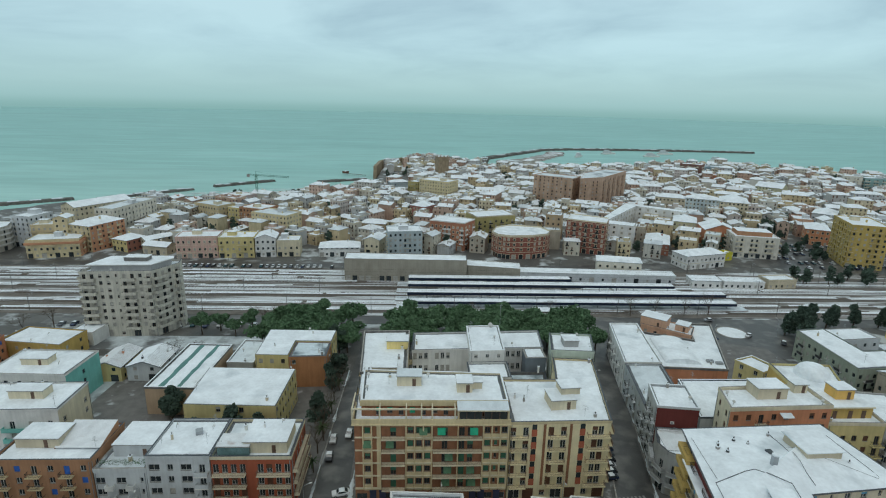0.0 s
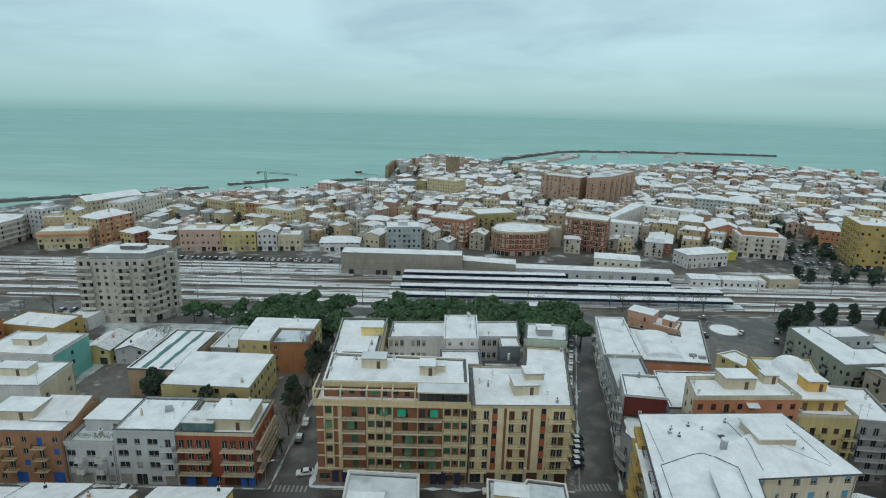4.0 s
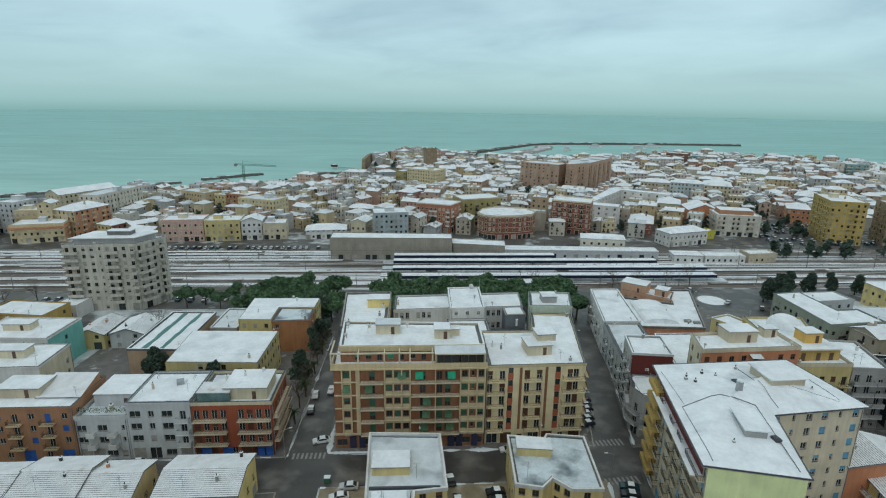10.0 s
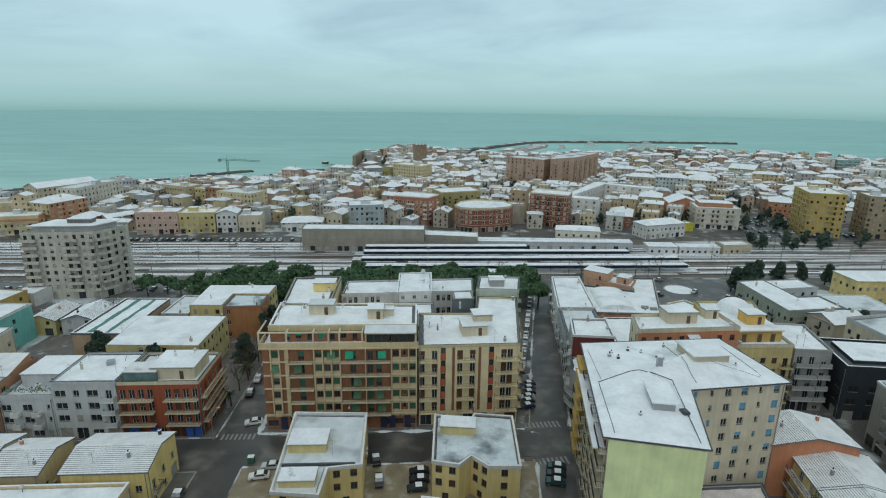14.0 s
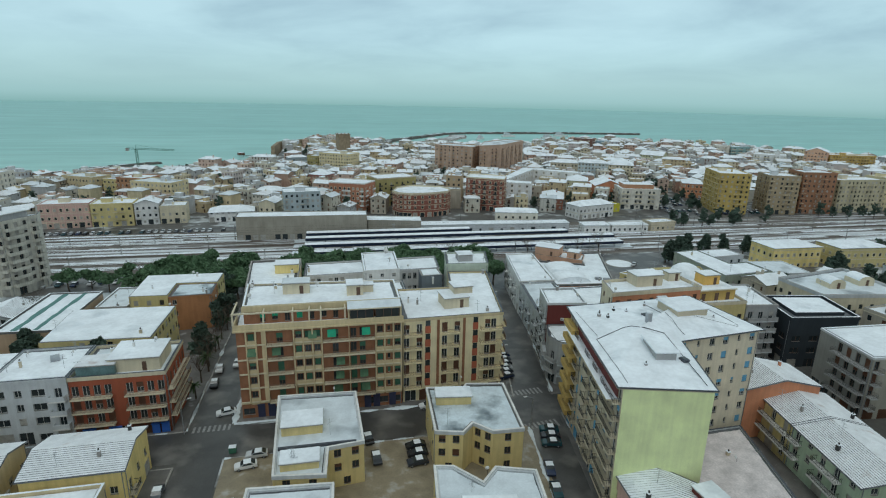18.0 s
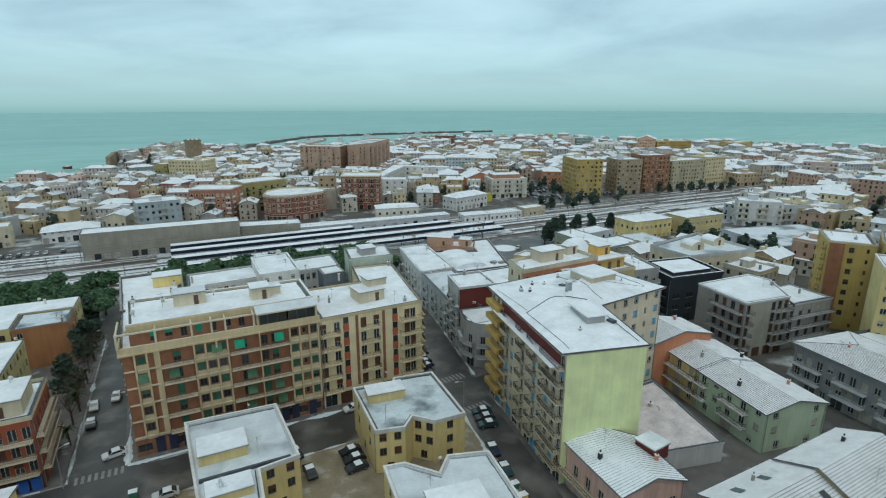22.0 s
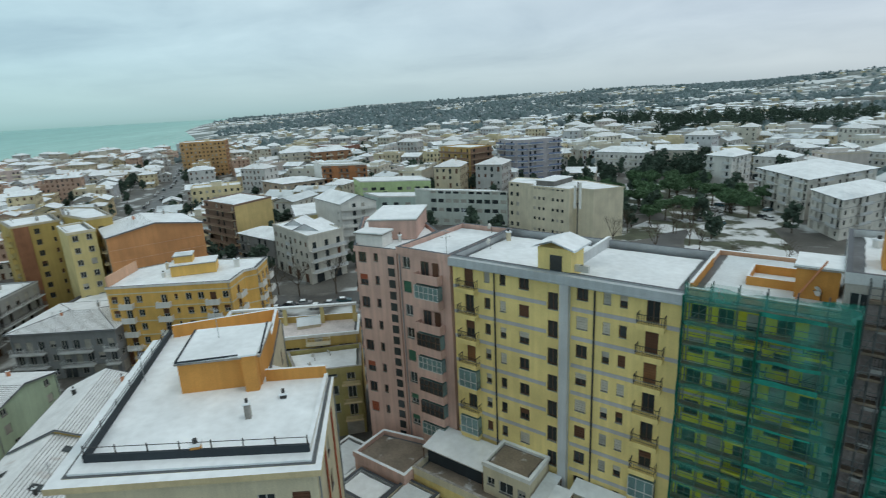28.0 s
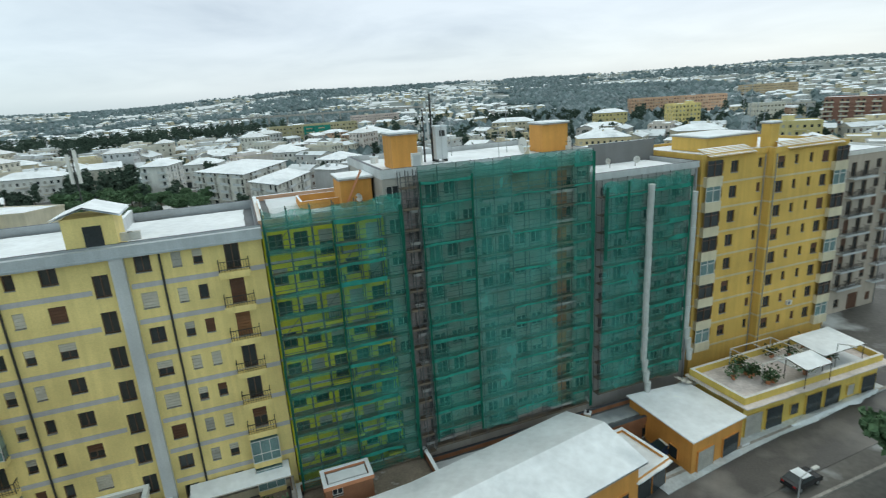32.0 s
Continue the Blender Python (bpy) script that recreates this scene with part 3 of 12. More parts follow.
def balcony_meshes(w, d, style, slab, rail):
    key = (round(w, 2), round(d, 2), style, slab.name, rail.name)
    if key in BALCONIES:
        return BALCONIES[key]
    s, r = Mesh(), Mesh()
    s.box((0, -d / 2, -0.16), (w, d, 0.16), 0)
    s.box((0, -d + 0.02, -0.22), (w + 0.04, 0.1, 0.30), 0)
    if style == "box":
        s.box((0, -d / 2, -0.5), (w - 0.06, d - 0.04, 0.34), 0)
    if style == "solid":
        for c, sz in (((0, -d + 0.06, 0.09), (w, 0.1, 0.86)), ((-w / 2 + 0.05, -d / 2, 0.0), (0.1, d - 0.2, 0.95)), ((w / 2 - 0.05, -d / 2, 0.0), (0.1, d - 0.2, 0.95))):
            r.box(c, sz, 0)
        r.box((0, -d + 0.06, 0.95), (w + 0.05, 0.16, 0.05), 0)
    else:
        step = 0.22
        for x in np.arange(-w / 2 + 0.05, w / 2, step):
            r.box((x, -d + 0.06, 0.08), (0.035, 0.035, 0.9), 0)
        for sx in (-1, 1):
            for y in np.arange(-d + 0.2, -0.05, step * 1.4):
                r.box((sx * (w / 2 - 0.05), y, 0.0), (0.035, 0.035, 0.96), 0)
            r.box((sx * (w / 2 - 0.05), -d / 2, 0.96), (0.06, d, 0.05), 0)
        r.box((0, -d + 0.06, 0.96), (w, 0.06, 0.05), 0)
        r.box((0, -d + 0.06, 0.30), (w, 0.04, 0.03), 0)
    BALCONIES[key] = (s.done("balcony", [slab]), r.done("railing", [rail]))
    return BALCONIES[key]


SIZES = {"w": (1.25, 1.45, 0.95), "s": (0.65, 1.15, 1.2), "d": (1.25, 2.25, 0.08), "L": (1.3, 2.25, 0.08), "V": (2.4, 1.5, 0.9), "t": (1.1, 1.9, 0.5), "G": (2.6, 2.9, 0.02),
         "q": (0.9, 1.3, 1.0), "o": (1.15, 1.6, 0.9), "n": (1.0, 1.0, 1.3)}


def ledge(m, a, u, s, w, z, rz, d):
    """A far balcony: slab and front."""
    nx, ny = u[1], -u[0]
    m.box((a[0] + u[0] * s + nx * d / 2, a[1] + u[1] * s + ny * d / 2, z - 0.16), (w, d, 0.2), 0, rz)
    m.box((a[0] + u[0] * s + nx * (d - 0.06), a[1] + u[1] * s + ny * (d - 0.06), z + 0.04), (w, 0.1, 0.9), 1, rz)


def pipe_mesh(h):
    if h not in PIPES:
        m = Mesh()
        m.tube((0, 0, 0), (0, 0, h), 0.065, 6)
        PIPES[h] = m.done("rain_pipe", [LEAD])
    return PIPES[h]


def aircon_mesh():
    if 0 not in PIPES:
        m = Mesh()
        m.box((0, 0, 0), (0.85, 0.34, 0.6), 0)
        m.box((-0.12, -0.175, 0.08), (0.44, 0.02, 0.44), 1)
        PIPES[0] = m.done("air_conditioner", [FRAMEW, LEAD])
    return PIPES[0]


PIPES = {}


def building(name, label, poly, z0, z1, wall, faces, fh=3.1, gh=None, floors=None, parapet=0.8, parapet_mat=None, roof="flat", roof_mat=None, frame_mat=None, shut=None,
             slab=None, rail=None, rail_style="bars", bal_d=1.25, mix="gggghs", category="building", band=None, face_mats=None, group="", seed=1, eave=0.35, ridge_h=2.4, ridge="long", far=False, inset_w=0.28, ribs=True, litter=3, coping=None, trim=None):
    """A house on a footprint (counter-clockwise). faces: edge number -> (pattern of the upper floors, pattern of the ground floor)."""
    rng = random.Random(seed)
    frame_mat, shut, slab, rail = frame_mat or FRAMEW, shut or GREYSH, slab or wall, rail or METAL
    cx, cy = sum(p[0] for p in poly) / len(poly), sum(p[1] for p in poly) / len(poly)
    top = thing(name, cx, cy, z0, label, category, group)
    SITES.append((poly, min(p[0] for p in poly), max(p[0] for p in poly), min(p[1] for p in poly), max(p[1] for p in poly)))
    FOOT.append((cx, cy, max(math.hypot(x - cx, y - cy) for x, y in poly)))
    panes, ledges, trims = Mesh(), Mesh(), Mesh()
    loc = [(x - cx, y - cy) for x, y in poly]
    H = z1 - z0
    gh = gh or fh + 0.6
    nf = floors if floors is not None else max(0, int((H - gh + 0.3) / fh))
    n = len(loc)
    body = Mesh()
    mats = [wall] + list((face_mats or {}).values())
    slot = {k: i + 1 for i, k in enumerate((face_mats or {}))}
    for k in range(n):
        a, b = loc[k], loc[(k + 1) % n]
        L = math.hypot(b[0] - a[0], b[1] - a[1])
        u = ((b[0] - a[0]) / L, (b[1] - a[1]) / L)
        rz = math.atan2(u[1], u[0])
        nx, ny = u[1], -u[0]
        holes = []
        spec = faces.get(k)
        # faces turned to the back courts carry joined panes and balconies
        back = far or (math.hypot(cx - 8, cy) > 195 and name != "tower_block") or nx * (8 - cx - (a[0] + b[0]) / 2) + ny * (0 - cy - (a[1] + b[1]) / 2) < -6
        if spec:
            up, gd = spec
            levels = [(0.0, gd)] if gd else []
            levels += [(gh + i * fh, up[i % len(up)] if isinstance(up, (list, tuple)) else up) for i in range(nf)]
            for zf, pat in levels:
                cells = len(pat)
                run = None
                for i, c in enumerate(pat + "|"):
                    if c in "Ll":
                        run = i if run is None else run
                    elif run is not None:
                        w0, w1 = run * L / cells + 0.25, i * L / cells - 0.25
                        s = (w0 + w1) / 2
                        run = None
                        if back:
                            ledge(ledges, a, u, s, w1 - w0, zf, rz, bal_d)
                            continue
                        sm, rm = balcony_meshes(w1 - w0, bal_d, rail_style, slab, rail)
                        bo = part("balcony", sm, None, top, (a[0] + u[0] * s, a[1] + u[1] * s, zf), rz)
                        part("railing", rm, None, bo)
                    if c not in SIZES:
                        continue
                    w, h, sill = SIZES[c]
                    w = min(w, L / cells - 0.15)
                    s = (i + 0.5) * L / cells
                    lo, hi = zf + sill, min(zf + sill + h, H - 0.15)
                    if hi - lo < 0.5 or s - w / 2 < 0.05 or s + w / 2 > L - 0.05:
                        continue
                    holes.append((s - w / 2, s + w / 2, lo, hi))
                    if back:
                        p = (a[0] + u[0] * s - nx * 0.18, a[1] + u[1] * s - ny * 0.18)
                        ux, uy = u[0] * w / 2, u[1] * w / 2
                        panes.face([(p[0] - ux, p[1] - uy, lo), (p[0] + ux, p[1] + uy, lo), (p[0] + ux, p[1] + uy, hi), (p[0] - ux, p[1] - uy, hi)], 1 if rng.random() < 0.35 else 0)
                        if trim:
                            for q_, w_, z_, h_ in ((-w / 2 - 0.09, 0.18, lo - 0.1, hi - lo + 0.3), (w / 2 + 0.09, 0.18, lo - 0.1, hi - lo + 0.3), (0, w, hi, 0.22), (0, w + 0.2, lo - 0.2, 0.18)):
                                trims.box((a[0] + u[0] * (s + q_) + nx * 0.04, a[1] + u[1] * (s + q_) + ny * 0.04, z_), (w_, 0.1, h_), 0, rz)
                        if c == "d":
                            ledge(ledges, a, u, s, min(L / cells + 0.2, 2.8), zf, rz, 1.0)
                        continue
                    style = "g" if c == "V" else (rng.choice("sgs") if c == "G" else rng.choice(mix))
                    if c == "o":
                        style = "o"
                    part("window", window_mesh(w, hi - lo, style, frame_mat, shut), None, top, (a[0] + u[0] * s - nx * 0.2, a[1] + u[1] * s - ny * 0.2, lo), rz)
                    if c == "d":
                        bw = min(L / cells + 0.3, 2.9)
                        sm, rm = balcony_meshes(bw, min(bal_d, 1.1), rail_style, slab, rail)
                        bo = part("balcony", sm, None, top, (a[0] + u[0] * s, a[1] + u[1] * s, zf), rz)
                        part("railing", rm, None, bo)
        body.wall(a, b, -2.5, H, holes, slot.get(k, 0))
        if spec and not back and L > 7 and H > 6:
            e_rng = random.Random(seed * 31 + k)
            for s in (0.35, L - 0.35):
                if e_rng.random() < 0.55:
                    part("rain_pipe", pipe_mesh(round(H - 0.3, 1)), None, top, (a[0] + u[0] * s + nx * 0.1, a[1] + u[1] * s + ny * 0.1, 0))
            for _ in range(int(L / 8)):
                s, f_ = e_rng.uniform(0.8, L - 0.8), e_rng.randrange(max(1, nf))
                if all(not (h0 - 0.5 < s < h1 + 0.5) for h0, h1, _a, _b in holes):
                    part("air_conditioner", aircon_mesh(), None, top, (a[0] + u[0] * s + nx * 0.2, a[1] + u[1] * s + ny * 0.2, gh + f_ * fh + 0.5), rz)
    flat_roof = roof == "flat"
    if flat_roof:
        body.face([(x, y, H) for x, y in loc], len(mats))
        mats = mats + [ROOFING]
    part("wall", body, mats, top)
    if panes.f:
        part("windows", panes, [GLASS, shut], top)["kind"] = "stuff"
    if trims.f:
        part("window_surrounds", trims, [trim], top)["kind"] = "stuff"
    if ledges.f:
        part("balconies", ledges, [slab, rail], top)["kind"] = "stuff"
    if band:
        bm_ = Mesh()
        bm_.ring(inset(loc, -0.05), inset(loc, -0.003), 0, 0.24, 0)
        course = bm_.done("string_course", [band])
        for i in range(nf + 1):
            z = gh + i * fh - 0.25
            if z < H - 0.3:
                part("string_course", course, None, top, (0, 0, z))
    if flat_roof:
        inn = inset(loc, inset_w)
        s = Mesh()
        if far or not parapet:
            s.prism(inset(loc, inset_w + 0.004), H + 0.004, H + 0.16, 0)
        else:
            snow_sheet(s, inset(loc, inset_w + 0.004), H, seed)
        part("snow_cover", s, [roof_mat or SNOW], top)
        if not far and litter and abs(sum(p[0] * q[1] - q[0] * p[1] for p, q in zip(poly, poly[1:] + poly[:1]))) > 160:
            clutter(top, poly, z1 + 0.1, seed + 5, litter)
        if parapet:
            p = Mesh()
            p.ring(inset(loc, -0.12), inn, H - 0.15, H + parapet, 0, 1)
            part("parapet", p, [parapet_mat or wall, coping or rng.choice((SNOW, COPING, COPING, CONC))], top)
    else:
        pitched_roof(top, loc, H, roof, roof_mat or SNOW_TILE, wall, eave, ridge_h, ridge, "" if far or not ribs else ("up" if ribs == "up" else "courses"))
    return top


def shift(poly, ds):
    """The polygon with each edge moved inwards by its own distance."""
    n, out = len(poly), []
    for k in range(n):
        p, q, r = Vector(poly[k - 1]), Vector(poly[k]), Vector(poly[(k + 1) % n])
        u, v = (q - p).normalized(), (r - q).normalized()
        n1, n2 = Vector((-u.y, u.x)), Vector((-v.y, v.x))
        d1, d2, det = ds[k - 1], ds[k], n1.x * n2.y - n1.y * n2.x
        out.append((q.x + (d1 * n2.y - d2 * n1.y) / det, q.y + (n1.x * d2 - n2.x * d1) / det))
    return out


def snow_sheet(m, poly, z, seed):
    """Snow lying on a flat roof, thawed back unevenly along the parapets."""
    rng = random.Random(seed * 3 + 1)
    n = len(poly)
    back = [rng.choice((0.12, 0.2, 0.4, 0.8)) for _ in range(n)]
    corner = []
    for k in range(n):
        p, q, r = Vector(poly[k - 1]), Vector(poly[k]), Vector(poly[(k + 1) % n])
        u, v = (q - p).normalized(), (r - q).normalized()
        d1, d2 = min(back[k - 1], (q - p).length * 0.06), min(back[k], (r - q).length * 0.06)
        n1, n2 = Vector((-u.y, u.x)), Vector((-v.y, v.x))
        det = n1.x * n2.y - n1.y * n2.x
        if abs(det) < 0.2:
            corner.append(q + (n1 + n2) * 0.5 * (d1 + d2) / 2)
        else:
            corner.append(q + Vector(((d1 * n2.y - d2 * n1.y) / det, (n1.x * d2 - n2.x * d1) / det)))
    out = []
    for k in range(n):
        a, b = corner[k], corner[(k + 1) % n]
        L = (b - a).length
        u = (b - a) / max(L, 0.01)
        c = max(2, int(L / 0.8))
        for i in range(c):
            p = a.lerp(b, i / c)
            w = 0.0 if i == 0 else 0.16 * (noise.noise((p.x * 0.8, p.y * 0.8, seed * 0.37)) + 0.3)
            out.append((p.x - u.y * max(0.0, w), p.y + u.x * max(0.0, w)))
    m.prism(out, z + 0.004, z + 0.14, 0)


def pitched_roof(top, loc, H, kind, mat, wall, eave, rh, ridge, ribbed=True):
    """A gabled or hipped roof with tile courses on a four-cornered footprint."""
    a, b, c, d = (Vector((*p, H)) for p in loc)
    if (ridge == "long") != ((b - a).length >= (d - a).length):
        a, b, c, d = b, c, d, a
    u, v = (b - a).normalized(), (d - a).normalized()
    o = [a - u * eave - v * eave, b + u * eave - v * eave, c + u * eave + v * eave, d - u * eave + v * eave]
    up_ = Vector((0, 0, rh))
    in_ = 0.0 if kind == "gable" else min((d - a).length * 0.5, (b - a).length * 0.42)
    r0 = (o[0] + o[3]) / 2 + u * in_ + up_
    r1 = (o[1] + o[2]) / 2 - u * in_ + up_
    m = Mesh()
    th = Vector((0, 0, 0.22))
    faces = [[o[0], o[1], r1, r0], [o[2], o[3], r0, r1]]
    ends = [[o[1], o[2], r1, r1], [o[3], o[0], r0, r0]]
    up = Vector((0, 0, 0.05))
    for f in faces + (ends if kind != "gable" else []):
        p, q, r, s = f
        n = max(2, int(((s + r) / 2 - (p + q) / 2).length / 0.42)) if ribbed == "courses" else 1
        for i in range(n):
            # each course of tiles carries its strip of snow and shows a dark lower edge
            a0, b0, a1, b1 = p.lerp(s, i / n), q.lerp(r, i / n), p.lerp(s, (i + 1) / n), q.lerp(r, (i + 1) / n)
            if n > 1:
                c0, d0 = a0.lerp(a1, 0.09), b0.lerp(b1, 0.09)
                m.face([a0, b0, d0, c0], 2)
                m.face([c0, d0, d0 + up, c0 + up], 2)
                m.face([c0 + up, d0 + up] + ([b1, a1] if (a1 - b1).length > 0.01 else [a1]), 0)
            else:
                m.face([a0, b0] + ([b1, a1] if (a1 - b1).length > 0.01 else [a1]), 0)
        g = f if (r - s).length > 0.01 else f[:3]
        m.face([v_ - th for v_ in reversed(g)], 1)
        for k in range(len(g)):
            p, q = g[k], g[(k + 1) % len(g)]
            m.face([p - th, q - th, q, p], 1)
    part("roof", m, [mat, LEAD, TILE_GREY], top)
    ribs = Mesh()
    for p, q, e, s in ((o[0], o[1], r0, r1), (o[3], o[2], r0, r1)) if ribbed == "up" else ():
        L = (q - p).length
        n = max(3, int(L / 0.55))
        for i in range(1, n):
            t = i / n
            lo, hi = p.lerp(q, t), e.lerp(s, t)
            ribs.tube(lo, hi, 0.04, 4, 0)
    if ribs.f:
        part("tile_ribs", ribs, [TILE_GREY], top)
    if ribbed:
        edge = Mesh()
        lines = [(o[0], o[1]), (o[3], o[2]), (o[0], r0), (o[3], r0), (o[1], r1), (o[2], r1)]
        for p, q in lines:
            edge.tube(p + Vector((0, 0, 0.02)), q + Vector((0, 0, 0.02)), 0.085, 4)
        part("roof_edging", edge, [COPING], top)
        rr = random.Random(int(abs(o[0].x * 7 + o[0].y * 13 + H * 5)))
        for k in range(3):
            t, h = rr.uniform(0.12, 0.88), rr.uniform(0.25, 0.8)
            e0, e1 = ((o[0], o[1]), (o[3], o[2]))[k % 2]
            p = e0.lerp(e1, t).lerp(r0.lerp(r1, t), h) + top.location
            if k < 2:
                chimney(top, p.x, p.y, p.z, rr.uniform(0.6, 1.1), rr.uniform(0.16, 0.28), rr.choice((CONC, SALMON, METAL)))
            else:
                antenna(top, p.x, p.y, p.z, rr.uniform(1.8, 3.0), int(h * 99))
    if kind == "gable":
        for p, q, r in ((b, c, r1 - u * eave), (d, a, r0 + u * eave)):
            g = Mesh()
            g.face([p, q, r - Vector((0, 0, 0.22))], 0)
            part("gable", g, [wall], top)


def stair_head(top, x, y, z, w, d, h, mat, rz=0.0, snow=None, door=True, label=""):
    """Stair head on a flat roof, given in world metres."""
    o = top.location
    b = Mesh()
    b.box((0, 0, 0), (w, d, h), 0)
    if door:
        b.box((w * 0.2, -d / 2 - 0.02, 0), (0.85, 0.08, min(2.0, h - 0.2)), 1)
    t = part("stair_head", b, [mat, FRAMEB], top, (x - o.x, y - o.y, z - o.z), rz, label)
    b = Mesh()
    b.box((0, 0, h), (w + 0.4, d + 0.4, 0.16), 1)
    b.box((0, 0, h + 0.16), (w + 0.3, d + 0.3, 0.14), 0)
    part("snow_cap", b, [snow or SNOW, CONC], t)
    return t


def chimney(top, x, y, z, h=1.4, r=0.3, mat=None):
    o = top.location
    b = Mesh()
    b.box((0, 0, -0.4), (r * 2, r * 2, h + 0.4), 0)
    b.box((0, 0, h), (r * 2.6, r * 2.6, 0.12), 1)
    b.cyl((0, 0, h + 0.12), r * 0.55, 0.3, 8, 2)
    part("chimney", b, [mat or CONC, SNOW, METAL], top, (x - o.x, y - o.y, z - o.z))


def antenna(top, x, y, z, h=3.0, seed=0):
    o = top.location
    rng = random.Random(seed)
    b = Mesh()
    b.tube((0, 0, -0.3), (0, 0, h), 0.035, 5)
    a = rng.uniform(0, 3.1)
    for k in range(2):
        zz = h - 0.15 - k * 0.7
        dx, dy = math.cos(a + k), math.sin(a + k)
        b.tube((-dx * 0.7, -dy * 0.7, zz), (dx * 0.7, dy * 0.7, zz), 0.02, 4)
        for i in range(-3, 4):
            t = i * 0.2
            b.tube((dx * t - dy * 0.3, dy * t + dx * 0.3, zz), (dx * t + dy * 0.3, dy * t - dx * 0.3, zz), 0.012, 3)
    part("antenna", b, [ZINC], top, (x - o.x, y - o.y, z - o.z))


def dish(top, x, y, z, r=0.5, rz=0.0):
    o = top.location
    b = Mesh()
    b.tube((0, 0, -0.2), (0, 0, 0.8), 0.04, 5, 1)
    n = 10
    rings = []
    for i in range(4):
        q = r * (i + 0.4) / 3.4
        rings.append([(q * math.cos(2 * math.pi * k / n), -0.12 - 0.25 * (q / r) ** 2, 0.9 + q * math.sin(2 * math.pi * k / n)) for k in range(n)])
    b.face(list(reversed(rings[0])), 0)
    for p, q in zip(rings, rings[1:]):
        for k in range(n):
            j = (k + 1) % n
            b.face([p[k], p[j], q[j], q[k]], 0)
    b.tube((0, -0.1, 0.9), (0, -0.75, 1.0), 0.02, 4, 1)
    part("satellite_dish", b, [FRAMEW, METAL], top, (x - o.x, y - o.y, z - o.z), rz)


def clutter(top, poly, z, seed, n=6):
    """Chimneys, aerials and dishes on a flat roof."""
    rng = random.Random(seed)
    q = inset(poly, 1.2)
    for i in range(n):
        a, b, c = (Vector(rng.choice(q)) for _ in range(3))
        s, t = sorted((rng.random(), rng.random()))
        p = a * s + b * (t - s) + c * (1 - t)
        k = rng.random()
        if k < 0.45:
            chimney(top, p.x, p.y, z, rng.uniform(0.7, 1.5), rng.uniform(0.18, 0.32), rng.choice((CONC, WHITEP, BEIGE)))
        elif k < 0.75:
            antenna(top, p.x, p.y, z, rng.uniform(2, 3.6), seed + i)
        else:
            dish(top, p.x, p.y, z, rng.uniform(0.35, 0.5), rng.uniform(2, 4))


# ---- ground, sea, streets ----
COAST = ((-5200, -400), (-900, 250), (-389, 456), (-317, 580), (-241, 612), (-155, 645), (-96, 662), (-76, 702), (-67, 745), (-64, 860), (0, 960), (97, 890), (150, 930), (375, 960), (560, 880), (640, 805), (706, 689), (819, 572), (925, 399), (1100, 330), (1475, 382), (1609, 415), (2300, 626), (3158, 773), (5200, 980))


def coast(x):
    for (x0, y0), (x1, y1) in zip(COAST, COAST[1:]):
        if x0 <= x <= x1:
            return y0 + (y1 - y0) * (x - x0) / (x1 - x0)
    return -9999


SEA_Z = -19.0


def land(x, y):
    d = coast(x) - y
    z = gz(x, y)
    if x > 330 or y < -330:
        base = max(-5.0, min(6.0, -0.034 * (y - 105)))
        z = base + (z - base) * max(0.0, min(1.0, (d - 150) / 1500))
        z -= 9.0 * max(0.0, min(1.0, (x - 600) / 500)) * max(0.0, min(1.0, 1 - (d - 70) / 700))
    reach = 22 if -75 < x < 160 and y > 700 else 70
    if d < reach:
        t = max(-1.0, d / reach)
        z = SEA_Z - 0.6 + (z - SEA_Z + 0.6) * t if t > 0 else SEA_Z - 0.6 + 6 * t
    return z


def axis(lo, hi, step, end):
    mid = list(np.arange(lo, hi + 0.1, step))
    out, s, v = [], step, mid[-1]
    while v < end:
        s *= 1.22
        v = min(v + s, end)
        out.append(v)
    pre, s, v = [], step, mid[0]
    while v > -end:
        s *= 1.22
        v = max(v - s, -end)
        pre.append(v)
    return pre[::-1] + mid + out


xs, ys = axis(-456, 1008, 12, 5000), axis(-300, 1020, 12, 5000)
gm = Mesh()
gm.v = [(x, y, land(x, y)) for y in ys for x in xs]
nx_ = len(xs)
for j in range(len(ys) - 1):
    for i in range(nx_ - 1):
        x, y = (xs[i] + xs[i + 1]) / 2, (ys[j] + ys[j + 1]) / 2
        d = coast(x) - y
        if d < -60:
            continue
        k = j * nx_ + i
        gm.f.append((k, k + 1, k + nx_ + 1, k + nx_))
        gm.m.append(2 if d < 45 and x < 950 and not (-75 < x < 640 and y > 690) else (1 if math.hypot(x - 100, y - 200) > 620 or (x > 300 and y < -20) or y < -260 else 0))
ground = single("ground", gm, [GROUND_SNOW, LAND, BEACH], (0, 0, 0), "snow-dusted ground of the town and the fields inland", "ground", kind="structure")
for p in ground.data.polygons:
    p.use_smooth = True

sm_ = Mesh()
for ring_ in range(7):
    r0, r1 = (0, 700, 1200, 1900, 2800, 3900, 4900, 4990)[ring_:ring_ + 2]
    for k in range(96):
        a, b = 2 * math.pi * k / 96, 2 * math.pi * (k + 1) / 96
        sm_.face([(r0 * math.cos(a), r0 * math.sin(a), SEA_Z), (r1 * math.cos(a), r1 * math.sin(a), SEA_Z), (r1 * math.cos(b), r1 * math.sin(b), SEA_Z), (r0 * math.cos(b), r0 * math.sin(b), SEA_Z)][(1 if r0 == 0 else 0):])
single("water", sm_, [SEA], (0, 0, 0), "milky turquoise winter sea out to the horizon", "sea", kind="structure")


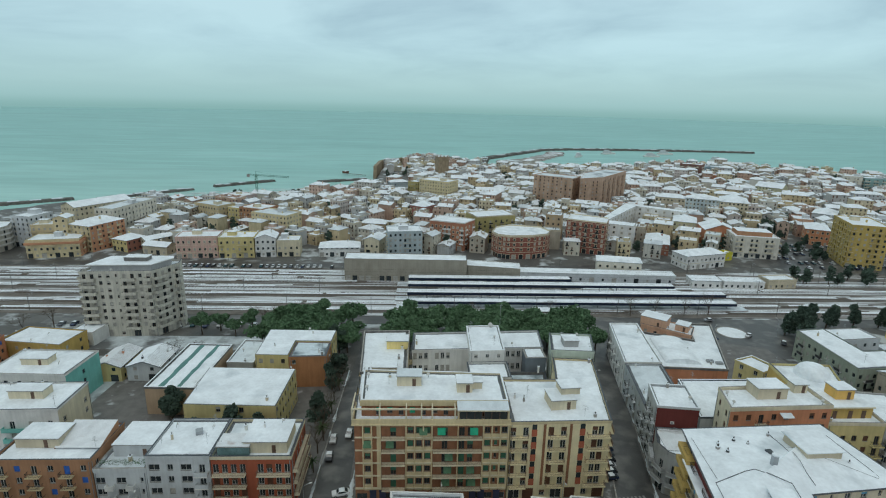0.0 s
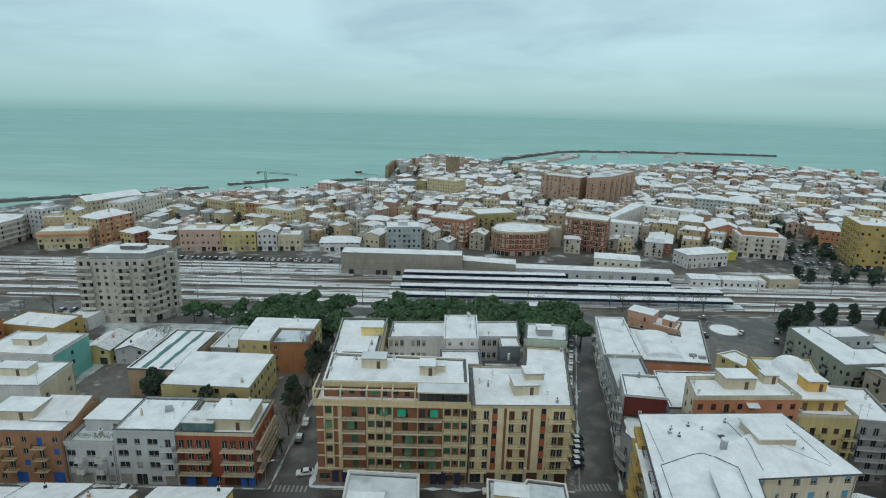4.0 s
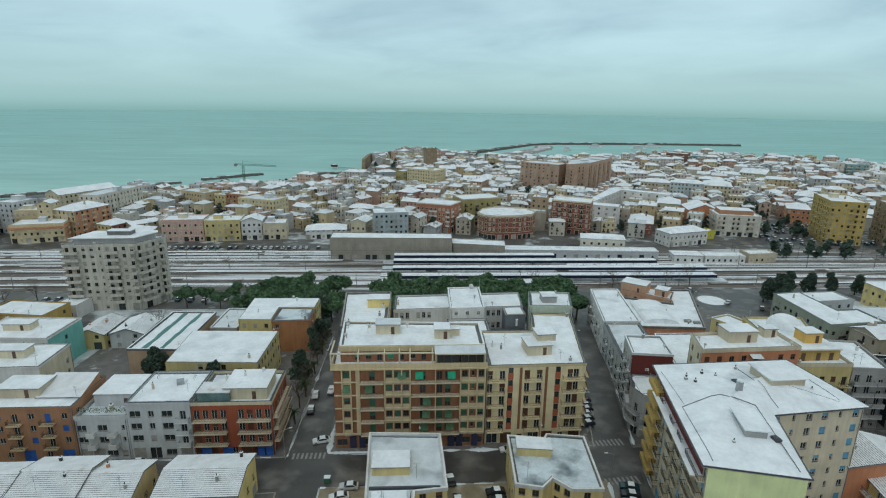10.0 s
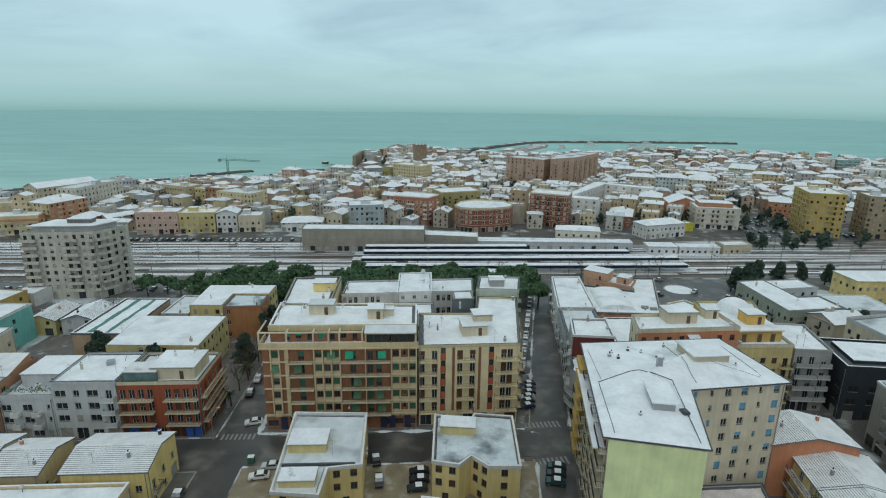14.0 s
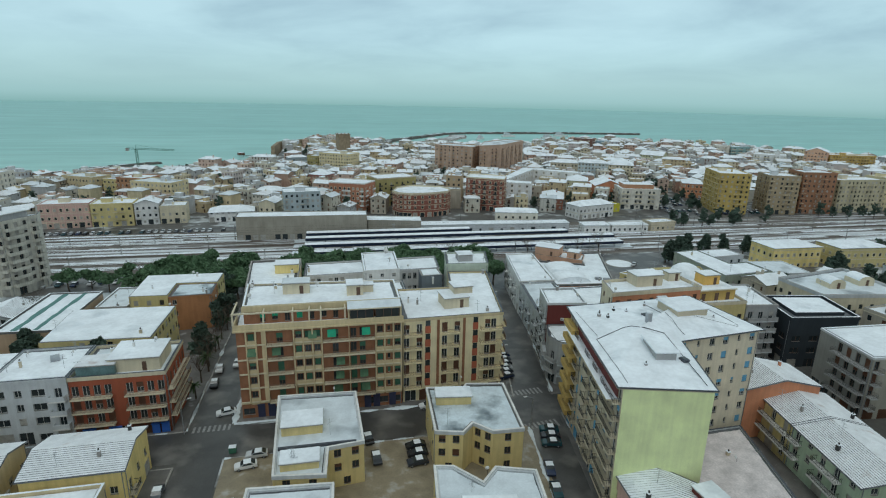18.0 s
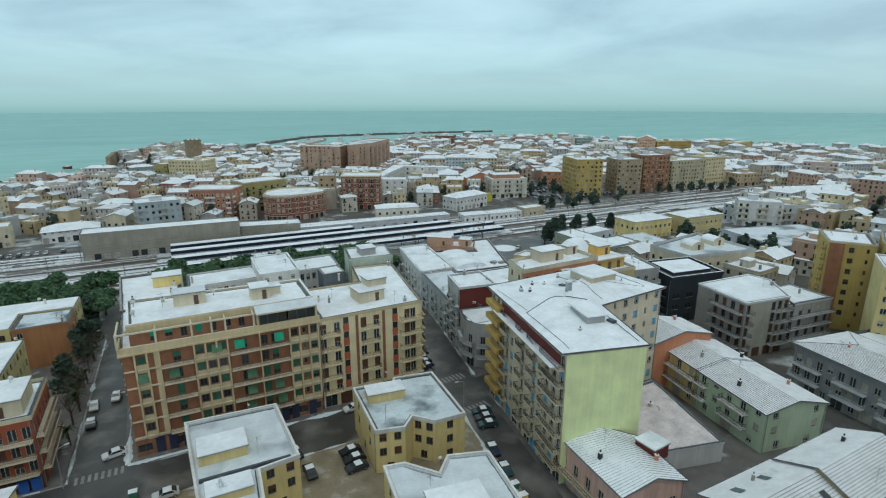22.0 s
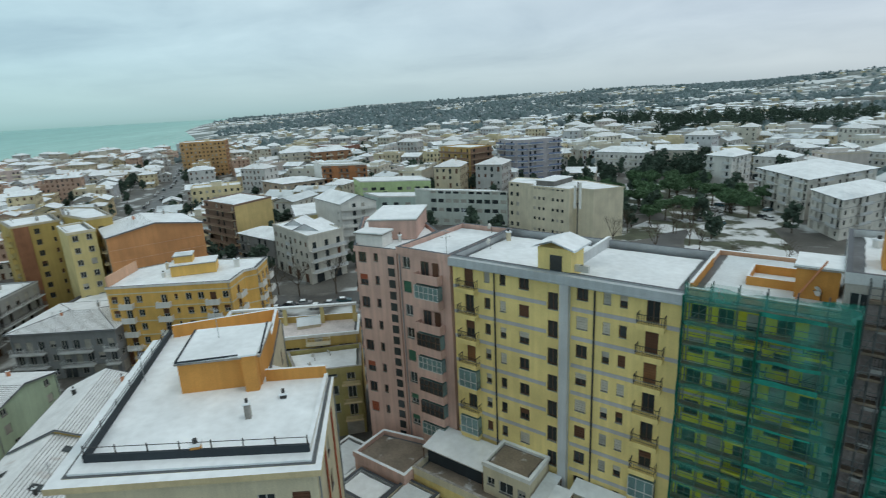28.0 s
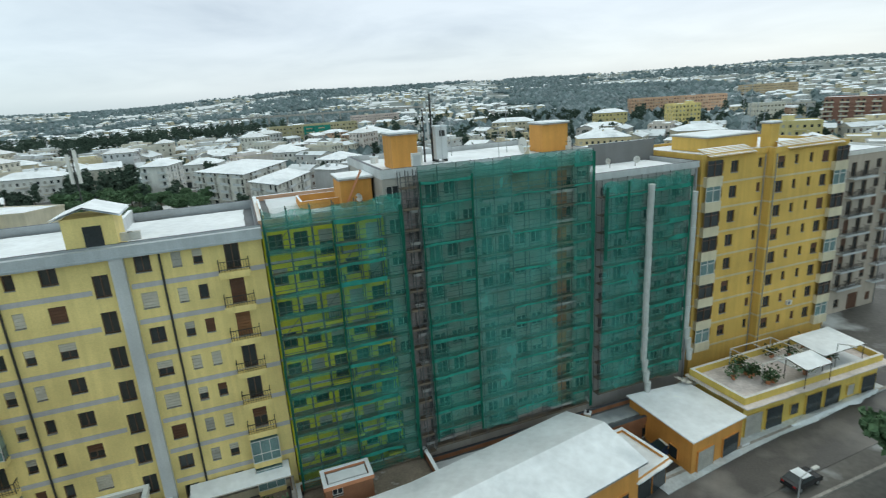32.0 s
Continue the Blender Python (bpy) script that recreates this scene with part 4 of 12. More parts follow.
def strip(name, pts, width, mat, lift, label, category="road", step=6.0):
    """A flat strip along a line, laid on the ground."""
    m = Mesh()
    fine = []
    if name.startswith("road"):
        ROADS.append((pts, width / 2))
    for (x0, y0), (x1, y1) in zip(pts, pts[1:]):
        n = max(1, int(math.hypot(x1 - x0, y1 - y0) / step))
        fine += [(x0 + (x1 - x0) * k / n, y0 + (y1 - y0) * k / n) for k in range(n)]
    fine.append(pts[-1])
    edge = []
    for k, (x, y) in enumerate(fine):
        a, b = fine[max(0, k - 1)], fine[min(len(fine) - 1, k + 1)]
        d = Vector((b[0] - a[0], b[1] - a[1])).normalized()
        edge.append([(x - d.y * s * width / 2, y + d.x * s * width / 2) for s in (1, -1)])
    for p, q in zip(edge, edge[1:]):
        m.face([(*p[0], land(*p[0]) + lift), (*p[1], land(*p[1]) + lift), (*q[1], land(*q[1]) + lift), (*q[0], land(*q[0]) + lift)])
        for i, j in ((1, 1), (0, 0)):
            a, b = p[i], q[j]
            m.face([(*a, land(*a) + lift), (*a, land(*a) - 0.3), (*b, land(*b) - 0.3), (*b, land(*b) + lift)])
    return single(name, m, [mat], (0, 0, 0), label, category, kind="structure")


def slab_(name, poly, mat, lift, label, category="pavement"):
    m = Mesh()
    pts = []
    for (x0, y0), (x1, y1) in zip(poly, poly[1:] + poly[:1]):
        n = max(1, int(math.hypot(x1 - x0, y1 - y0) / 8))
        pts += [(x0 + (x1 - x0) * k / n, y0 + (y1 - y0) * k / n) for k in range(n)]
    m.face([(x, y, land(x, y) + lift) for x, y in pts], 0)
    n = len(pts)
    for k in range(n):
        a, b = pts[k], pts[(k + 1) % n]
        m.face([(*a, land(*a) - 0.3), (*b, land(*b) - 0.3), (*b, land(*b) + lift), (*a, land(*a) + lift)], 0)
    return single(name, m, [mat], (0, 0, 0), label, category, kind="structure")


strip("road_1", [(-190, 96), (-60, 98), (20, 99.5), (58, 101), (113, 102)], 11.0, ASPHALT, 0.06, "wet asphalt street with slush along the kerbs")
strip("road_2", [(36, -10), (42, 40), (47, 70), (52.5, 107), (62, 150), (77, 214), (80, 226)], 9.0, ASPHALT, 0.065, "wet asphalt side street with parked cars")
strip("road_3", [(-19.5, 60), (-19.5, 100), (-20, 150), (-18, 205)], 8.2, ASPHALT, 0.07, "narrow wet street between apartment houses")
strip("road_4", [(60, 6), (36, -20), (4, -52), (-12, -68), (-60, -116)], 8.5, ASPHALT, 0.06, "wet road beside the scaffolded block with slush at its edge")
strip("road_5", [(184, 104), (260, 106), (360, 113), (572, 162), (700, 190), (1000, 300)], 15, ASPHALT, 0.06, "wide avenue that runs towards the coast")
strip("road_6", [(-260, 308), (-100, 310), (60, 306), (180, 318), (330, 318)], 10, ASPHALT, 0.06, "street along the town side of the railway")
strip("road_7", [(-160, 222), (-60, 223), (60, 226), (140, 224), (300, 222)], 9, ASPHALT, 0.06, "street along the near side of the railway")
strip("road_8", [(84, 20), (104, 40), (112, 95), (118, 112)], 8, ASPHALT, 0.07, "wet back street between apartment houses")
strip("road_9", [(140, -10), (150, 45), (160, 75), (182, 104)], 10, ASPHALT, 0.07, "wet street past the orange tower block")
strip("road_10", [(110, -60), (190, -130), (260, -170), (330, -150)], 9, ASPHALT, 0.06, "wet street past the small park")
slab_("pavement_1", [(-15.6, 105.2), (46.5, 105.2), (58, 160), (58, 172), (-18, 172)], SIDEWALK, 0.14, "paved pavement around the large apartment block")
slab_("pavement_2", [(-100, 103.5), (-25, 103.8), (-24.2, 180), (-100, 180)], SIDEWALK, 0.13, "snow-flecked pavement round the row of houses")
slab_("pavement_3", [(57, 105), (140, 112), (140, 196), (86, 214), (70, 170)], SIDEWALK, 0.13, "snow-flecked pavement of the block by the square")
slab_("pavement_4", [(46.5, 50), (98, 50), (104, 98), (55.5, 98)], SIDEWALK, 0.13, "pavement round the lime green house")
slab_("pavement_5", [(-15, 56), (43, 56), (46.5, 93.2), (-15, 93)], YARD, 0.13, "muddy yard with parked cars between the cream houses")
slab_("pavement_6", [(-100, 60), (-24, 60), (-24, 92), (-100, 90)], SIDEWALK, 0.12, "pavement round the low gabled houses")
slab_("square", [(98, 198), (118, 186), (150, 186), (168, 205), (160, 228), (100, 228)], ASPHALT, 0.10, "wet asphalt square with a round island", "square")
slab_("car_park", [(222, 305), (300, 300), (310, 372), (235, 385)], ASPHALT, 0.08, "asphalt car park full of cars", "car park")
isl = Mesh()
isl.cyl((0, 0, 0), 6.5, 0.3, 24, 0)
isl.cyl((0, 0, 0.3), 5.8, 0.25, 24, 1, 4.5)
single("traffic_island", isl, [CONC, SNOW], (135, 212, land(135, 212)), "round traffic island under snow", "island", kind="structure")

KERBS = ([(47.6, 105.6), (57.4, 150), (72.2, 214)], [(57.6, 106), (66.8, 150), (81.4, 212)], [(41.6, 60), (46.6, 92.5)], [(51.4, 64), (56.0, 97)], [(-15.2, 105.3), (46.4, 105.5)], [(-100, 103.6), (-24.4, 104.0)], [(-15.2, 105.3), (-15.8, 170)],
         [(-24.4, 104.0), (-24.2, 175)], [(-15, 93.0), (44, 93.4)], [(-24, 91.8), (-110, 90)], [(-24, 62), (-24, 91.8)], [(40, -18), (10.4, -48.4), (-16, -74.6), (-60, -120)], [(35, -12), (4, -43), (-20, -66), (-66, -111)])
for k, line in enumerate(KERBS):
    strip("kerb_%d" % (k + 1), line, 0.32, CONC, 0.2, "pale concrete kerb with slush", "kerb")
for zx, zy, rz, n in ((-19.5, 104.2, 0, 8), (51.5, 107.2, 0.1, 8), (49.8, 93.0, 0.1, 8)):
    m = Mesh()
    for k in range(n):
        m.box(((k - n / 2 + 0.5) * 1.0, 0, 0), (0.5, 2.6, 0.015), 0)
    single("zebra_crossing", m, [STRIPE], (zx, zy, land(zx, zy) + 0.085), "worn white zebra crossing on wet asphalt", "crossing", "crossings", "structure", rz)

YARDS = material("trodden_yard_snow", (0.58, 0.63, 0.65), 0.8, 0.2, 0.3, 0.3, 3.0, second=((0.15, 0.155, 0.155), 0.10), cover=0.50, edge=0.12)
slab_("yard_1", [(-122, 121), (-27, 120), (-26.5, 186), (-128, 186)], YARDS, 0.075, "trodden snow over the school yards", "yard")
slab_("yard_2", [(-168, 192), (-62, 192), (-62, 205), (-170, 205)], YARDS, 0.07, "snowy verge below the tower", "verge")

strip("snow_verge_1", [(11.4, -46.4), (6.7, -51.9), (2.8, -56.4), (-0.7, -60.2), (-4.7, -64.0), (-9.1, -68.8), (-14.4, -74.2)], 2.2, YARDS, 0.16, "trodden snow heaped along the pavement by the shops", "snow", 2.0)

# ---- railway ----
strip("track_bed_1", [(-480, 241), (500, 241)], 22, BALLAST, 0.12, "brown ballast of the railway yard streaked with snow", "track bed", 20)
strip("track_bed_2", [(-480, 277), (500, 277)], 50, BALLAST, 0.12, "brown ballast of the railway yard streaked with snow", "track bed", 20)
TRACKS = (236, 246, 258, 268.8, 278.5)
for i, y in enumerate(TRACKS + (284, 289.5, 295)):
    x1 = 480 if i < 5 else -52
    t = thing("track", 0, y, land(0, y) + 0.12, "rusty railway track on snowy ballast", "railway track", "railway tracks")
    for o in (-0.72, 0.72):
        m = Mesh()
        m.box(((x1 - 470) / 2, o, 0.12), (x1 + 470, 0.08, 0.15), 0)
        part("rail", m, [RAILM], t)
    m = Mesh()
    for x in np.arange(-470, x1, 1.8):
        m.box((x, 0, 0), (0.5, 2.5, 0.13), 0)
    part("sleepers", m, [CONC_DK], t)["kind"] = "stuff"
    m = Mesh()
    rng = random.Random(i)
    x = -470
    while x < x1:
        w = rng.uniform(20, 70)
        if rng.random() < 0.93:
            m.box((x + w / 2, 2.3, 0), (w, rng.uniform(1.2, 1.9), 0.07), 0)
        if rng.random() < 0.75:
            m.box((x + w / 2 + 9, 4.1, 0), (w, rng.uniform(0.5, 1.0), 0.06), 0)
        if rng.random() < 0.6:
            m.box((x + w / 2, 0, 0.1), (w, 1.0, 0.06), 0)
        x += w + rng.uniform(0, 12)
    part("snow_strip", m, [SNOW], t)["kind"] = "stuff"


def canopy(x0, x1, y, z, w=4.6):
    t = thing("platform_canopy", (x0 + x1) / 2, y, land(x0, y), "long snow-covered station canopy with navy fascia", "canopy", "platform canopies")
    L, h = x1 - x0, z - land(x0, y)
    m = Mesh()
    m.box((0, 0, 0), (L + 12, w + 1.0, 0.9), 0, 0, 1)
    part("platform", m, [CONC, SNOW_THIN], t)
    m = Mesh()
    m.box((0, 0, h - 0.3), (L, w, 0.3), 1, 0, 0)
    part("roof", m, [SNOW, CONC_DK], t)
    for s in (-1, 1):
        m = Mesh()
        m.box((0, s * (w / 2 + 0.06), h - 1.35), (L + 0.2, 0.1, 1.3), 0)
        part("fascia", m, [NAVY], t)
    me = None
    for k in range(int(L / 9) + 1):
        if me is None:
            m = Mesh()
            m.cyl((0, 0, 0.9), 0.14, h - 1.2, 8)
            me = m.done("post", [NAVY])
        part("post", me, None, t, (-L / 2 + 0.5 + k * 9, 0, 0))


canopy(-6, 80, 273.5, 0.4, 5.0)
canopy(-6, 132, 264, 0.2)
canopy(-6, 153, 252.3, 0.0)
canopy(-5, 152, 241, -0.4)
ct = thing("bus_shelter_canopy", 62, 227, land(62, 227), "small snow-covered canopy beside the tracks", "canopy")
m = Mesh()
m.box((0, 0, 4.6), (22, 5.6, 0.3), 1, 0, 0)
part("roof", m, [SNOW, NAVY], ct)
for k in range(4):
    m = Mesh()
    m.cyl((-9.5 + k * 6.3, 0, 0), 0.12, 4.6, 8)
    part("post", m, [NAVY], ct)
# slush heaped along the kerbs
bk = Mesh()
bkr = random.Random(14)
for line in KERBS[:-1]:
    for (x0, y0), (x1, y1) in zip(line, line[1:]):
        L = math.hypot(x1 - x0, y1 - y0)
        ux, uy = (x1 - x0) / L, (y1 - y0) / L
        wide = 0.95 if y0 < 0 else 0.7
        i0, n = None, int(L / 0.6)
        for k in range(n + 1):
            t = k / n
            v = noise.noise((x0 + ux * L * t * 0.25, y0 + uy * L * t * 0.25, 4.4)) + 0.25
            w = wide * max(0.0, v) * bkr.uniform(0.7, 1.3)
            x, y = x0 + ux * L * t, y0 + uy * L * t
            if w < 0.08:
                i0 = None
                continue
            i = len(bk.v)
            for o, dz in ((-w, 0.06), (-w * 0.3, 0.22 + 0.16 * w), (w * 0.4, 0.2 + 0.12 * w), (w, 0.06)):
                bk.v.append((x - uy * o, y + ux * o, land(x, y) + 0.1 + dz))
            if i0 is not None:
                for q in range(3):
                    bk.f.append((i0 + q, i0 + q + 1, i + q + 1, i + q))
                    bk.m.append(0)
            i0 = i
single("snow_banks", bk, [SNOW_THIN], (0, 0, 0), "grey slush and snow heaped along the kerbs", "snow", kind="stuff")

# catenary masts
mm = Mesh()
mm.tube((0, 0, 0), (0, 0, 8.2), 0.16, 6, 0, 0.10)
mast_me = mm.done("mast", [CONC_DK])
mm = Mesh()
mm.tube((0, 0, 7.2), (0, 3.6, 7.5), 0.05, 5)
mm.tube((0, 0, 6.2), (0, 3.0, 6.6), 0.04, 5)
mm.tube((0, 0, 8.0), (0, 3.4, 7.5), 0.025, 4)
arm_me = mm.done("bracket", [ZINC])
first = None
for row, (y, s) in enumerate(((232.5, 1), (262.5, 1), (282, -1), (299, -1))):
    for x in range(-440, 470, 38):
        if row in (1, 2) and -14 < x + row * 9 < 165:
            continue
        m_ = pose(x + row * 9, y, land(x, y), 0, 0, 0 if s > 0 else 180)
        if first is None:
            first = thing("catenary_mast", x, y, land(x, y), "grey overhead line mast beside the tracks", "mast", "overhead line masts")
            part("pole", mast_me, None, first)
            part("bracket", arm_me, None, first)
        else:
            copy_thing(first, m_)
wm = Mesh()
for y in TRACKS[:5]:
    for z in (5.9, 7.3):
        wm.tube((-470, y, z), (470, y, z), 0.025, 3)
single("overhead_wires", wm, [METAL], (0, 0, -4.9), "thin overhead contact wires above the tracks", "wires", kind="structure")


# ---- the large apartment block ----
pA = [(-13.6, 107.2), (21.2, 107.4), (21.4, 129.6), (-14.6, 129.6)]
block = building("apartment_block", "large brown and cream apartment block with balconies under snow", pA, 0, 20.8, CREAM,
                 {0: (["bw lLlwwwlLlLLlwsw"], "VbVVbVVVbVVV"), 1: ("", ""), 3: ("wsdwws", "wwGww"), 2: ("wwdwwdw", "")}, 3.35, 4.0, 5, 0.0, CREAM, frame_mat=FRAMEB, shut=DKGREENSH, slab=CREAM_LT, rail=RAILBR, bal_d=1.3, mix="ggghss",
                 category="apartment block", seed=3, face_mats={0: BRICK})
CW = 34.8 / 18
sp = Mesh()
sp.box((0, -0.03, 2.55), (CW * 0.8, 0.08, 1.6), 0)
sp_me = sp.done("spandrel", [CREAM])
for fl in range(5):
    for i in (1, 6, 7, 8, 15, 16, 17):
        part("spandrel", sp_me, None, block, (pA[0][0] - block.location.x + (i + 0.5) * CW, pA[0][1] - block.location.y, 4.0 + (fl - 1) * 3.35 + 0.04))
pier = Mesh()
pier.box((0, -0.2, 0), (0.3, 0.42, 16.7), 0)
pier_me = pier.done("pier", [CREAM])
for i in (1, 2, 3, 6, 7, 8, 9, 15, 16, 17, 17.92):
    part("pier", pier_me, None, block, (pA[0][0] - block.location.x + i * CW, pA[0][1] - block.location.y, 3.9))
wide = Mesh()
wide.box((0, -0.06, 0), (0.75, 0.14, 16.7), 0)
part("pier", wide, [CREAM], block, (pA[0][0] - block.location.x + 2.78 * CW, pA[0][1] - block.location.y, 3.9))
edge = Mesh()
edge.box((0, -0.12, 0), (34.6, 0.26, 0.26), 0)
edge_me = edge.done("slab_edge", [CREAM_LT])
for fl in range(5):
    part("slab_edge", edge_me, None, block, (pA[0][0] - block.location.x + 17.4, pA[0][1] - block.location.y, 3.78 + fl * 3.35))
fin = Mesh()
fin.box((0, -0.7, 0), (0.12, 1.3, 3.2), 0)
fin_me = fin.done("balcony_fin", [CREAM])
for fl in range(5):
    for i in (12.0,):
        part("balcony_fin", fin_me, None, block, (pA[0][0] - block.location.x + i * CW, pA[0][1] - block.location.y, 4.0 + fl * 3.35))
gf = Mesh()
gf.box((0, -0.05, 0), (34.9, 0.1, 0.5), 0)
part("shop_fascia", gf, [CREAM], block, (pA[0][0] - block.location.x + 17.4, pA[0][1] - block.location.y, 3.45))
awn = Mesh()
awn.face([(-0.9, -0.1, 2.4), (0.9, -0.1, 2.4), (0.9, -0.75, 0.9), (-0.9, -0.75, 0.9)][::-1])
awn.face([(-0.9, -0.1, 2.38), (0.9, -0.1, 2.38), (0.9, -0.75, 0.88), (-0.9, -0.75, 0.88)])
awn_me = awn.done("green_awning", [GREENSH])
for i, fl in ((10.1, 4), (13.9, 4)):
    part("green_awning", awn_me, None, block, (pA[0][0] - block.location.x + i * CW, pA[0][1] - block.location.y, 4.0 + fl * 3.35), label="bright green roller awning let down")
dull_me = awn.done("green_awning", [DULLGR])
for i, fl in ((8.0, 4), (1.5, 3), (4.1, 3), (10.9, 1), (10.7, 0), (13.6, 1), (13.8, 0), (11.0, 2)):
    part("green_awning", dull_me, None, block, (pA[0][0] - block.location.x + i * CW, pA[0][1] - block.location.y, 4.0 + fl * 3.35), label="faded green roller awning")
bx = Mesh()
bx.box((0, -0.1, 0.1), (1.5, 0.12, 2.9), 0)
bx.box((0, -0.2, 3.0), (1.6, 0.3, 0.25), 0)
bx_me = bx.done("shop_shutter", [NAVYSH])
for x in (4.0, 6.2, 8.6, 27.0, 29.0, 32.6):
    part("shop_shutter", bx_me, None, block, (pA[0][0] - block.location.x + x, pA[0][1] - block.location.y, 0.05))
# terrace wall, open gallery and set-back attic
ox, oy = block.location.x, block.location.y
ter = Mesh()
ter.box((3.7 - ox, 107.1 - oy, 20.55), (35.6, 0.34, 1.4), 0)
ter.box((-14.0 - ox, 109.9 - oy, 20.55), (0.3, 5.3, 1.4), 0)
ter.box((3.7 - ox, 106.86 - oy, 20.45), (35.7, 0.3, 0.35), 0)
part("terrace_wall", ter, [CREAM], block)
attic = [(-12.2, 109.9), (21.0, 109.9), (21.1, 122.4), (-13.0, 124.0)]
top_a = building("attic_storey", "brick attic storey with dark glazing and a snowy flat roof", attic, 20.8, 24.75, BRICK, {0: (["btwtwtwtbbbbb"], ""), 3: ("wdw", "")}, 3.2, 0.02, 1, 0.45, CREAM_LT, coping=SNOW,
                 frame_mat=FRAMEB, shut=GREENSH, slab=CREAM, rail=CREAM_LT, rail_style="bars", bal_d=0.5, mix="gghs", category="attic", seed=5)
ox, oy = top_a.location.x, top_a.location.y
fas = Mesh()
fas.box((4.3 - ox, 109.75 - oy, 2.95), (33.6, 0.3, 1.2), 0)
part("fascia", fas, [CREAM], top_a)
for k, x in enumerate((-14.0, -7.9, -2.0, 1.4, 3.8, 8.9)):
    post = Mesh()
    post.box((0, 0, 1.1), (0.34, 0.3, 2.6), 0)
    post.box((0, 1.35, 3.4), (0.28, 2.7, 0.28), 0)
    part("gallery_post", post, [CREAM_LT], top_a, (x - ox, 107.12 - oy, 0))
beam = Mesh()
beam.box((-2.5 - ox, 107.12 - oy, 3.5), (23.4, 0.34, 0.3), 0)
beam.box((-14.0 - ox, 110.6 - oy, 3.5), (0.3, 6.8, 0.3), 0)
part("gallery_beam", beam, [CREAM_LT], top_a)
for x in (12.4, 18.0):
    gl = Mesh()
    gl.box((0, 0, 1.15), (5.1, 0.12, 2.05), 0)
    for q in (-2.55, -0.9, 0.9, 2.55):
        gl.box((q, -0.08, 1.15), (0.1, 0.1, 2.05), 1)
    gl.box((0, -0.08, 3.15), (5.2, 0.16, 0.16), 1)
    part("gallery_glazing", gl, [GLASS, FRAMEB], top_a, (x - ox, 107.2 - oy, 0))
cap = Mesh()
cap.face([(-5.8, -1.5, 0.0), (5.8, -1.5, 0.0), (5.8, 1.4, 0.7), (-5.8, 1.4, 0.7)], 0)
cap.face([(-5.8, -1.5, -0.3), (5.8, -1.5, -0.3), (5.8, -1.5, 0.0), (-5.8, -1.5, 0.0)], 1)
cap.face([(-5.8, -1.5, -0.3), (-5.8, -1.5, 0), (-5.8, 1.4, 0.7), (-5.8, 1.4, -0.3)], 1)
cap.face([(5.8, -1.5, -0.3), (5.8, 1.4, -0.3), (5.8, 1.4, 0.7), (5.8, -1.5, 0)], 1)
part("gallery_roof", cap, [SNOW_THIN, CREAM_LT], top_a, (15.2 - ox, 108.4 - oy, 3.5))
for x in (9.75, 20.9):
    ck = Mesh()
    ck.box((0, 0, 0.8), (0.4, 2.6, 2.7), 0)
    part("gallery_side", ck, [CREAM], top_a, (x - ox, 108.4 - oy, 0))
stair_head(top_a, -1.6, 118.2, 24.8, 5.8, 3.6, 2.5, CREAM_LT, snow=SNOW_THIN)
stair_head(top_a, 11.4, 115.4, 24.8, 3.6, 3.8, 2.4, CREAM_LT)
stair_head(top_a, 14.4, 116.2, 24.8, 2.4, 2.0, 1.7, CREAM_LT, door=False)
clutter(top_a, attic, 24.85, 11, 5)
pB = [(21.6, 107.9), (45.0, 108.6), (49.6, 138.6), (38.5, 139.6), (36.5, 127.4), (21.8, 127.4)]
right_w = building("apartment_wing", "cream apartment wing with red stripes, balconies and a snowy roof", pB, 0, 20.2, WINGC,
                   {0: ("LlL   LlL   lLLl", "GGwGGwG"), 1: ("dwwdwdww", "wGwGwGw"), 3: ("ww", ""), 4: ("wsw", "")}, 3.28, 3.8, 5, 0.55, CREAM, frame_mat=FRAMEW, shut=BROWNSH, slab=WINGC, rail=RAILBR, mix="gghs",
                   category="apartment block", seed=9)
st = Mesh()
st.box((0, -0.05, 0), (1.25, 0.1, 1.75), 0)
st.box((0, -0.02, 1.75), (1.1, 0.08, 1.4), 1)
st_me = st.done("red_panel", [REDSTR, GLASS])
st2 = Mesh()
st2.box((0, -0.05, 0), (0.6, 0.1, 3.27), 0)
st_me2 = st2.done("brown_panel", [BRICK])
uB = Vector((45.0 - 21.6, 0.7)).normalized()
for s, me in ((5.6, st_me), (8.0, st_me2), (14.1, st_me2), (16.8, st_me)):
    p = Vector(pB[0]) + uB * s
    for fl in range(5):
        part("facade_panel", me, None, right_w, (p.x - right_w.location.x, p.y - right_w.location.y, 3.8 + fl * 3.28), math.atan2(uB.y, uB.x))
stair_head(right_w, 34.8, 116.2, 20.35, 6.0, 5.4, 2.4, CREAM_LT, 0.1)
stair_head(right_w, 37.0, 118.0, 22.95, 4.6, 4.0, 1.6, CREAM_LT, 0.1, door=False)
clutter(right_w, [(23, 109), (44, 109.5), (46, 120), (23, 120)], 20.35, 21, 5)
pC = [(38.2, 140.4), (50.2, 139.4), (52.6, 151.0), (40.2, 152.0)]
c_ = building("rear_wing", "pale green rear wing with a snowy flat roof", pC, -1.0, 22.3, plaster("pale_green_plaster", (0.52, 0.58, 0.48)), {1: ("wdw", "wGw"), 0: (["bbb"] * 5 + ["wbb"], "bbb"), 3: ("wbw", "bbb")}, 2.95, 3.6, 6, 0.6, category="apartment block", seed=13)
stair_head(c_, 44.5, 145, 22.5, 4.2, 4.0, 1.8, GREYM, door=False)
pD = [(-14.9, 130.4), (-2.6, 130.4), (-2.6, 157.2), (-16.6, 156.6)]
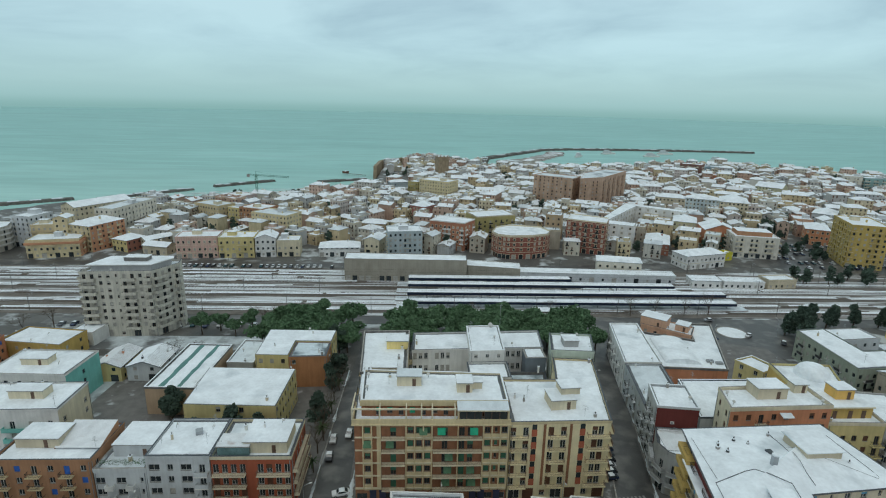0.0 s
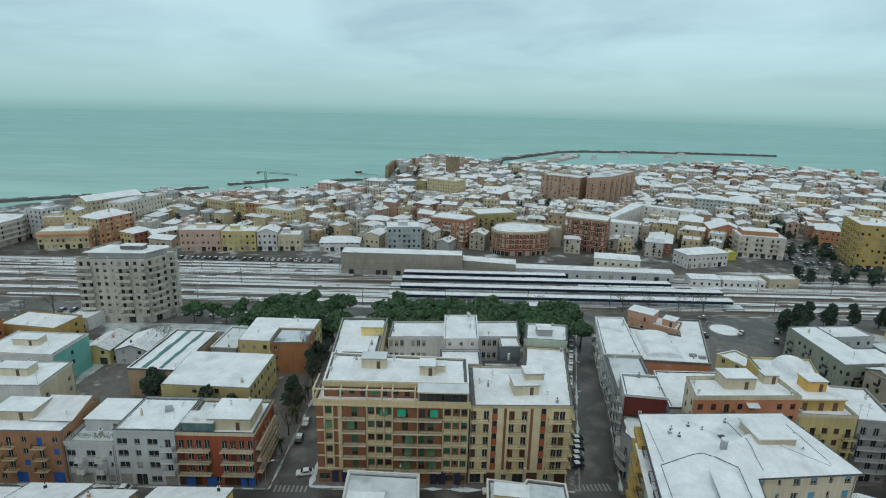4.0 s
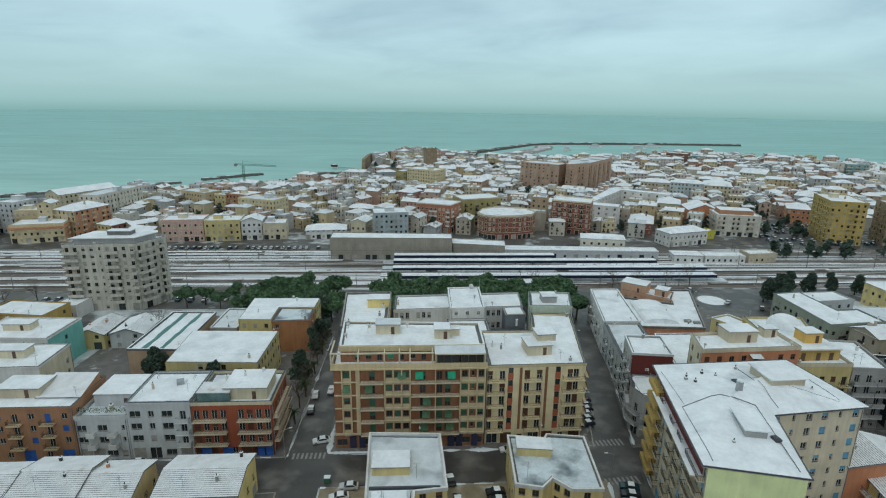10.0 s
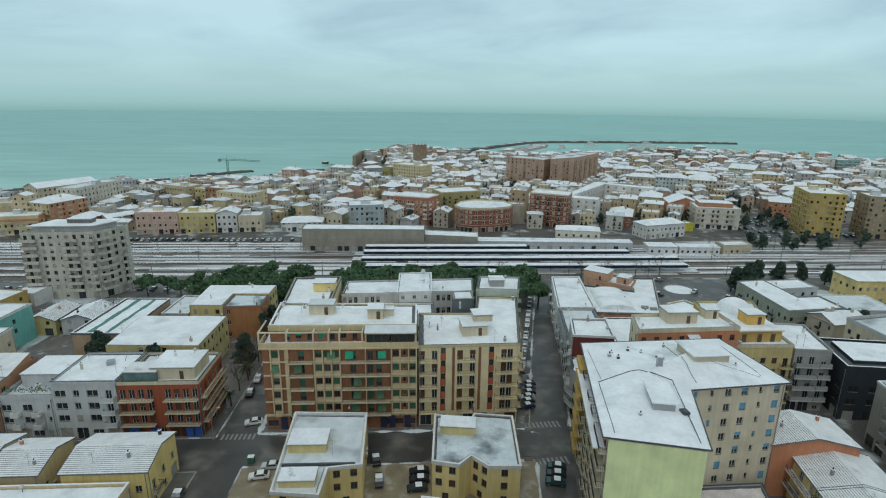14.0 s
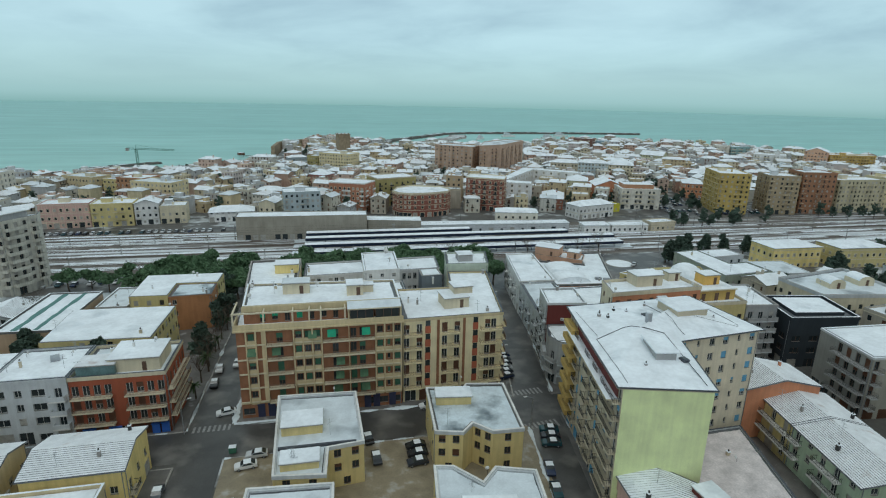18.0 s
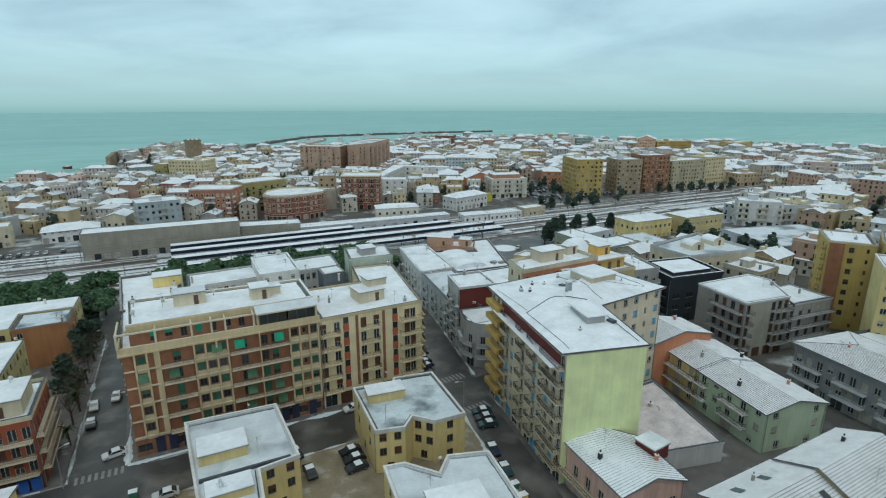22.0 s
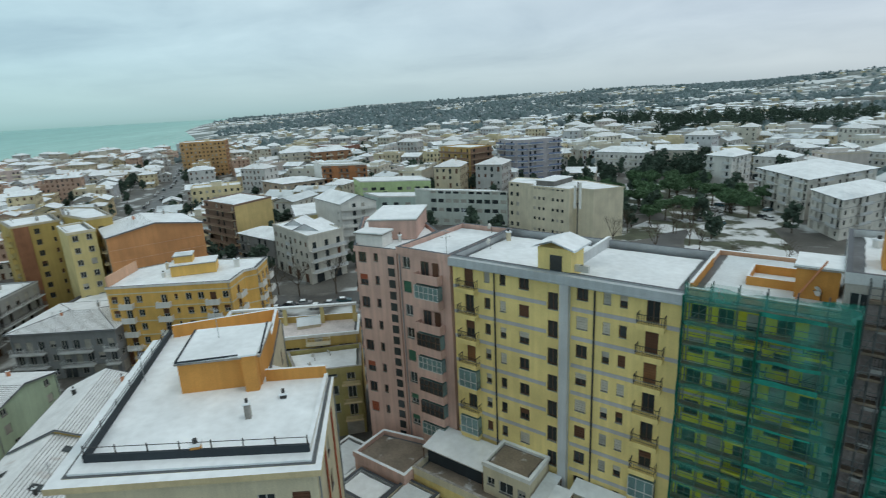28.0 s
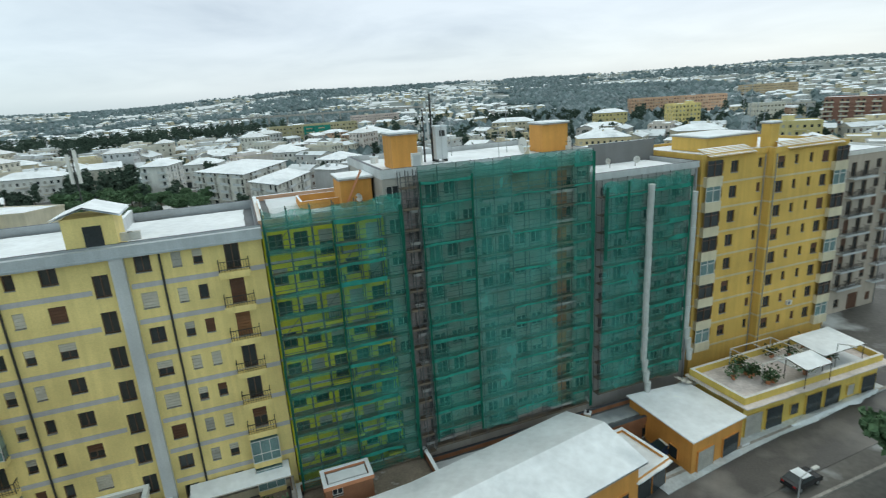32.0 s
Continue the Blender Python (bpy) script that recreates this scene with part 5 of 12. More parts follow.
d_ = building("rear_wing", "cream rear wing with dark parapet under snow", pD, -1.0, 20.4, CREAM, {3: ("wdwwdwwd", "wGwGwGw"), 1: ("wdwdw", "wwwww")}, 2.95, 3.6, 5, 0.7, CONC_DK, category="apartment block", seed=15, frame_mat=FRAMEB, shut=DKGREENSH)
stair_head(d_, -5.8, 147, 20.6, 6.2, 4.2, 2.4, YELLOW, door=False, snow=SNOW)
stair_head(d_, -8.6, 133, 20.6, 6.5, 3.6, 1.2, CREAM_LT, door=False)
pE = [(-1.6, 150), (38.6, 152.4), (39.6, 165), (-1.4, 162.4)]
building("courtyard_wing", "white courtyard wing with rows of dark windows", pE, -1.5, 17.5, WHITEP, {0: ("ttt ttt bbbb ttt ttt bbb", "wwwwwwwwww")}, 4.1, 3.6, 4, 0.45, frame_mat=FRAMEW, category="apartment block", seed=17, shut=GREYSH)
pF = [(15.4, 143.6), (25.4, 144.2), (25.8, 162.0), (15.6, 161.4)]
f_ = building("lift_tower", "white stair and lift tower with a snowy roof", pF, -1.0, 20.5, WHITEP, {0: (["ww"] * 4 + ["nnn"], "ww"), 1: ("wbwb", ""), 3: ("bwbw", "")}, 3.6, 3.9, 5, 0.4, category="apartment block", seed=19)
antenna(f_, 24.5, 150, 20.6, 12.0, 3)
dish(f_, 23, 160.5, 20.6, 0.9, 2.5)
building("courtyard_tower", "blue-grey metal-clad lift tower with a snowy top", [(32.0, 144.6), (38.0, 145.0), (37.8, 151.4), (32.0, 151.0)], -1.0, 18.0, SLATEB, {}, 3.1, 3.6, 0, 0.12, SLATEB, category="apartment block", seed=24, litter=0)
building("courtyard_infill", "white courtyard stair block with a snowy flat roof", [(14.4, 133.6), (26.0, 134.0), (26.0, 143.2), (14.4, 142.8)], -1.0, 17.2, WHITEP, {0: ("wwww", "")}, 3.1, 3.6, 4, 0.5, category="apartment block", seed=25, litter=0)
building("courtyard_infill", "low grey courtyard building with a dark wet roof", [(26.4, 129.4), (35.8, 129.4), (37.6, 143.6), (26.4, 143.2)], -1.0, 13.6, GREYM, {}, 3.1, 3.6, 0, 0.7, CONC_DK, roof_mat=SNOW_WET, category="apartment block", seed=23)
building("courtyard_infill", "low white courtyard store with a snowy roof", [(-1.8, 130.8), (14.0, 130.8), (14.0, 148.8), (-1.6, 148.4)], -1.0, 9.0, WHITEP, {}, 3.1, 3.6, 0, 0.35, category="apartment block", seed=26)

# ---- row of houses along the street ----
r1 = building("town_house", "brown apartment house with blue shutters and a snowy terrace", rect(-91.5, 104.4, 0.5, 21.0, 14), 0, 13.2, BROWNH, {0: ("dwdwdw", "GwGwG"), 1: ("wbw", "")}, 3.0, 3.7, 3, 0.5, shut=BLUESH, mix="ggggs", seed=31, group="houses in the row", slab=CREAM)
stair_head(r1, -84.5, 112, 13.4, 9.5, 6, 2.2, BEIGE)
b = Mesh()
b.face([(-5, -4, 0.4), (5, -4, 0.4), (5, 4, 2.4), (-5, 4, 2.4)], 0)
b.face([(-5, -4, 0.4), (-5, 4, 2.4), (-5, 4, 0), (-5, -4, 0)], 1)
b.face([(5, -4, 0.4), (5, -4, 0), (5, 4, 0), (5, 4, 2.4)], 1)
b.face([(-5, 4, 0), (-5, 4, 2.4), (5, 4, 2.4), (5, 4, 0)], 1)
part("tiled_lean_to", b, [SNOW_TILE, BROWNH], r1, (-75.6 - r1.location.x, 112.5 - r1.location.y, 13.35))
r2 = building("town_house", "light grey apartment house with a planted roof terrace", rect(-70.2, 104.6, 0.5, 11.2, 15), 0, 10.4, GREYW, {0: ("VlVls", "GGVw")}, 3.0, 3.5, 2, 0.9, roof_mat=SNOW_THIN, seed=33, group="houses in the row", rail_style="solid", slab=WHITEP, rail=WHITEP)
stair_head(r2, -63.5, 114.2, 10.6, 10.0, 9.0, 2.9, GREYW)
rng = random.Random(5)
hg = Mesh()
for k in range(420):
    x, y, z = rng.uniform(-5.0, 5.0), rng.uniform(-0.5, 0.5), rng.uniform(0.0, 1.1)
    a, r = rng.uniform(0, 6.28), rng.uniform(0.12, 0.3)
    hg.face([(x, y, z), (x + r * math.cos(a), y + r * math.sin(a), z + r * 0.4), (x + r * 0.4 * math.cos(a + 1), y + r * 0.4 * math.sin(a + 1), z + r)], 0)
single("terrace_hedge", hg, [PINE], (-64.6, 106.0, 11.2), "green hedge of potted plants along a roof terrace", "plants")
r3 = building("town_house", "pale grey and white apartment house with snowy flat roof", rect(-58.9, 104.7, 0.2, 13.8, 14.5), 0, 13.9, GREYW, {0: ("VwVL", "GGVG"), 3: ("w", "")}, 3.05, 3.7, 3, 0.45, seed=35, group="houses in the row", slab=WHITEP, rail=GREYW, rail_style="solid")
clutter(r3, rect(-58, 106, 0, 12, 11), 14.1, 36, 3)
b = Mesh()
b.box((0, 0, 0), (1.6, 1.6, 0.9), 0, 0.4)
part("roof_box", b, [ZINC], r3, (-50.5 - r3.location.x, 113.5 - r3.location.y, 14.06))
r4 = building("town_house", "red-brown corner apartment house with cream balconies", rect(-44.9, 104.9, 0.4, 17.6, 14.6), 0, 13.4, REDBR, {0: ("LLLLbLLLL", "GGbwGGG"), 1: ("LLLLLL", "GwGwG")}, 3.05, 3.6, 3, 0.7, CREAM_LT, shut=BROWNSH, seed=37, group="houses in the row", slab=CREAM_LT, rail=RAILBR, rail_style="bars", frame_mat=FRAMEW)
stair_head(r4, -33.4, 111, 13.6, 9.6, 8.5, 2.7, CREAM_LT)
stair_head(r4, -40.2, 108.2, 13.6, 7.0, 4.6, 2.1, GLASS_TEAL, door=False, snow=SNOW_TILE)
for k, (x, y, a_) in enumerate(((-42.4, 104.8, 0.0), (-37.6, 104.8, 0.0), (-30.2, 104.8, 0.0), (-28.4, 104.9, 0.0))):
    b = Mesh()
    b.box((0, -0.12, 0.1), (2.2 if k < 2 else 1.5, 0.1, 2.3), 0)
    b.box((0, -0.3, 2.4), (2.4 if k < 2 else 1.6, 0.5, 0.12), 0)
    part("blue_shop_shutter", b, [BLUESH], r4, (x - r4.location.x, y - r4.location.y, 0.1), a_)
clutter(r4, rect(-36, 107, 0, 6, 8), 16.4, 38, 2)

# ---- low gabled houses across the street ----
for px_, w, h, z, wallm, sd in ((-96, 13, 10.5, 9.4, OCHRE_LT, 41), (-82.6, 13, 10.5, 9.2, BEIGE, 42), (-69.2, 12.4, 12, 9.2, OCHRE_LT, 43), (-56.6, 9.6, 11, 8.8, CREAM, 44), (-43.0, 15.2, 12, 9.0, YELLOW, 45)):
    building("row_house", "low yellow house with a snowed tile gable roof", rect(px_, 81, 0.6, w, h), 0.4, z, wallm, {0: ("wwdw", "wGww"), 1: ("dww", "wwG"), 2: ("wwww", "wGww")}, 3.0, 3.2, 1, roof="gable", ridge="long" if w >= h else "short", ridge_h=1.7, seed=sd, group="gabled houses", slab=BEIGE)
building("row_house", "flat cream house with a snowed terrace behind the gabled row", rect(-60, 66, 0.5, 30, 13), 0.8, 7.6, CREAM, {2: ("wwdwwdw", "wwwwww"), 1: ("wdw", "www")}, 3.0, 3.2, 1, 0.7, seed=46, group="gabled houses")
building("row_house", "flat grey house with a snowed terrace behind the gabled row", rect(-96, 66, 0.5, 34, 13), 0.8, 8.2, BEIGE, {2: ("wwdwwdw", "wwwwww"), 1: ("wdw", "www")}, 3.0, 3.2, 1, 0.7, seed=47, group="gabled houses")

# ---- twin cream houses with the yard between ----
for poly, sd in (([(-4.0, 74.6), (4.4, 73.6), (4.8, 80.6), (11.0, 81.4), (10.4, 98.4), (-5.0, 99.2)], 51),
                 ([(24.0, 82.0), (29.0, 80.8), (31.5, 83.4), (34.5, 80.2), (40.4, 80.0), (41.6, 96.4), (33.6, 97.6), (32.8, 96.2), (25.0, 97.4)], 52),
                 ([(20.0, 57.0), (36.4, 53.6), (38.4, 68.6), (32.0, 70.6), (29.0, 67.4), (25.2, 72.0), (22.0, 72.6)], 53),
                 ([(-8.4, 57.0), (5.2, 56.4), (5.6, 71.4), (-7.6, 72.4)], 54)):
    e = len(poly)
    h_ = building("courtyard_house", "three-storey cream house with a grey-edged snowy roof", poly, 0.4, 9.0, TWIN if sd != 54 else CREAM, {k: ("w" if k % 2 else "ww", "w") for k in range(e) if k != 1}, 2.8, 3.0, 2, 0.55, GREYW, roof_mat=SNOW_WET if sd == 52 else SNOW_THIN, coping=WHITEP, seed=sd, group="courtyard houses", frame_mat=FRAMEB, shut=BROWNSH)
    if sd == 51:
        stair_head(h_, 0.2, 88, 9.16, 7.2, 5.0, 1.7, TWIN, door=False)
        stair_head(h_, 0.2, 77.5, 9.16, 6.2, 3.4, 1.3, TWIN, door=False)
    elif sd == 52:
        stair_head(h_, 29.6, 92.2, 9.16, 7.0, 3.6, 1.7, TWIN, -0.12, door=False)
    elif sd == 53:
        stair_head(h_, 28.2, 60.4, 9.16, 8.0, 4.0, 1.6, TWIN, -0.15, door=False)
    rim = Mesh()
    rim.ring(inset([(x - h_.location.x, y - h_.location.y) for x, y in poly], 0.285), inset([(x - h_.location.x, y - h_.location.y) for x, y in poly], 0.55), 8.6, 8.95, 0)
    part("roof_gutter", rim, [CONC_DK if sd == 52 else GREYW], h_)
    if sd == 51:
        rim = Mesh()
        rim.box((0, 0, 0), (13.4, 0.4, 0.7), 0)
        part("step_wall", rim, [COPING], h_, (3.0 - h_.location.x, 81.6 - h_.location.y, 8.6), 0.0)

# ---- lime green house on the corner ----
pG = [(56.4, 97.2), (50.2, 65.0), (63.8, 61.6), (69.4, 79.0), (88.8, 81.0), (86.0, 98.8)]
gcol = {1: LIME, 0: BEIGE, 2: GBEIGE, 3: GBEIGE}
lg = building("corner_apartment_house", "tall apartment house with a blank lime green wall and snow", pG, 0.4, 25.3, GBEIGE,
              {0: ("wdbdwbdbdwLLL", "GGwGGwGGwGG"), 2: ("swsbb", "wbwbb"), 3: ("sswwsw", "wwwww"), 4: ("wdw", "www"), 5: ("wdwdwdw", "wwGww")}, 3.05, 3.8, 7, 0.0, BEIGE, frame_mat=FRAMEW, shut=plaster("sky_blue_shutter", (0.16, 0.42, 0.62)), slab=BEIGE, rail=METAL, mix="ggghs",
              category="apartment house", face_mats=gcol, seed=61)
for k, (a, b, z0, z1, mat) in enumerate((((51.8, 73.0), (55.0, 89.0), 4.4, 22.0, OCHRE),)):
    pass
o = lg.location
eav = Mesh()
G_OUT = (-0.9, -0.06, -0.5, -0.6, -0.6, -0.9)
eav.prism(shift([(x - o.x, y - o.y) for x, y in pG], G_OUT), 24.85, 25.15, 0, 1, True)
part("eaves_slab", eav, [BEIGE, SNOW], lg)
rf = Mesh()
q = shift([(x - o.x, y - o.y) for x, y in pG], [d_ + 0.1 if d_ < -0.2 else d_ for d_ in G_OUT])
c1, c2 = (60.8 - o.x, 80.5 - o.y, 26.9), (74.0 - o.x, 89.6 - o.y, 26.9)
P3 = [(*p, 25.17) for p in q]
for f in ([P3[0], P3[1], c1], [P3[1], P3[2], c1], [P3[2], P3[3], c2, c1], [P3[3], P3[4], c2], [P3[4], P3[5], c2], [P3[5], P3[0], c1, c2]):
    rf.face(f, 0)
part("snowy_roof", rf, [SNOW], lg)
gut = Mesh()
ploc = [(x - o.x, y - o.y) for x, y in pG]
gut.ring(shift(ploc, [d_ - 0.1 for d_ in G_OUT]), shift(ploc, [d_ + 0.1 for d_ in G_OUT]), 25.05, 25.24, 0)
part("gutter", gut, [COPING], lg)


def roof_z(x, y):
    """Height of the snow on the lime green house, a little below its ridge planes."""
    for f in ([P3[0], P3[1], c1], [P3[1], P3[2], c1], [P3[2], P3[3], c2], [P3[2], c2, c1], [P3[3], P3[4], c2], [P3[4], P3[5], c2], [P3[5], P3[0], c1], [P3[5], c1, c2]):
        a, b, c = (Vector(v) for v in f)
        p = Vector((x - o.x, y - o.y))
        den = (b.y - c.y) * (a.x - c.x) + (c.x - b.x) * (a.y - c.y)
        l1 = ((b.y - c.y) * (p.x - c.x) + (c.x - b.x) * (p.y - c.y)) / den
        l2 = ((c.y - a.y) * (p.x - c.x) + (a.x - c.x) * (p.y - c.y)) / den
        if min(l1, l2, 1 - l1 - l2) > -0.01:
            return l1 * a.z + l2 * b.z + (1 - l1 - l2) * c.z
    return 25.2


# dark tubes: roof seams, plus shadow lines at the slab step and left edge
ROOF_LINES = (((53.9, 81.2), (62.0, 83.3), 0.09), ((62.0, 83.3), (66.6, 79.6), 0.09), ((56.0, 94.6), (54.6, 82.0), 0.04), ((53.9, 81.2), (51.4, 66.0), 0.06), ((72.6, 95.2), (72.5, 90.4), 0.08), ((72.5, 90.4), (71.6, 80.4), 0.06), ((72.5, 90.4), (84.6, 82.0), 0.03), ((84.4, 95.2), (84.9, 82.4), 0.06), ((66.6, 79.6), (63.4, 63.0), 0.08))
for a, b, w in ROOF_LINES:
    n_ = 8
    for k in range(n_):
        p, q = Vector(a).lerp(Vector(b), k / n_), Vector(a).lerp(Vector(b), (k + 1) / n_)
        if k == 0:
            sm_ = Mesh()
        sm_.tube((p.x - o.x, p.y - o.y, roof_z(*p) + 0.03), (q.x - o.x, q.y - o.y, roof_z(*q) + 0.03), w, 4)
    part("roof_seam", sm_, [COPING], lg)
for x, y in ((68.5, 88.9), (77.9, 89.6), (64.5, 70.5)):
    sk = Mesh()
    sk.box((0, 0, -0.2), (1.1, 1.4, 0.45), 0, 0.1)
    sk.box((0, 0, 0.25), (0.8, 1.1, 0.05), 1, 0.1)
    part("skylight", sk, [COPING, GLASS], lg, (x - o.x, y - o.y, roof_z(x, y)))
for x, y in ((63.8, 93.2), (82.9, 90.4), (60.3, 89.1)):
    chimney(lg, x, y, roof_z(x, y), 0.9, 0.22, METAL)
b = Mesh()
b.box((0, 0, 0), (3.4, 6.2, 1.7), 0, -0.2)
b.box((0, 0, 1.7), (4.2, 7.2, 0.22), 1, -0.2)
part("roof_lantern", b, [GREYM, SNOW], lg, (61.8 - o.x, 73.8 - o.y, 25.7))
b = Mesh()
b.box((0, 0, 0), (7, 6.5, 1.7), 0, 0.05)
b.box((0, 0, 1.7), (7.8, 7.2, 0.2), 1, 0.05)
part("roof_lantern", b, [BEIGE, SNOW], lg, (77.5 - o.x, 90.0 - o.y, 25.9))
b = Mesh()
b.box((0, 0, 0), (0.9, 0.9, 2.4), 0)
b.cyl((0, 0, 2.4), 0.6, 0.25, 10, 1)
part("chimney", b, [ZINC, SNOW], lg, (66.4 - o.x, 84.6 - o.y, 26.2))
for k, (x, y) in enumerate(((60, 92), (72, 95), (82, 86), (57, 70), (66, 92))):
    chimney(lg, x, y, 25.6, 0.9, 0.2)
# ochre stack of rounded balconies and a dark red attic wall along the street side
ob = Mesh()
ob.box((0, -0.9, 0), (6.6, 1.5, 1.05), 0)
ob_me = ob.done("ochre_balcony", [OCHRE])
uG = (Vector(pG[1]) - Vector(pG[0])).normalized()
angG = math.atan2(uG.y, uG.x)
for fl in range(7):
    for s in (4.0,):
        p = Vector(pG[0]) + uG * s
        part("ochre_balcony", ob_me, None, lg, (p.x - o.x, p.y - o.y, 3.75 + fl * 3.05), angG)
b = Mesh()
b.box((0, -0.06, 22.2), (25, 0.12, 2.3), 0)
b.box((0, -1.0, 22.0), (26, 2.0, 0.25), 1, 0, 2)
p = Vector(pG[0]) + uG * 18.4
part("attic_glazing", b, [DKRED, BEIGE, SNOW], lg, (p.x - o.x, p.y - o.y, 0), angG)


# ---- block between the side street and the square ----
GRP = "houses by the square"
building("corner_hall", "low white hall along the side street with a snowed roof", [(67.4, 158.8), (79.6, 158.6), (83.6, 190.4), (73.0, 190.5)], -1.8, 9.4, WHITEP, {0: ("bbb", "bb"), 3: ("wdwdwdw", "GGwGGwG")}, 3.2, 3.8, 2, 0.5, seed=72, group=GRP)
bb_ = building("workshop_hall", "workshop hall with a red-brown band and a snowed barrel vault", [(80.2, 160.3), (102.2, 158.5), (115.6, 196.0), (106.0, 196.4), (101.5, 181.4), (84.4, 188.8)], -2.2, 6.8, SALMON, {0: ("", "bb"), 1: ("wwwwww", "GwGwGwG")}, 3.1, 3.6, 1, 0.6, CONC_DK, seed=73, group=GRP, roof_mat=SNOW)
vault = Mesh()
for i in range(10):
    a, b = math.pi * i / 10, math.pi * (i + 1) / 10
    vault.face([(6.0 * math.cos(a), -9.5, 1.9 * math.sin(a)), (6.0 * math.cos(a), 9.5, 1.9 * math.sin(a)), (6.0 * math.cos(b), 9.5, 1.9 * math.sin(b)), (6.0 * math.cos(b), -9.5, 1.9 * math.sin(b))])
for sg in (-1, 1):
    vault.face([(6.0 * math.cos(math.pi * i / 10), 9.5 * sg, 1.9 * math.sin(math.pi * i / 10)) for i in (range(11) if sg < 0 else range(10, -1, -1))])
part("vault", vault, [SNOW], bb_, (90.4 - bb_.location.x, 172.5 - bb_.location.y, 9.05), -0.12)
for k, (x, y) in enumerate(((101.5, 163), (99, 164.5))):
    m = Mesh()
    m.box((0, 0, 0), (2.2, 1.2, 0.8), 0, 0, 1)
    for q in range(4):
        m.box((-0.9 + q * 0.6, -0.62, 0.1), (0.4, 0.06, 0.6), 1)
    part("roof_vent", m, [GREYM, LEAD], bb_, (x - bb_.location.x, y - bb_.location.y, 9.1), -0.1)
s_ = building("town_house", "peach plaster house with stepped snowy roofs", [(87.0, 194.6), (101.6, 183.2), (106.4, 191.0), (92.0, 203.0)], -2.8, 7.6, PEACH, {0: ("wwdww", "wwwww"), 1: ("wdw", "ww"), 3: ("wdw", "ww")}, 3.1, 3.6, 2, 0.6, seed=75, group=GRP)
stair_head(s_, 92.8, 195.0, 7.8, 9.5, 7.0, 3.3, PEACH, radians(-38), label="peach upper storey with a snowy roof")
stair_head(s_, 101.2, 189.4, 7.8, 4.6, 5.0, 2.4, PEACH, radians(-38))
building("town_house", "house with a dark red blank wall and snowy flat roof", [(61.0, 120.3), (71.2, 118.9), (73.0, 130.4), (63.2, 131.2)], -0.8, 17.0, GREYW, {3: ("wdwd", "GGwG"), 0: ("", "")}, 3.1, 3.6, 4, 0.5, face_mats={0: DKRED}, seed=76, group=GRP)
cv = [(58.8, 113.4), (59.9, 109.6), (62.6, 107.6), (70.2, 108.8), (71.0, 118.5), (61.0, 119.8)]
cb = building("corner_house", "grey corner house with rounded balconies and a low snowy roof", cv, -0.4, 11.2, GREYM, {0: ("L", "G"), 1: ("L", "G"), 2: ("LLd", "GGw"), 5: ("LL", "GG")}, 2.9, 3.4, 2, 0.4, seed=77, slab=GREYW, rail=GREYM, rail_style="solid", bal_d=1.2, group=GRP)
pitched_roof(cb, [(-3.6, -2.2), (4.4, -2.8), (5.0, 4.6), (-3.0, 5.2)], 11.9, "hip", SNOW_TILE, GREYM, 0.4, 1.8, "long", "")
building("town_house", "white house along the side street with a snowy flat roof", [(63.6, 131.8), (75.6, 131.0), (79.2, 157.8), (67.4, 158.2)], -1.4, 9.0, GREYW, {3: ("wdwdwd", "GGwGGw")}, 3.1, 3.6, 2, 0.5, seed=71, group=GRP, roof_mat=SNOW_THIN)
building("town_house", "low terrace roof with dark edging under snow", [(73.4, 121.6), (98.6, 121.8), (100.2, 141.0), (76.4, 141.0)], -1.0, 13.0, GREYW, {}, 3.1, 3.6, 3, 0.4, COPING, seed=69, group=GRP)
og = building("town_house", "tall orange house with a snowy roof terrace and cream flank", [(72.9, 109.4), (98.0, 110.6), (97.6, 120.6), (75.0, 118.8)], -0.2, 22.7, CREAM_LT, {0: ("wwdwwbww", "GwGwGwGG"), 3: ("ww", "")}, 3.1, 3.8, 6, 0.85, CREAM_LT, frame_mat=FRAMEB, shut=BROWNSH, seed=78, group=GRP, face_mats={0: SALMON}, coping=CONC, mix="gghs")
stair_head(og, 85.6, 116.6, 22.8, 7.4, 4.8, 2.8, BEIGE, 0.03, label="pale ochre stair head with a snowy top")
stair_head(og, 94.6, 118.4, 22.8, 3.4, 2.6, 2.2, CREAM_LT, 0.03)
m = Mesh()
m.face([(-1.4, 0, 0.5), (-1.4, -1.5, 0), (1.4, -1.5, 0), (1.4, 0, 0.5)][::-1], 0)
m.face([(-1.4, 0, 0.44), (-1.4, -1.5, -0.06), (1.4, -1.5, -0.06), (1.4, 0, 0.44)], 0)
part("canopy_roof", m, [SNOW_THIN], og, (86.4 - og.location.x, 109.9 - og.location.y, 21.6))
yr = building("town_house", "yellow apartment house with a set-back ochre storey and snow", [(98.4, 111.0), (112.2, 110.6), (113.4, 121.4), (98.8, 121.6)], -0.2, 18.0, OCHRE_LT, {0: ("wdwwd", "GwGwG"), 1: ("wdwd", "wwGw")}, 3.05, 3.8, 4, 0.7, CREAM_LT, seed=79, group=GRP, frame_mat=FRAMEB, shut=BROWNSH, coping=CONC)
m = Mesh()
m.box((0, 0, 0), (11.6, 7.2, 2.9), 0)
for q in (-3.8, 0.2, 3.6):
    m.box((q, -3.63, 0.1), (1.1, 0.06, 2.1), 1)
ua = part("upper_storey", m, [OCHRE, FRAMEB], yr, (105.0 - yr.location.x, 117.0 - yr.location.y, 18.25), 0.02)
m = Mesh()
m.box((0, 0, 2.9), (12.2, 7.8, 0.25), 1)
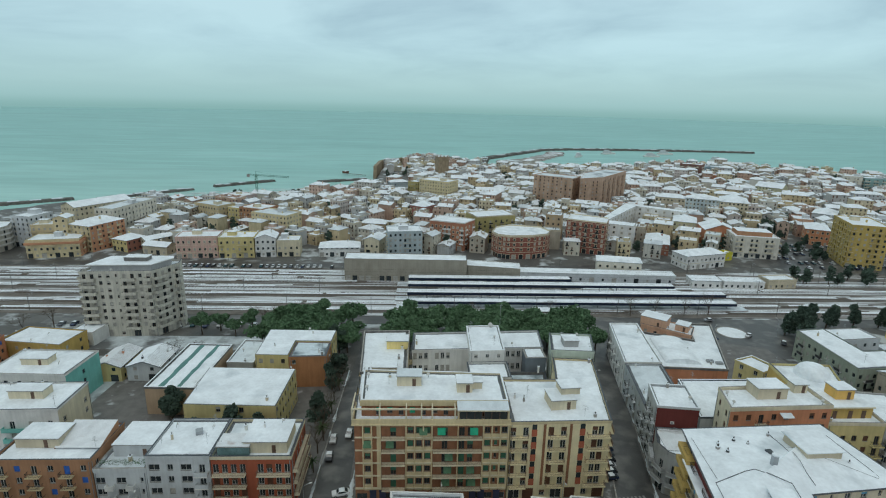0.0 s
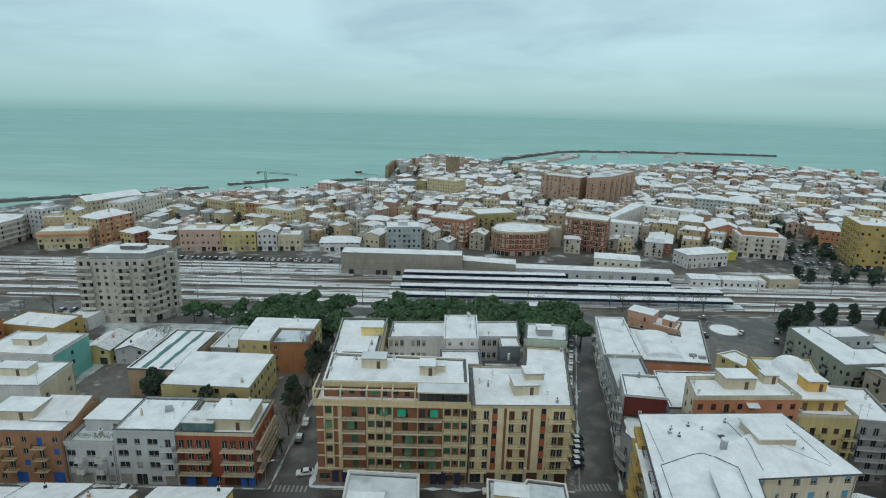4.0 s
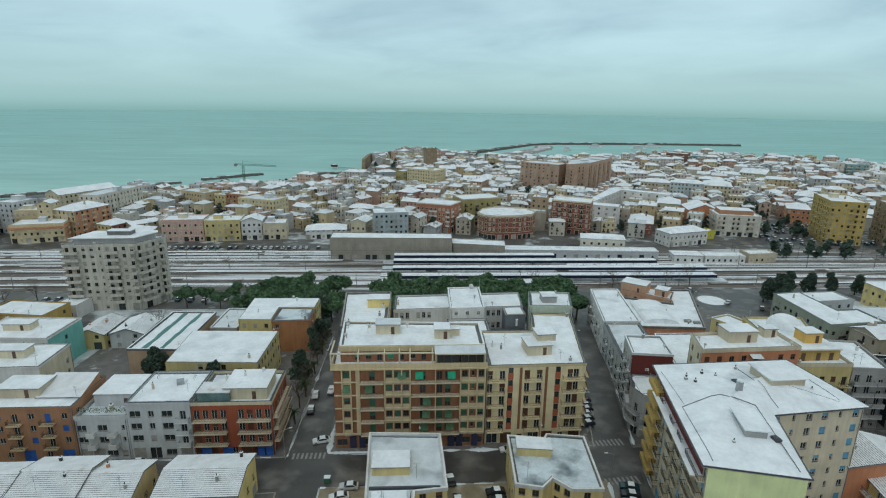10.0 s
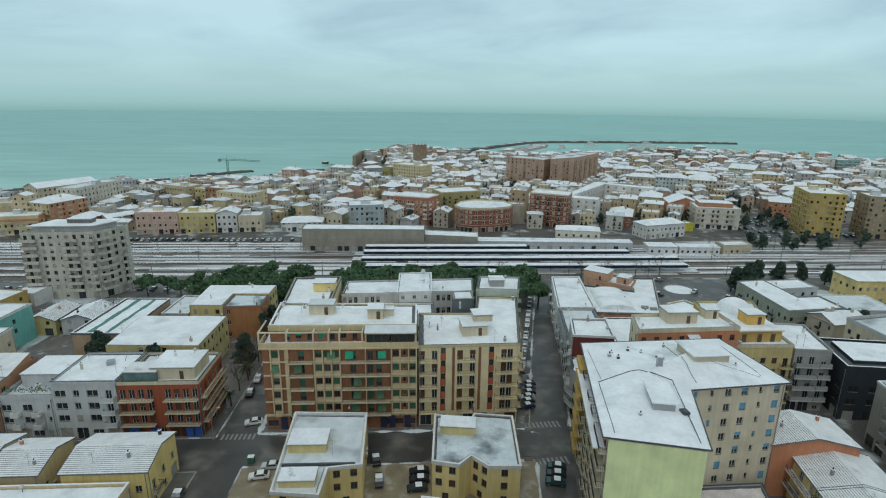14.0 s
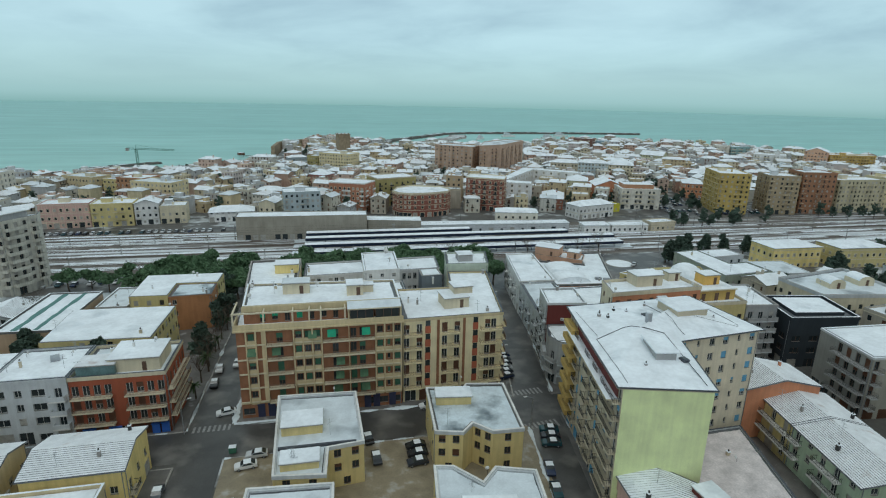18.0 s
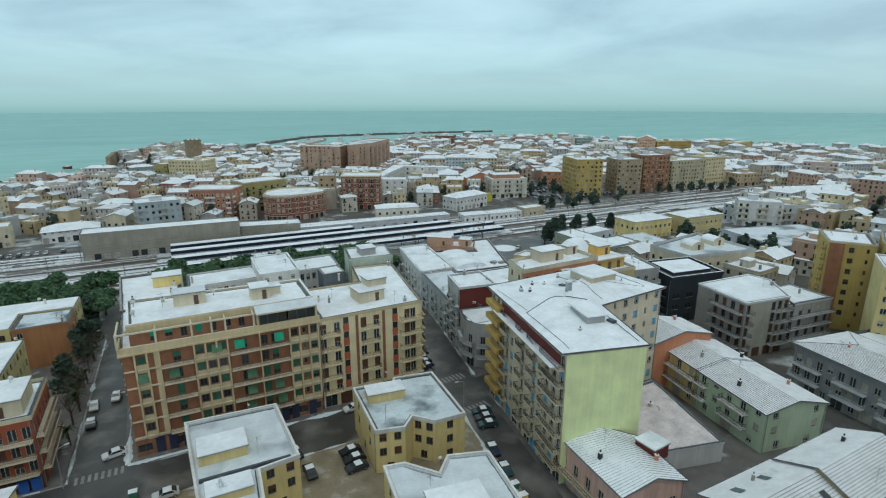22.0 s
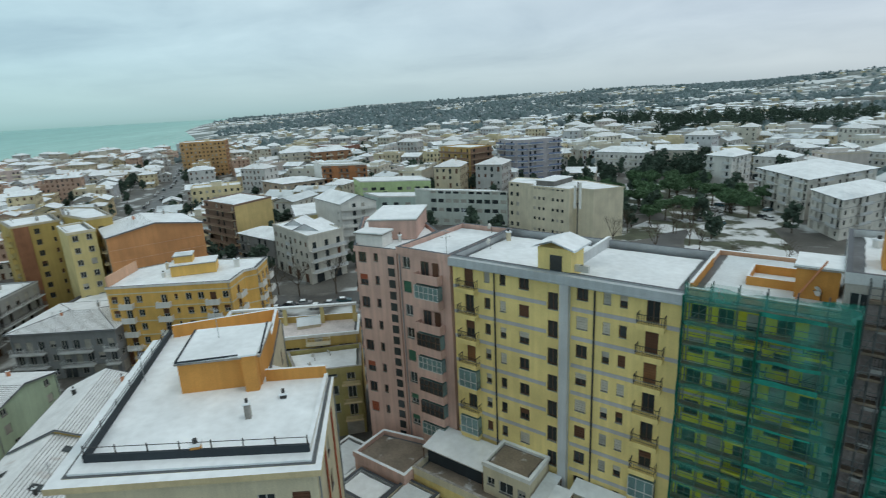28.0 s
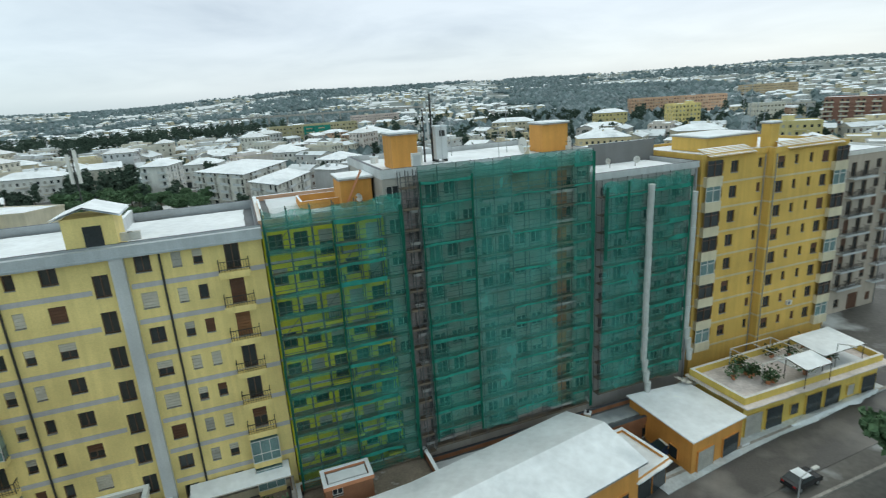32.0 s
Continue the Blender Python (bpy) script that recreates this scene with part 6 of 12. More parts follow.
m.box((0, 0, 3.15), (11.8, 7.4, 0.14), 0)
part("snow_cap", m, [SNOW, CREAM_LT], ua)
stair_head(yr, 105.8, 118.6, 21.4, 4.6, 4.0, 2.5, BIGYEL, 0.02)
dh = building("town_house", "ochre terrace house with a white dome on its snowy roof", [(101.0, 122.2), (113.6, 121.8), (121.4, 141.4), (103.6, 142.2)], -1.0, 17.4, OCHRE, {1: ("wdwdwd", "wwGww"), 0: ("", "")}, 3.05, 3.8, 4, 0.8, OCHRE_LT, seed=70, group=GRP)
dm = Mesh()
for j in range(5):
    for i in range(16):
        a0, a1 = 2 * math.pi * i / 16, 2 * math.pi * (i + 1) / 16
        e0, e1 = math.pi / 2 * j / 5, math.pi / 2 * (j + 1) / 5
        q = [(math.cos(e) * math.cos(a) * 4.6, math.cos(e) * math.sin(a) * 4.6, math.sin(e) * 3.6) for e, a in ((e0, a0), (e0, a1), (e1, a1), (e1, a0))]
        dm.face(q if j < 4 else q[:3])
part("dome", dm, [SNOW], dh, (112.2 - dh.location.x, 136.2 - dh.location.y, 18.5))
building("town_house", "small yellow house beside the workshop hall under snow", [(103.2, 157.6), (107.4, 149.2), (114.0, 152.4), (110.4, 160.4)], -1.6, 11.0, OCHRE_LT, {0: ("ww", "w"), 1: ("ww", "ww"), 3: ("w", "w")}, 3.1, 3.6, 3, 0.5, seed=74, group=GRP)
building("town_house", "grey house with balconies beside the dark modern block", [(114.2, 112.4), (123.0, 111.4), (127.0, 127.4), (116.6, 129.0)], -0.4, 16.2, GREYM, {0: ("LLd", "GGw"), 1: ("wdwdw", "wwww")}, 3.05, 3.6, 4, 0.5, seed=80, group=GRP, slab=GREYW, rail=GREYM, rail_style="solid")
gr_ = building("station_apartment_house", "long grey-green apartment house with balconies and snow", [(144.6, 156.7), (166.0, 159.0), (165.4, 171.0), (156.9, 170.4), (156.4, 189.6), (145.2, 188.0)], -2.6, 8.4, plaster("grey_green_plaster", (0.36, 0.40, 0.32)),
               {0: ("wdwwwdww", "wwwwwww"), 5: ("wdwwdwwdww", "wwwwwwwww"), 1: ("ww", "")}, 3.1, 3.4, 2, 0.3, seed=81, slab=GREYM)
building("station_apartment_house", "low white wing with vents behind the grey-green house", [(157.2, 180.0), (173.4, 182.0), (172.4, 191.4), (156.9, 190.2)], -2.6, 7.8, GREYW, {0: ("wwww", "wwww"), 1: ("ww", "")}, 3.1, 3.4, 2, 0.3, seed=68)
# ---- dark modern block and grey blocks ----
dk = building("modern_block", "charcoal modern block with a snowy roof", [(124.4, 107.8), (143.4, 105.2), (147.4, 120.8), (128.4, 124.0)], -0.6, 13.6, DARKB, {0: ("VVVV", "GGGG"), 3: ("VVV", "GGG"), 1: ("VVV", "GGG")}, 3.4, 3.8, 2, 0.8, DARKB, frame_mat=FRAMEB, seed=82, roof_mat=ROOFING, litter=0)
m = Mesh()
m.prism(inset([(x - dk.location.x, y - dk.location.y) for x, y in [(124.4, 107.8), (143.4, 105.2), (147.4, 120.8), (128.4, 124.0)]], 2.6), 14.1, 15.3, 0, 1)
part("raised_roof", m, [DARKB, SNOW], dk)
fc_ = building("flat_roofed_house", "cream flat-roofed house with vaulted roof huts and snow", [(148.8, 121.6), (177.0, 117.6), (179.0, 143.6), (148.4, 138.0)], -1.0, 13.4, CREAM_LT, {0: ("wwdwwwdw", "GwGwGwG"), 3: ("wdwdw", "wGw")}, 3.05, 3.6, 3, 0.9, GREYW, seed=184, roof_mat=SNOW_THIN, slab=GREYW)
for x, y in ((160.0, 130.0), (172.0, 131.0)):
    m = Mesh()
    m.box((0, 0, 0), (5.0, 6.0, 1.6), 0)
    for i in range(8):
        a, b = math.pi * i / 8, math.pi * (i + 1) / 8
        m.face([(2.5 * math.cos(a), -3, 1.6 + 1.5 * math.sin(a)), (2.5 * math.cos(a), 3, 1.6 + 1.5 * math.sin(a)), (2.5 * math.cos(b), 3, 1.6 + 1.5 * math.sin(b)), (2.5 * math.cos(b), -3, 1.6 + 1.5 * math.sin(b))], 1)
    for sg in (-1, 1):
        m.face([(2.5 * math.cos(math.pi * i / 8), 3 * sg, 1.6 + 1.5 * math.sin(math.pi * i / 8)) for i in (range(9) if sg < 0 else range(8, -1, -1))], 0)
    m.box((0.2, -3.02, 0.0), (0.9, 0.08, 2.0), 2)
    part("vaulted_hut", m, [CREAM_LT, SNOW, FRAMEB], fc_, (x - fc_.location.x, y - fc_.location.y, 14.5), -0.14)
building("grey_apartment_house", "grey apartment house with wrap-round balconies and a snowy roof", [(123.0, 97.8), (120.6, 82.2), (135.2, 80.4), (143.4, 91.0), (142.6, 97.0)], 0.3, 15.6, plaster("dark_slate_plaster", (0.32, 0.32, 0.295)), {0: ("bbLLLL", "GGwGG"), 1: ("L   LLL", "GGGG"), 2: ("LLL", "ww")}, 3.0, 3.4, 4, 0.35, GREYW, roof_mat=SNOW, slab=GREYM, rail=CONC_DK, rail_style="bars", frame_mat=FRAMEB, shut=BROWNSH, bal_d=1.5, seed=83, mix="gghs", face_mats={1: plaster("beige_grey_panel", (0.40, 0.385, 0.33))})
building("grey_apartment_house", "grey apartment wing with pale balconies and a snowy roof", [(135.6, 80.6), (152.0, 79.0), (153.0, 91.0), (143.8, 91.2)], 0.3, 13.0, GREYM, {0: ("LLLLL", "GGGG")}, 3.0, 3.4, 3, 0.3, GREYW, slab=GREYW, rail=CONC_DK, frame_mat=FRAMEB, bal_d=1.3, seed=183)
building("grey_apartment_house", "slate grey apartment house with pale balconies and snow-dusted tiles", rect(117.8, 67.8, -98, 21.0, 16.5), 1.4, 12.0, plaster("slate_plaster", (0.27, 0.28, 0.29)), {0: ("dLLwLLLwd", "wGwGwGw"), 1: ("wdwdw", "GwGw"), 3: ("wdw", "ww")}, 3.0, 3.2, 2, 0.0, roof="hip", roof_mat=SNOW_TILE, ridge_h=1.5, eave=0.7, slab=GREYW, rail=GREYW, frame_mat=FRAMEW, seed=84)
building("grey_apartment_house", "dark grey apartment wing with snow-dusted roof", rect(135.5, 67.5, -98, 20.0, 13), 1.4, 10.0, CONC_DK, {1: ("wdw", "ww")}, 3.0, 3.2, 2, 0.5, seed=85)
# ---- big yellow block ----
yb = [(118.2, 48.4), (114.8, 23.6), (121.6, 22.0), (122.8, 19.6), (131.2, 18.4), (134.4, 40.0), (131.0, 46.6)]
y_ = building("yellow_apartment_block", "yellow apartment block with white balconies and a snowy roof", yb, 2.3, 19.4, BIGYEL, {0: ("wdwbdswwdw", "GGwGGwGG"), 3: ("dwd", "GwG"), 1: ("d", "G"), 4: ("wdwdw", "")}, 3.05, 3.7, 4, 0.3, WHITEP, slab=WHITEP, rail=WHITEP, rail_style="solid", frame_mat=FRAMEW, shut=BROWNSH, seed=86, band=CREAM_LT, mix="ggghs", roof_mat=SNOW)
stair_head(y_, 124.5, 32.5, 19.6, 5.0, 9.0, 2.2, BIGYEL, 0.12, door=False)
stair_head(y_, 124.8, 34.5, 21.9, 3.4, 3.6, 1.6, BIGYEL, 0.12, door=False)
chimney(y_, 125.5, 24, 19.6, 1.7, 0.5, WHITEP)
b = Mesh()
b.box((0, 0, 0), (12, 0.3, 2.2), 0)
part("gable_wall", b, [PEACH], y_, (124.4 - y_.location.x, 47.3 - y_.location.y, 17.2), -0.14)
# ---- tall mustard and terracotta blocks ----
m1 = building("tower_block", "tall mustard apartment tower with snowy roof", [(159.6, 86.4), (166.0, 77.4), (179.0, 86.0), (172.4, 96.2)], 0.6, 26.0, MUSTARD, {0: ("bws", "ws"), 1: ("ddw", "ww"), 3: ("wbwd", "ww")}, 3.05, 3.6, 7, 0.4, BEIGE, frame_mat=FRAMEB, shut=BROWNSH, slab=MUSTARD, rail_style="solid", rail=MUSTARD, seed=87)
b = Mesh()
b.box((0, 0, 0), (3.4, 0.2, 25.0), 0)
part("brown_strip", b, [BRICK], m1, (160.6 - m1.location.x, 84.5 - m1.location.y, 0.2), math.atan2(-9.0, 6.4))
building("tower_block", "mustard apartment tower with stacked brown balconies", [(166.5, 76.6), (156.6, 66.6), (160.0, 61.5), (176.0, 72.0), (181, 84)], 0.8, 27.2, MUSTARD, {0: ("LLL", "GG"), 1: ("d", "w"), 2: ("LLLL", "")}, 3.05, 3.6, 7, 0.4, BEIGE, frame_mat=FRAMEB, shut=BROWNSH, slab=plaster("tan_plaster", (0.45, 0.30, 0.12)), rail=plaster("tan_plaster", (0.45, 0.30, 0.12)), rail_style="solid", seed=88, roof_mat=SNOW)
pO = [(144.4, 57.6), (155.4, 37.8), (172.0, 47.6), (161.6, 66.2)]
m3 = building("tower_block", "tall block with a blank terracotta gable and snowy roof", pO, 1.8, 24.4, BIGOR, {3: ("dwsd", "www"), 1: ("LLL", "ww")}, 3.05, 3.6, 6, 0.0, roof="gable", ridge_h=2.0, ridge="short", roof_mat=SNOW, face_mats={3: CREAM, 1: GREYM}, seed=89, slab=CREAM)
building("tower_block", "yellow stair wing beside the terracotta block", [(146.4, 60.4), (158, 67.8), (154.4, 72.6), (143.4, 65.4)], 1.4, 26.2, OCHRE_LT, {3: ("ww", "ww"), 0: ("wsw", "")}, 3.05, 3.6, 7, 0.5, CREAM_LT, seed=90)
b = Mesh()
for z in (7.0, 10.2, 13.2, 16.2, 19.2):
    b.box((0, -0.03, z), (22.0, 0.05, 0.10), 0)
part("floor_line", b, [PEACH], m3, ((144.4 + 155.4) / 2 - m3.location.x, (57.6 + 37.8) / 2 - m3.location.y, 0), math.atan2(-19.8, 11.0))

# ---- gabled houses behind the lime green house ----
building("terrace_house", "pale green and yellow terrace house with a long snowed tile roof", rect(93.2, 82.6, -101, 11.3, 14.0), 1.2, 9.9, OCHRE_LT, {0: ("LLL", "wGw"), 1: ("", "")}, 3.0, 3.2, 2, roof="gable", ridge_h=1.7, seed=91, group="terrace houses", slab=WHITEP, ridge="short")
building("terrace_house", "mint green terrace house with a long snowed tile roof", rect(91.0, 71.4, -101, 17.0, 14.0), 1.4, 9.9, MINT, {0: ("LwLLw", "wGw"), 1: ("wbw", "ww")}, 3.0, 3.2, 2, roof="gable", ridge_h=1.7, seed=92, ridge="long", group="terrace houses", slab=WHITEP)
building("terrace_house", "salmon gable house under snow", rect(89.6, 90.4, -96, 9.6, 16), 0.8, 12.4, SALMON, {0: ("w", "w")}, 3.0, 3.4, 2, roof="gable", ridge_h=1.8, ridge="short", seed=93, group="terrace houses")
building("flat_shed", "low roof terrace of reddish tiles under thin snow, with vents", [(66.0, 71.5), (64.4, 60.0), (79.6, 56.4), (86.0, 78.4), (71.2, 78.0)], 1.4, 5.6, GREYW, {1: ("bb", "bbb")}, 3.0, 3.4, 0, 0.25, roof_mat=SNOWPINK, seed=94)
pk = building("terrace_house", "pink apartment house with rows of balconies and a snowed tile roof", [(51.2, 66.6), (50.0, 51.0), (61.0, 49.6), (62.6, 60.6)], 1.6, 9.4, PINK, {0: ("LLLLL", "GGwG"), 1: ("wdw", "www"), 2: ("wdw", "ww")}, 2.9, 3.0, 1, roof="gable", roof_mat=SNOW, ribs="up", ridge_h=1.9, seed=95, group="terrace houses", slab=BEIGE, ridge="long")
stair_head(pk, 62.0, 57.0, 8.6, 3.6, 3.6, 2.4, DKRED, 0.1, door=False)
og2 = building("terrace_house", "orange gable house with a snowed tile roof and skylights", [(60.2, 46.4), (60.0, 34.2), (76.5, 34.4), (76.6, 46.6)], 2.2, 9.4, ORANGE, {1: ("wdwdwd", "wwGww"), 3: ("wdwdw", "wwwww"), 0: ("", "b")}, 3.0, 3.4, 1, roof="gable", ridge_h=2.6, seed=96, group="terrace houses", slab=ORANGE)
building("terrace_house", "ochre gable house with a long snowed tile roof", [(76.8, 46.0), (76.8, 34.0), (94.6, 34.6), (94.0, 46.4)], 2.2, 10.0, OCHRE, {1: ("wdwdwd", "wwGww"), 3: ("wdwdw", "wwwww"), 2: ("wdw", "www")}, 3.0, 3.4, 1, roof="gable", ridge_h=2.6, seed=97, group="terrace houses", slab=OCHRE)
for x, y, sgn in ((63.0, 37.4, 1), (66.4, 37.4, 1), (64.2, 43.6, -1), (70.0, 43.6, -1), (74, 37.2, 1)):
    sk = Mesh()
    sk.face([(-0.6, -0.8, 0), (0.6, -0.8, 0), (0.6, 0.8, 0.68 * sgn), (-0.6, 0.8, 0.68 * sgn)] if sgn > 0 else [(-0.6, -0.8, 0.68), (0.6, -0.8, 0.68), (0.6, 0.8, 0), (-0.6, 0.8, 0)], 0)
    dist = abs(40.4 - y)
    part("skylight", sk, [GLASS], og2, (x - og2.location.x, y - og2.location.y, 9.45 - 2.2 + 2.6 * (1 - dist / 6.45) - 0.25))
building("terrace_house", "small pale blue house with a wet flat roof", [(54.0, 40.0), (53.0, 31.0), (59.6, 30.0), (59.8, 40.6)], 2.4, 7.2, plaster("pale_blue_plaster", (0.40, 0.55, 0.68)), {0: ("wd", "wG"), 1: ("w", "w")}, 2.8, 3.0, 1, 0.7, WHITEP, roof_mat=SNOW_THIN, seed=98)

# ---- flat-roofed house with the orange stair head ----
pFh = [(38.8, 18.2), (36.4, 1.4), (48.4, 0.6), (49.0, 6.0), (63.6, 6.6), (62.6, 18.8)]
fh_ = building("apartment_house", "cream apartment house with a broad snowy roof terrace and dark edging", pFh, 3.2, 30.0, CREAM_LT, {0: ("dLLLbdw", "wwGww"), 1: ("bwb", "bb"), 5: ("wdwdwd", "www"), 3: ("ww", "ww")}, 3.1, 3.7, 7, 0.0, shut=BROWNSH, frame_mat=FRAMEW, slab=WHITEP, rail=METAL, seed=101, mix="gghs")
o = fh_.location


def beam(name, top, a, b, z0, h, w, mats, over=0.0):
    """A low wall between two points of the plan."""
    L = math.hypot(b[0] - a[0], b[1] - a[1])
    m = Mesh()
    m.box((0, 0, 0), (L + over, w, h), 0, 0, 1 if len(mats) > 1 else 0)
    return part(name, m, mats, top, ((a[0] + b[0]) / 2 - top.location.x, (a[1] + b[1]) / 2 - top.location.y, z0 - top.location.z), math.atan2(b[1] - a[1], b[0] - a[0]))


e = Mesh()
e.prism([(x - o.x, y - o.y) for x, y in ((38.0, 19.0), (35.7, 1.0), (48.4, 0.4), (48.4, 1.2), (61.6, 18.2), (61.6, 19.6))], 26.3, 26.78, 0, 1, True)
part("eaves_slab", e, [CREAM, SNOW], fh_)
for a, b in (((40.2, 17.2), (37.7, 1.9)), ((40.2, 17.2), (62.2, 17.9))):
    beam("kerb_wall", fh_, a, b, 30.0, 0.75, 0.22, [DARKB], 0.2)
beam("kerb_wall", fh_, (37.7, 1.9), (48.2, 1.0), 30.0, 0.55, 0.3, [WHITEP, SNOW])
beam("orange_parapet", fh_, (61.4, 17.4), (63.2, 6.9), 30.0, 1.5, 0.3, [ORANGE, SNOW])
beam("orange_parapet", fh_, (48.9, 6.2), (48.3, 1.0), 30.0, 1.25, 0.3, [ORANGE, SNOW])
beam("orange_parapet", fh_, (55.8, 6.6), (63.2, 6.9), 30.0, 1.5, 0.3, [ORANGE, SNOW])
stair_head(fh_, 51.7, 9.7, 30.1, 6.7, 6.6, 2.75, ORANGE, -0.02, door=False, label="orange stair head with a snowy top")
for a, b in (((48.2, 13.1), (48.3, 6.3)), ((48.3, 6.3), (55.2, 6.6)), ((48.2, 13.1), (55.1, 13.2))):
    beam("roof_edge", fh_, a, b, 33.12, 0.1, 0.16, [DARKB], 0.1)
b = Mesh()
b.box((0, 0, 0), (1.0, 1.1, 3.4), 0)
b.box((0, 0, 3.4), (1.5, 1.5, 0.15), 1)
part("chimney", b, [ORANGE, SNOW], fh_, (47.8 - o.x, 7.1 - o.y, 26.9))
for k in range(8):
    f = k / 7
    post = Mesh()
    post.tube((0, 0, 0), (0, 0, 1.25), 0.05, 5)
    part("rail_post", post, [METAL], fh_, (40.2 + (37.7 - 40.2) * f - o.x, 17.2 + (1.9 - 17.2) * f - o.y, 27.0))
    part("rail_post", post, [METAL], fh_, (40.2 + 22 * f - o.x, 17.2 + 0.7 * f - o.y, 27.0))
rl = Mesh()
rl.tube((40.2 - o.x, 17.2 - o.y, 28.1), (37.7 - o.x, 1.9 - o.y, 28.1), 0.03, 5)
rl.tube((40.2 - o.x, 17.2 - o.y, 28.1), (62.2 - o.x, 17.9 - o.y, 28.1), 0.03, 5)
part("rail", rl, [METAL], fh_)
chimney(fh_, 39.2, 9.6, 30.2, 0.8, 0.3, ORANGE)
chimney(fh_, 45.6, 4.4, 30.2, 0.3, 0.25, METAL)
antenna(fh_, 52.5, 10.5, 33.3, 2.8, 4)
# rain pipes down the blank flank, a vent and a small pot on the roof
for f in (0.3, 0.72):
    pipe = Mesh()
    pipe.tube((0, 0, 0), (0, 0, 25.6), 0.09, 6)
    part("rain_pipe", pipe, [REDBR], fh_, (36.4 + 12 * f - o.x, 1.4 - 0.8 * f - 0.12 - o.y, 0.8))

# ---- olive terraces behind ----
building("olive_apartment_house", "olive apartment house with glazed loggias and snowy terraces", [(87.2, 10.0), (79.4, 8.0), (79.2, -1.6), (87.2, -1.8)], 3.4, 14.4, OLIVE, {1: ("LVL", "wwG"), 0: ("ww", "ww")}, 3.0, 3.4, 3, 0.8, OLIVE, seed=103, slab=CREAM, rail=OLIVE, roof_mat=SNOW)
ut = building("olive_apartment_house", "ochre apartment house with a snowy roof terrace and long pergola", [(88.6, 20.0), (87.5, -1.6), (94.8, -2.0), (97.2, 19.6)], 3.0, 16.9, OCHRE, {0: ("LVVLV", ""), 3: ("ww", "ww")}, 3.2, 3.4, 4, 0.35, WHITEP, seed=104, roof_mat=SNOWPINK, slab=CREAM_LT, rail=CREAM_LT, litter=0)
beam("pergola_beam", ut, (94.9, 19.4), (92.6, -1.6), 20.0, 0.35, 0.7, [WHITEP, SNOW])
beam("pergola_beam", ut, (94.9, 19.4), (88.8, 19.6), 20.0, 0.35, 0.5, [WHITEP, SNOW])
beam("terrace_wall", ut, (95.6, 19.2), (93.4, -1.6), 16.9, 1.3, 0.25, [OCHRE, SNOW])
for f in (0.02, 0.42, 0.72, 0.98):
    pp = Mesh()
    pp.box((0, 0, 0), (0.6, 0.6, 3.1), 0)
    part("pergola_post", pp, [OCHRE_LT], ut, (94.9 - 2.3 * f - ut.location.x, 19.4 - 21.0 * f - ut.location.y, 13.9))
cvt = Mesh()
cvt.face([(-2.0, -1.2, 0.0), (2.0, -1.2, 0.0), (2.0, 1.2, 0.7), (-2.0, 1.2, 0.7)], 0)
cvt.box((0, 0, -0.6), (3.8, 2.2, 0.6), 1)
part("terrace_awning", cvt, [SNOW_THIN, BEIGE], ut, (92.4 - ut.location.x, 6.6 - ut.location.y, 14.6), -1.5)


# ---- pink, yellow and scaffolded block ----
O_ = Vector((62.4, -13.3))
D_ = Vector((-0.7254, -0.6883))
N_ = Vector((-0.6883, 0.7254))
ANG = math.atan2(D_.y, D_.x)


def fp(s, d):
    """A point s metres along the facade line and d metres in front of it."""
    p = O_ + D_ * s + N_ * d
    return (p.x, p.y)


BZ = 4.6
py = building("yellow_tower_wing", "yellow apartment wing with pale bands, small balconies and a snowy roof", [fp(0, 0), fp(25.0, 0), fp(25.0, -14), fp(0, -14)], BZ, 35.2, YELLOW, {2: ("wdwsswdw", "")}, 3.12, 4.6, 8, 0.9, ZINC, frame_mat=FRAMEB, shut=BROWNSH, seed=111, category="apartment block", roof_mat=SNOW)
o = py.location


def on_face(top, s, z, off=0.0):
    p = fp(s, off)
    return (p[0] - top.location.x, p[1] - top.location.y, z - top.location.z)


wallm = py.children[0]
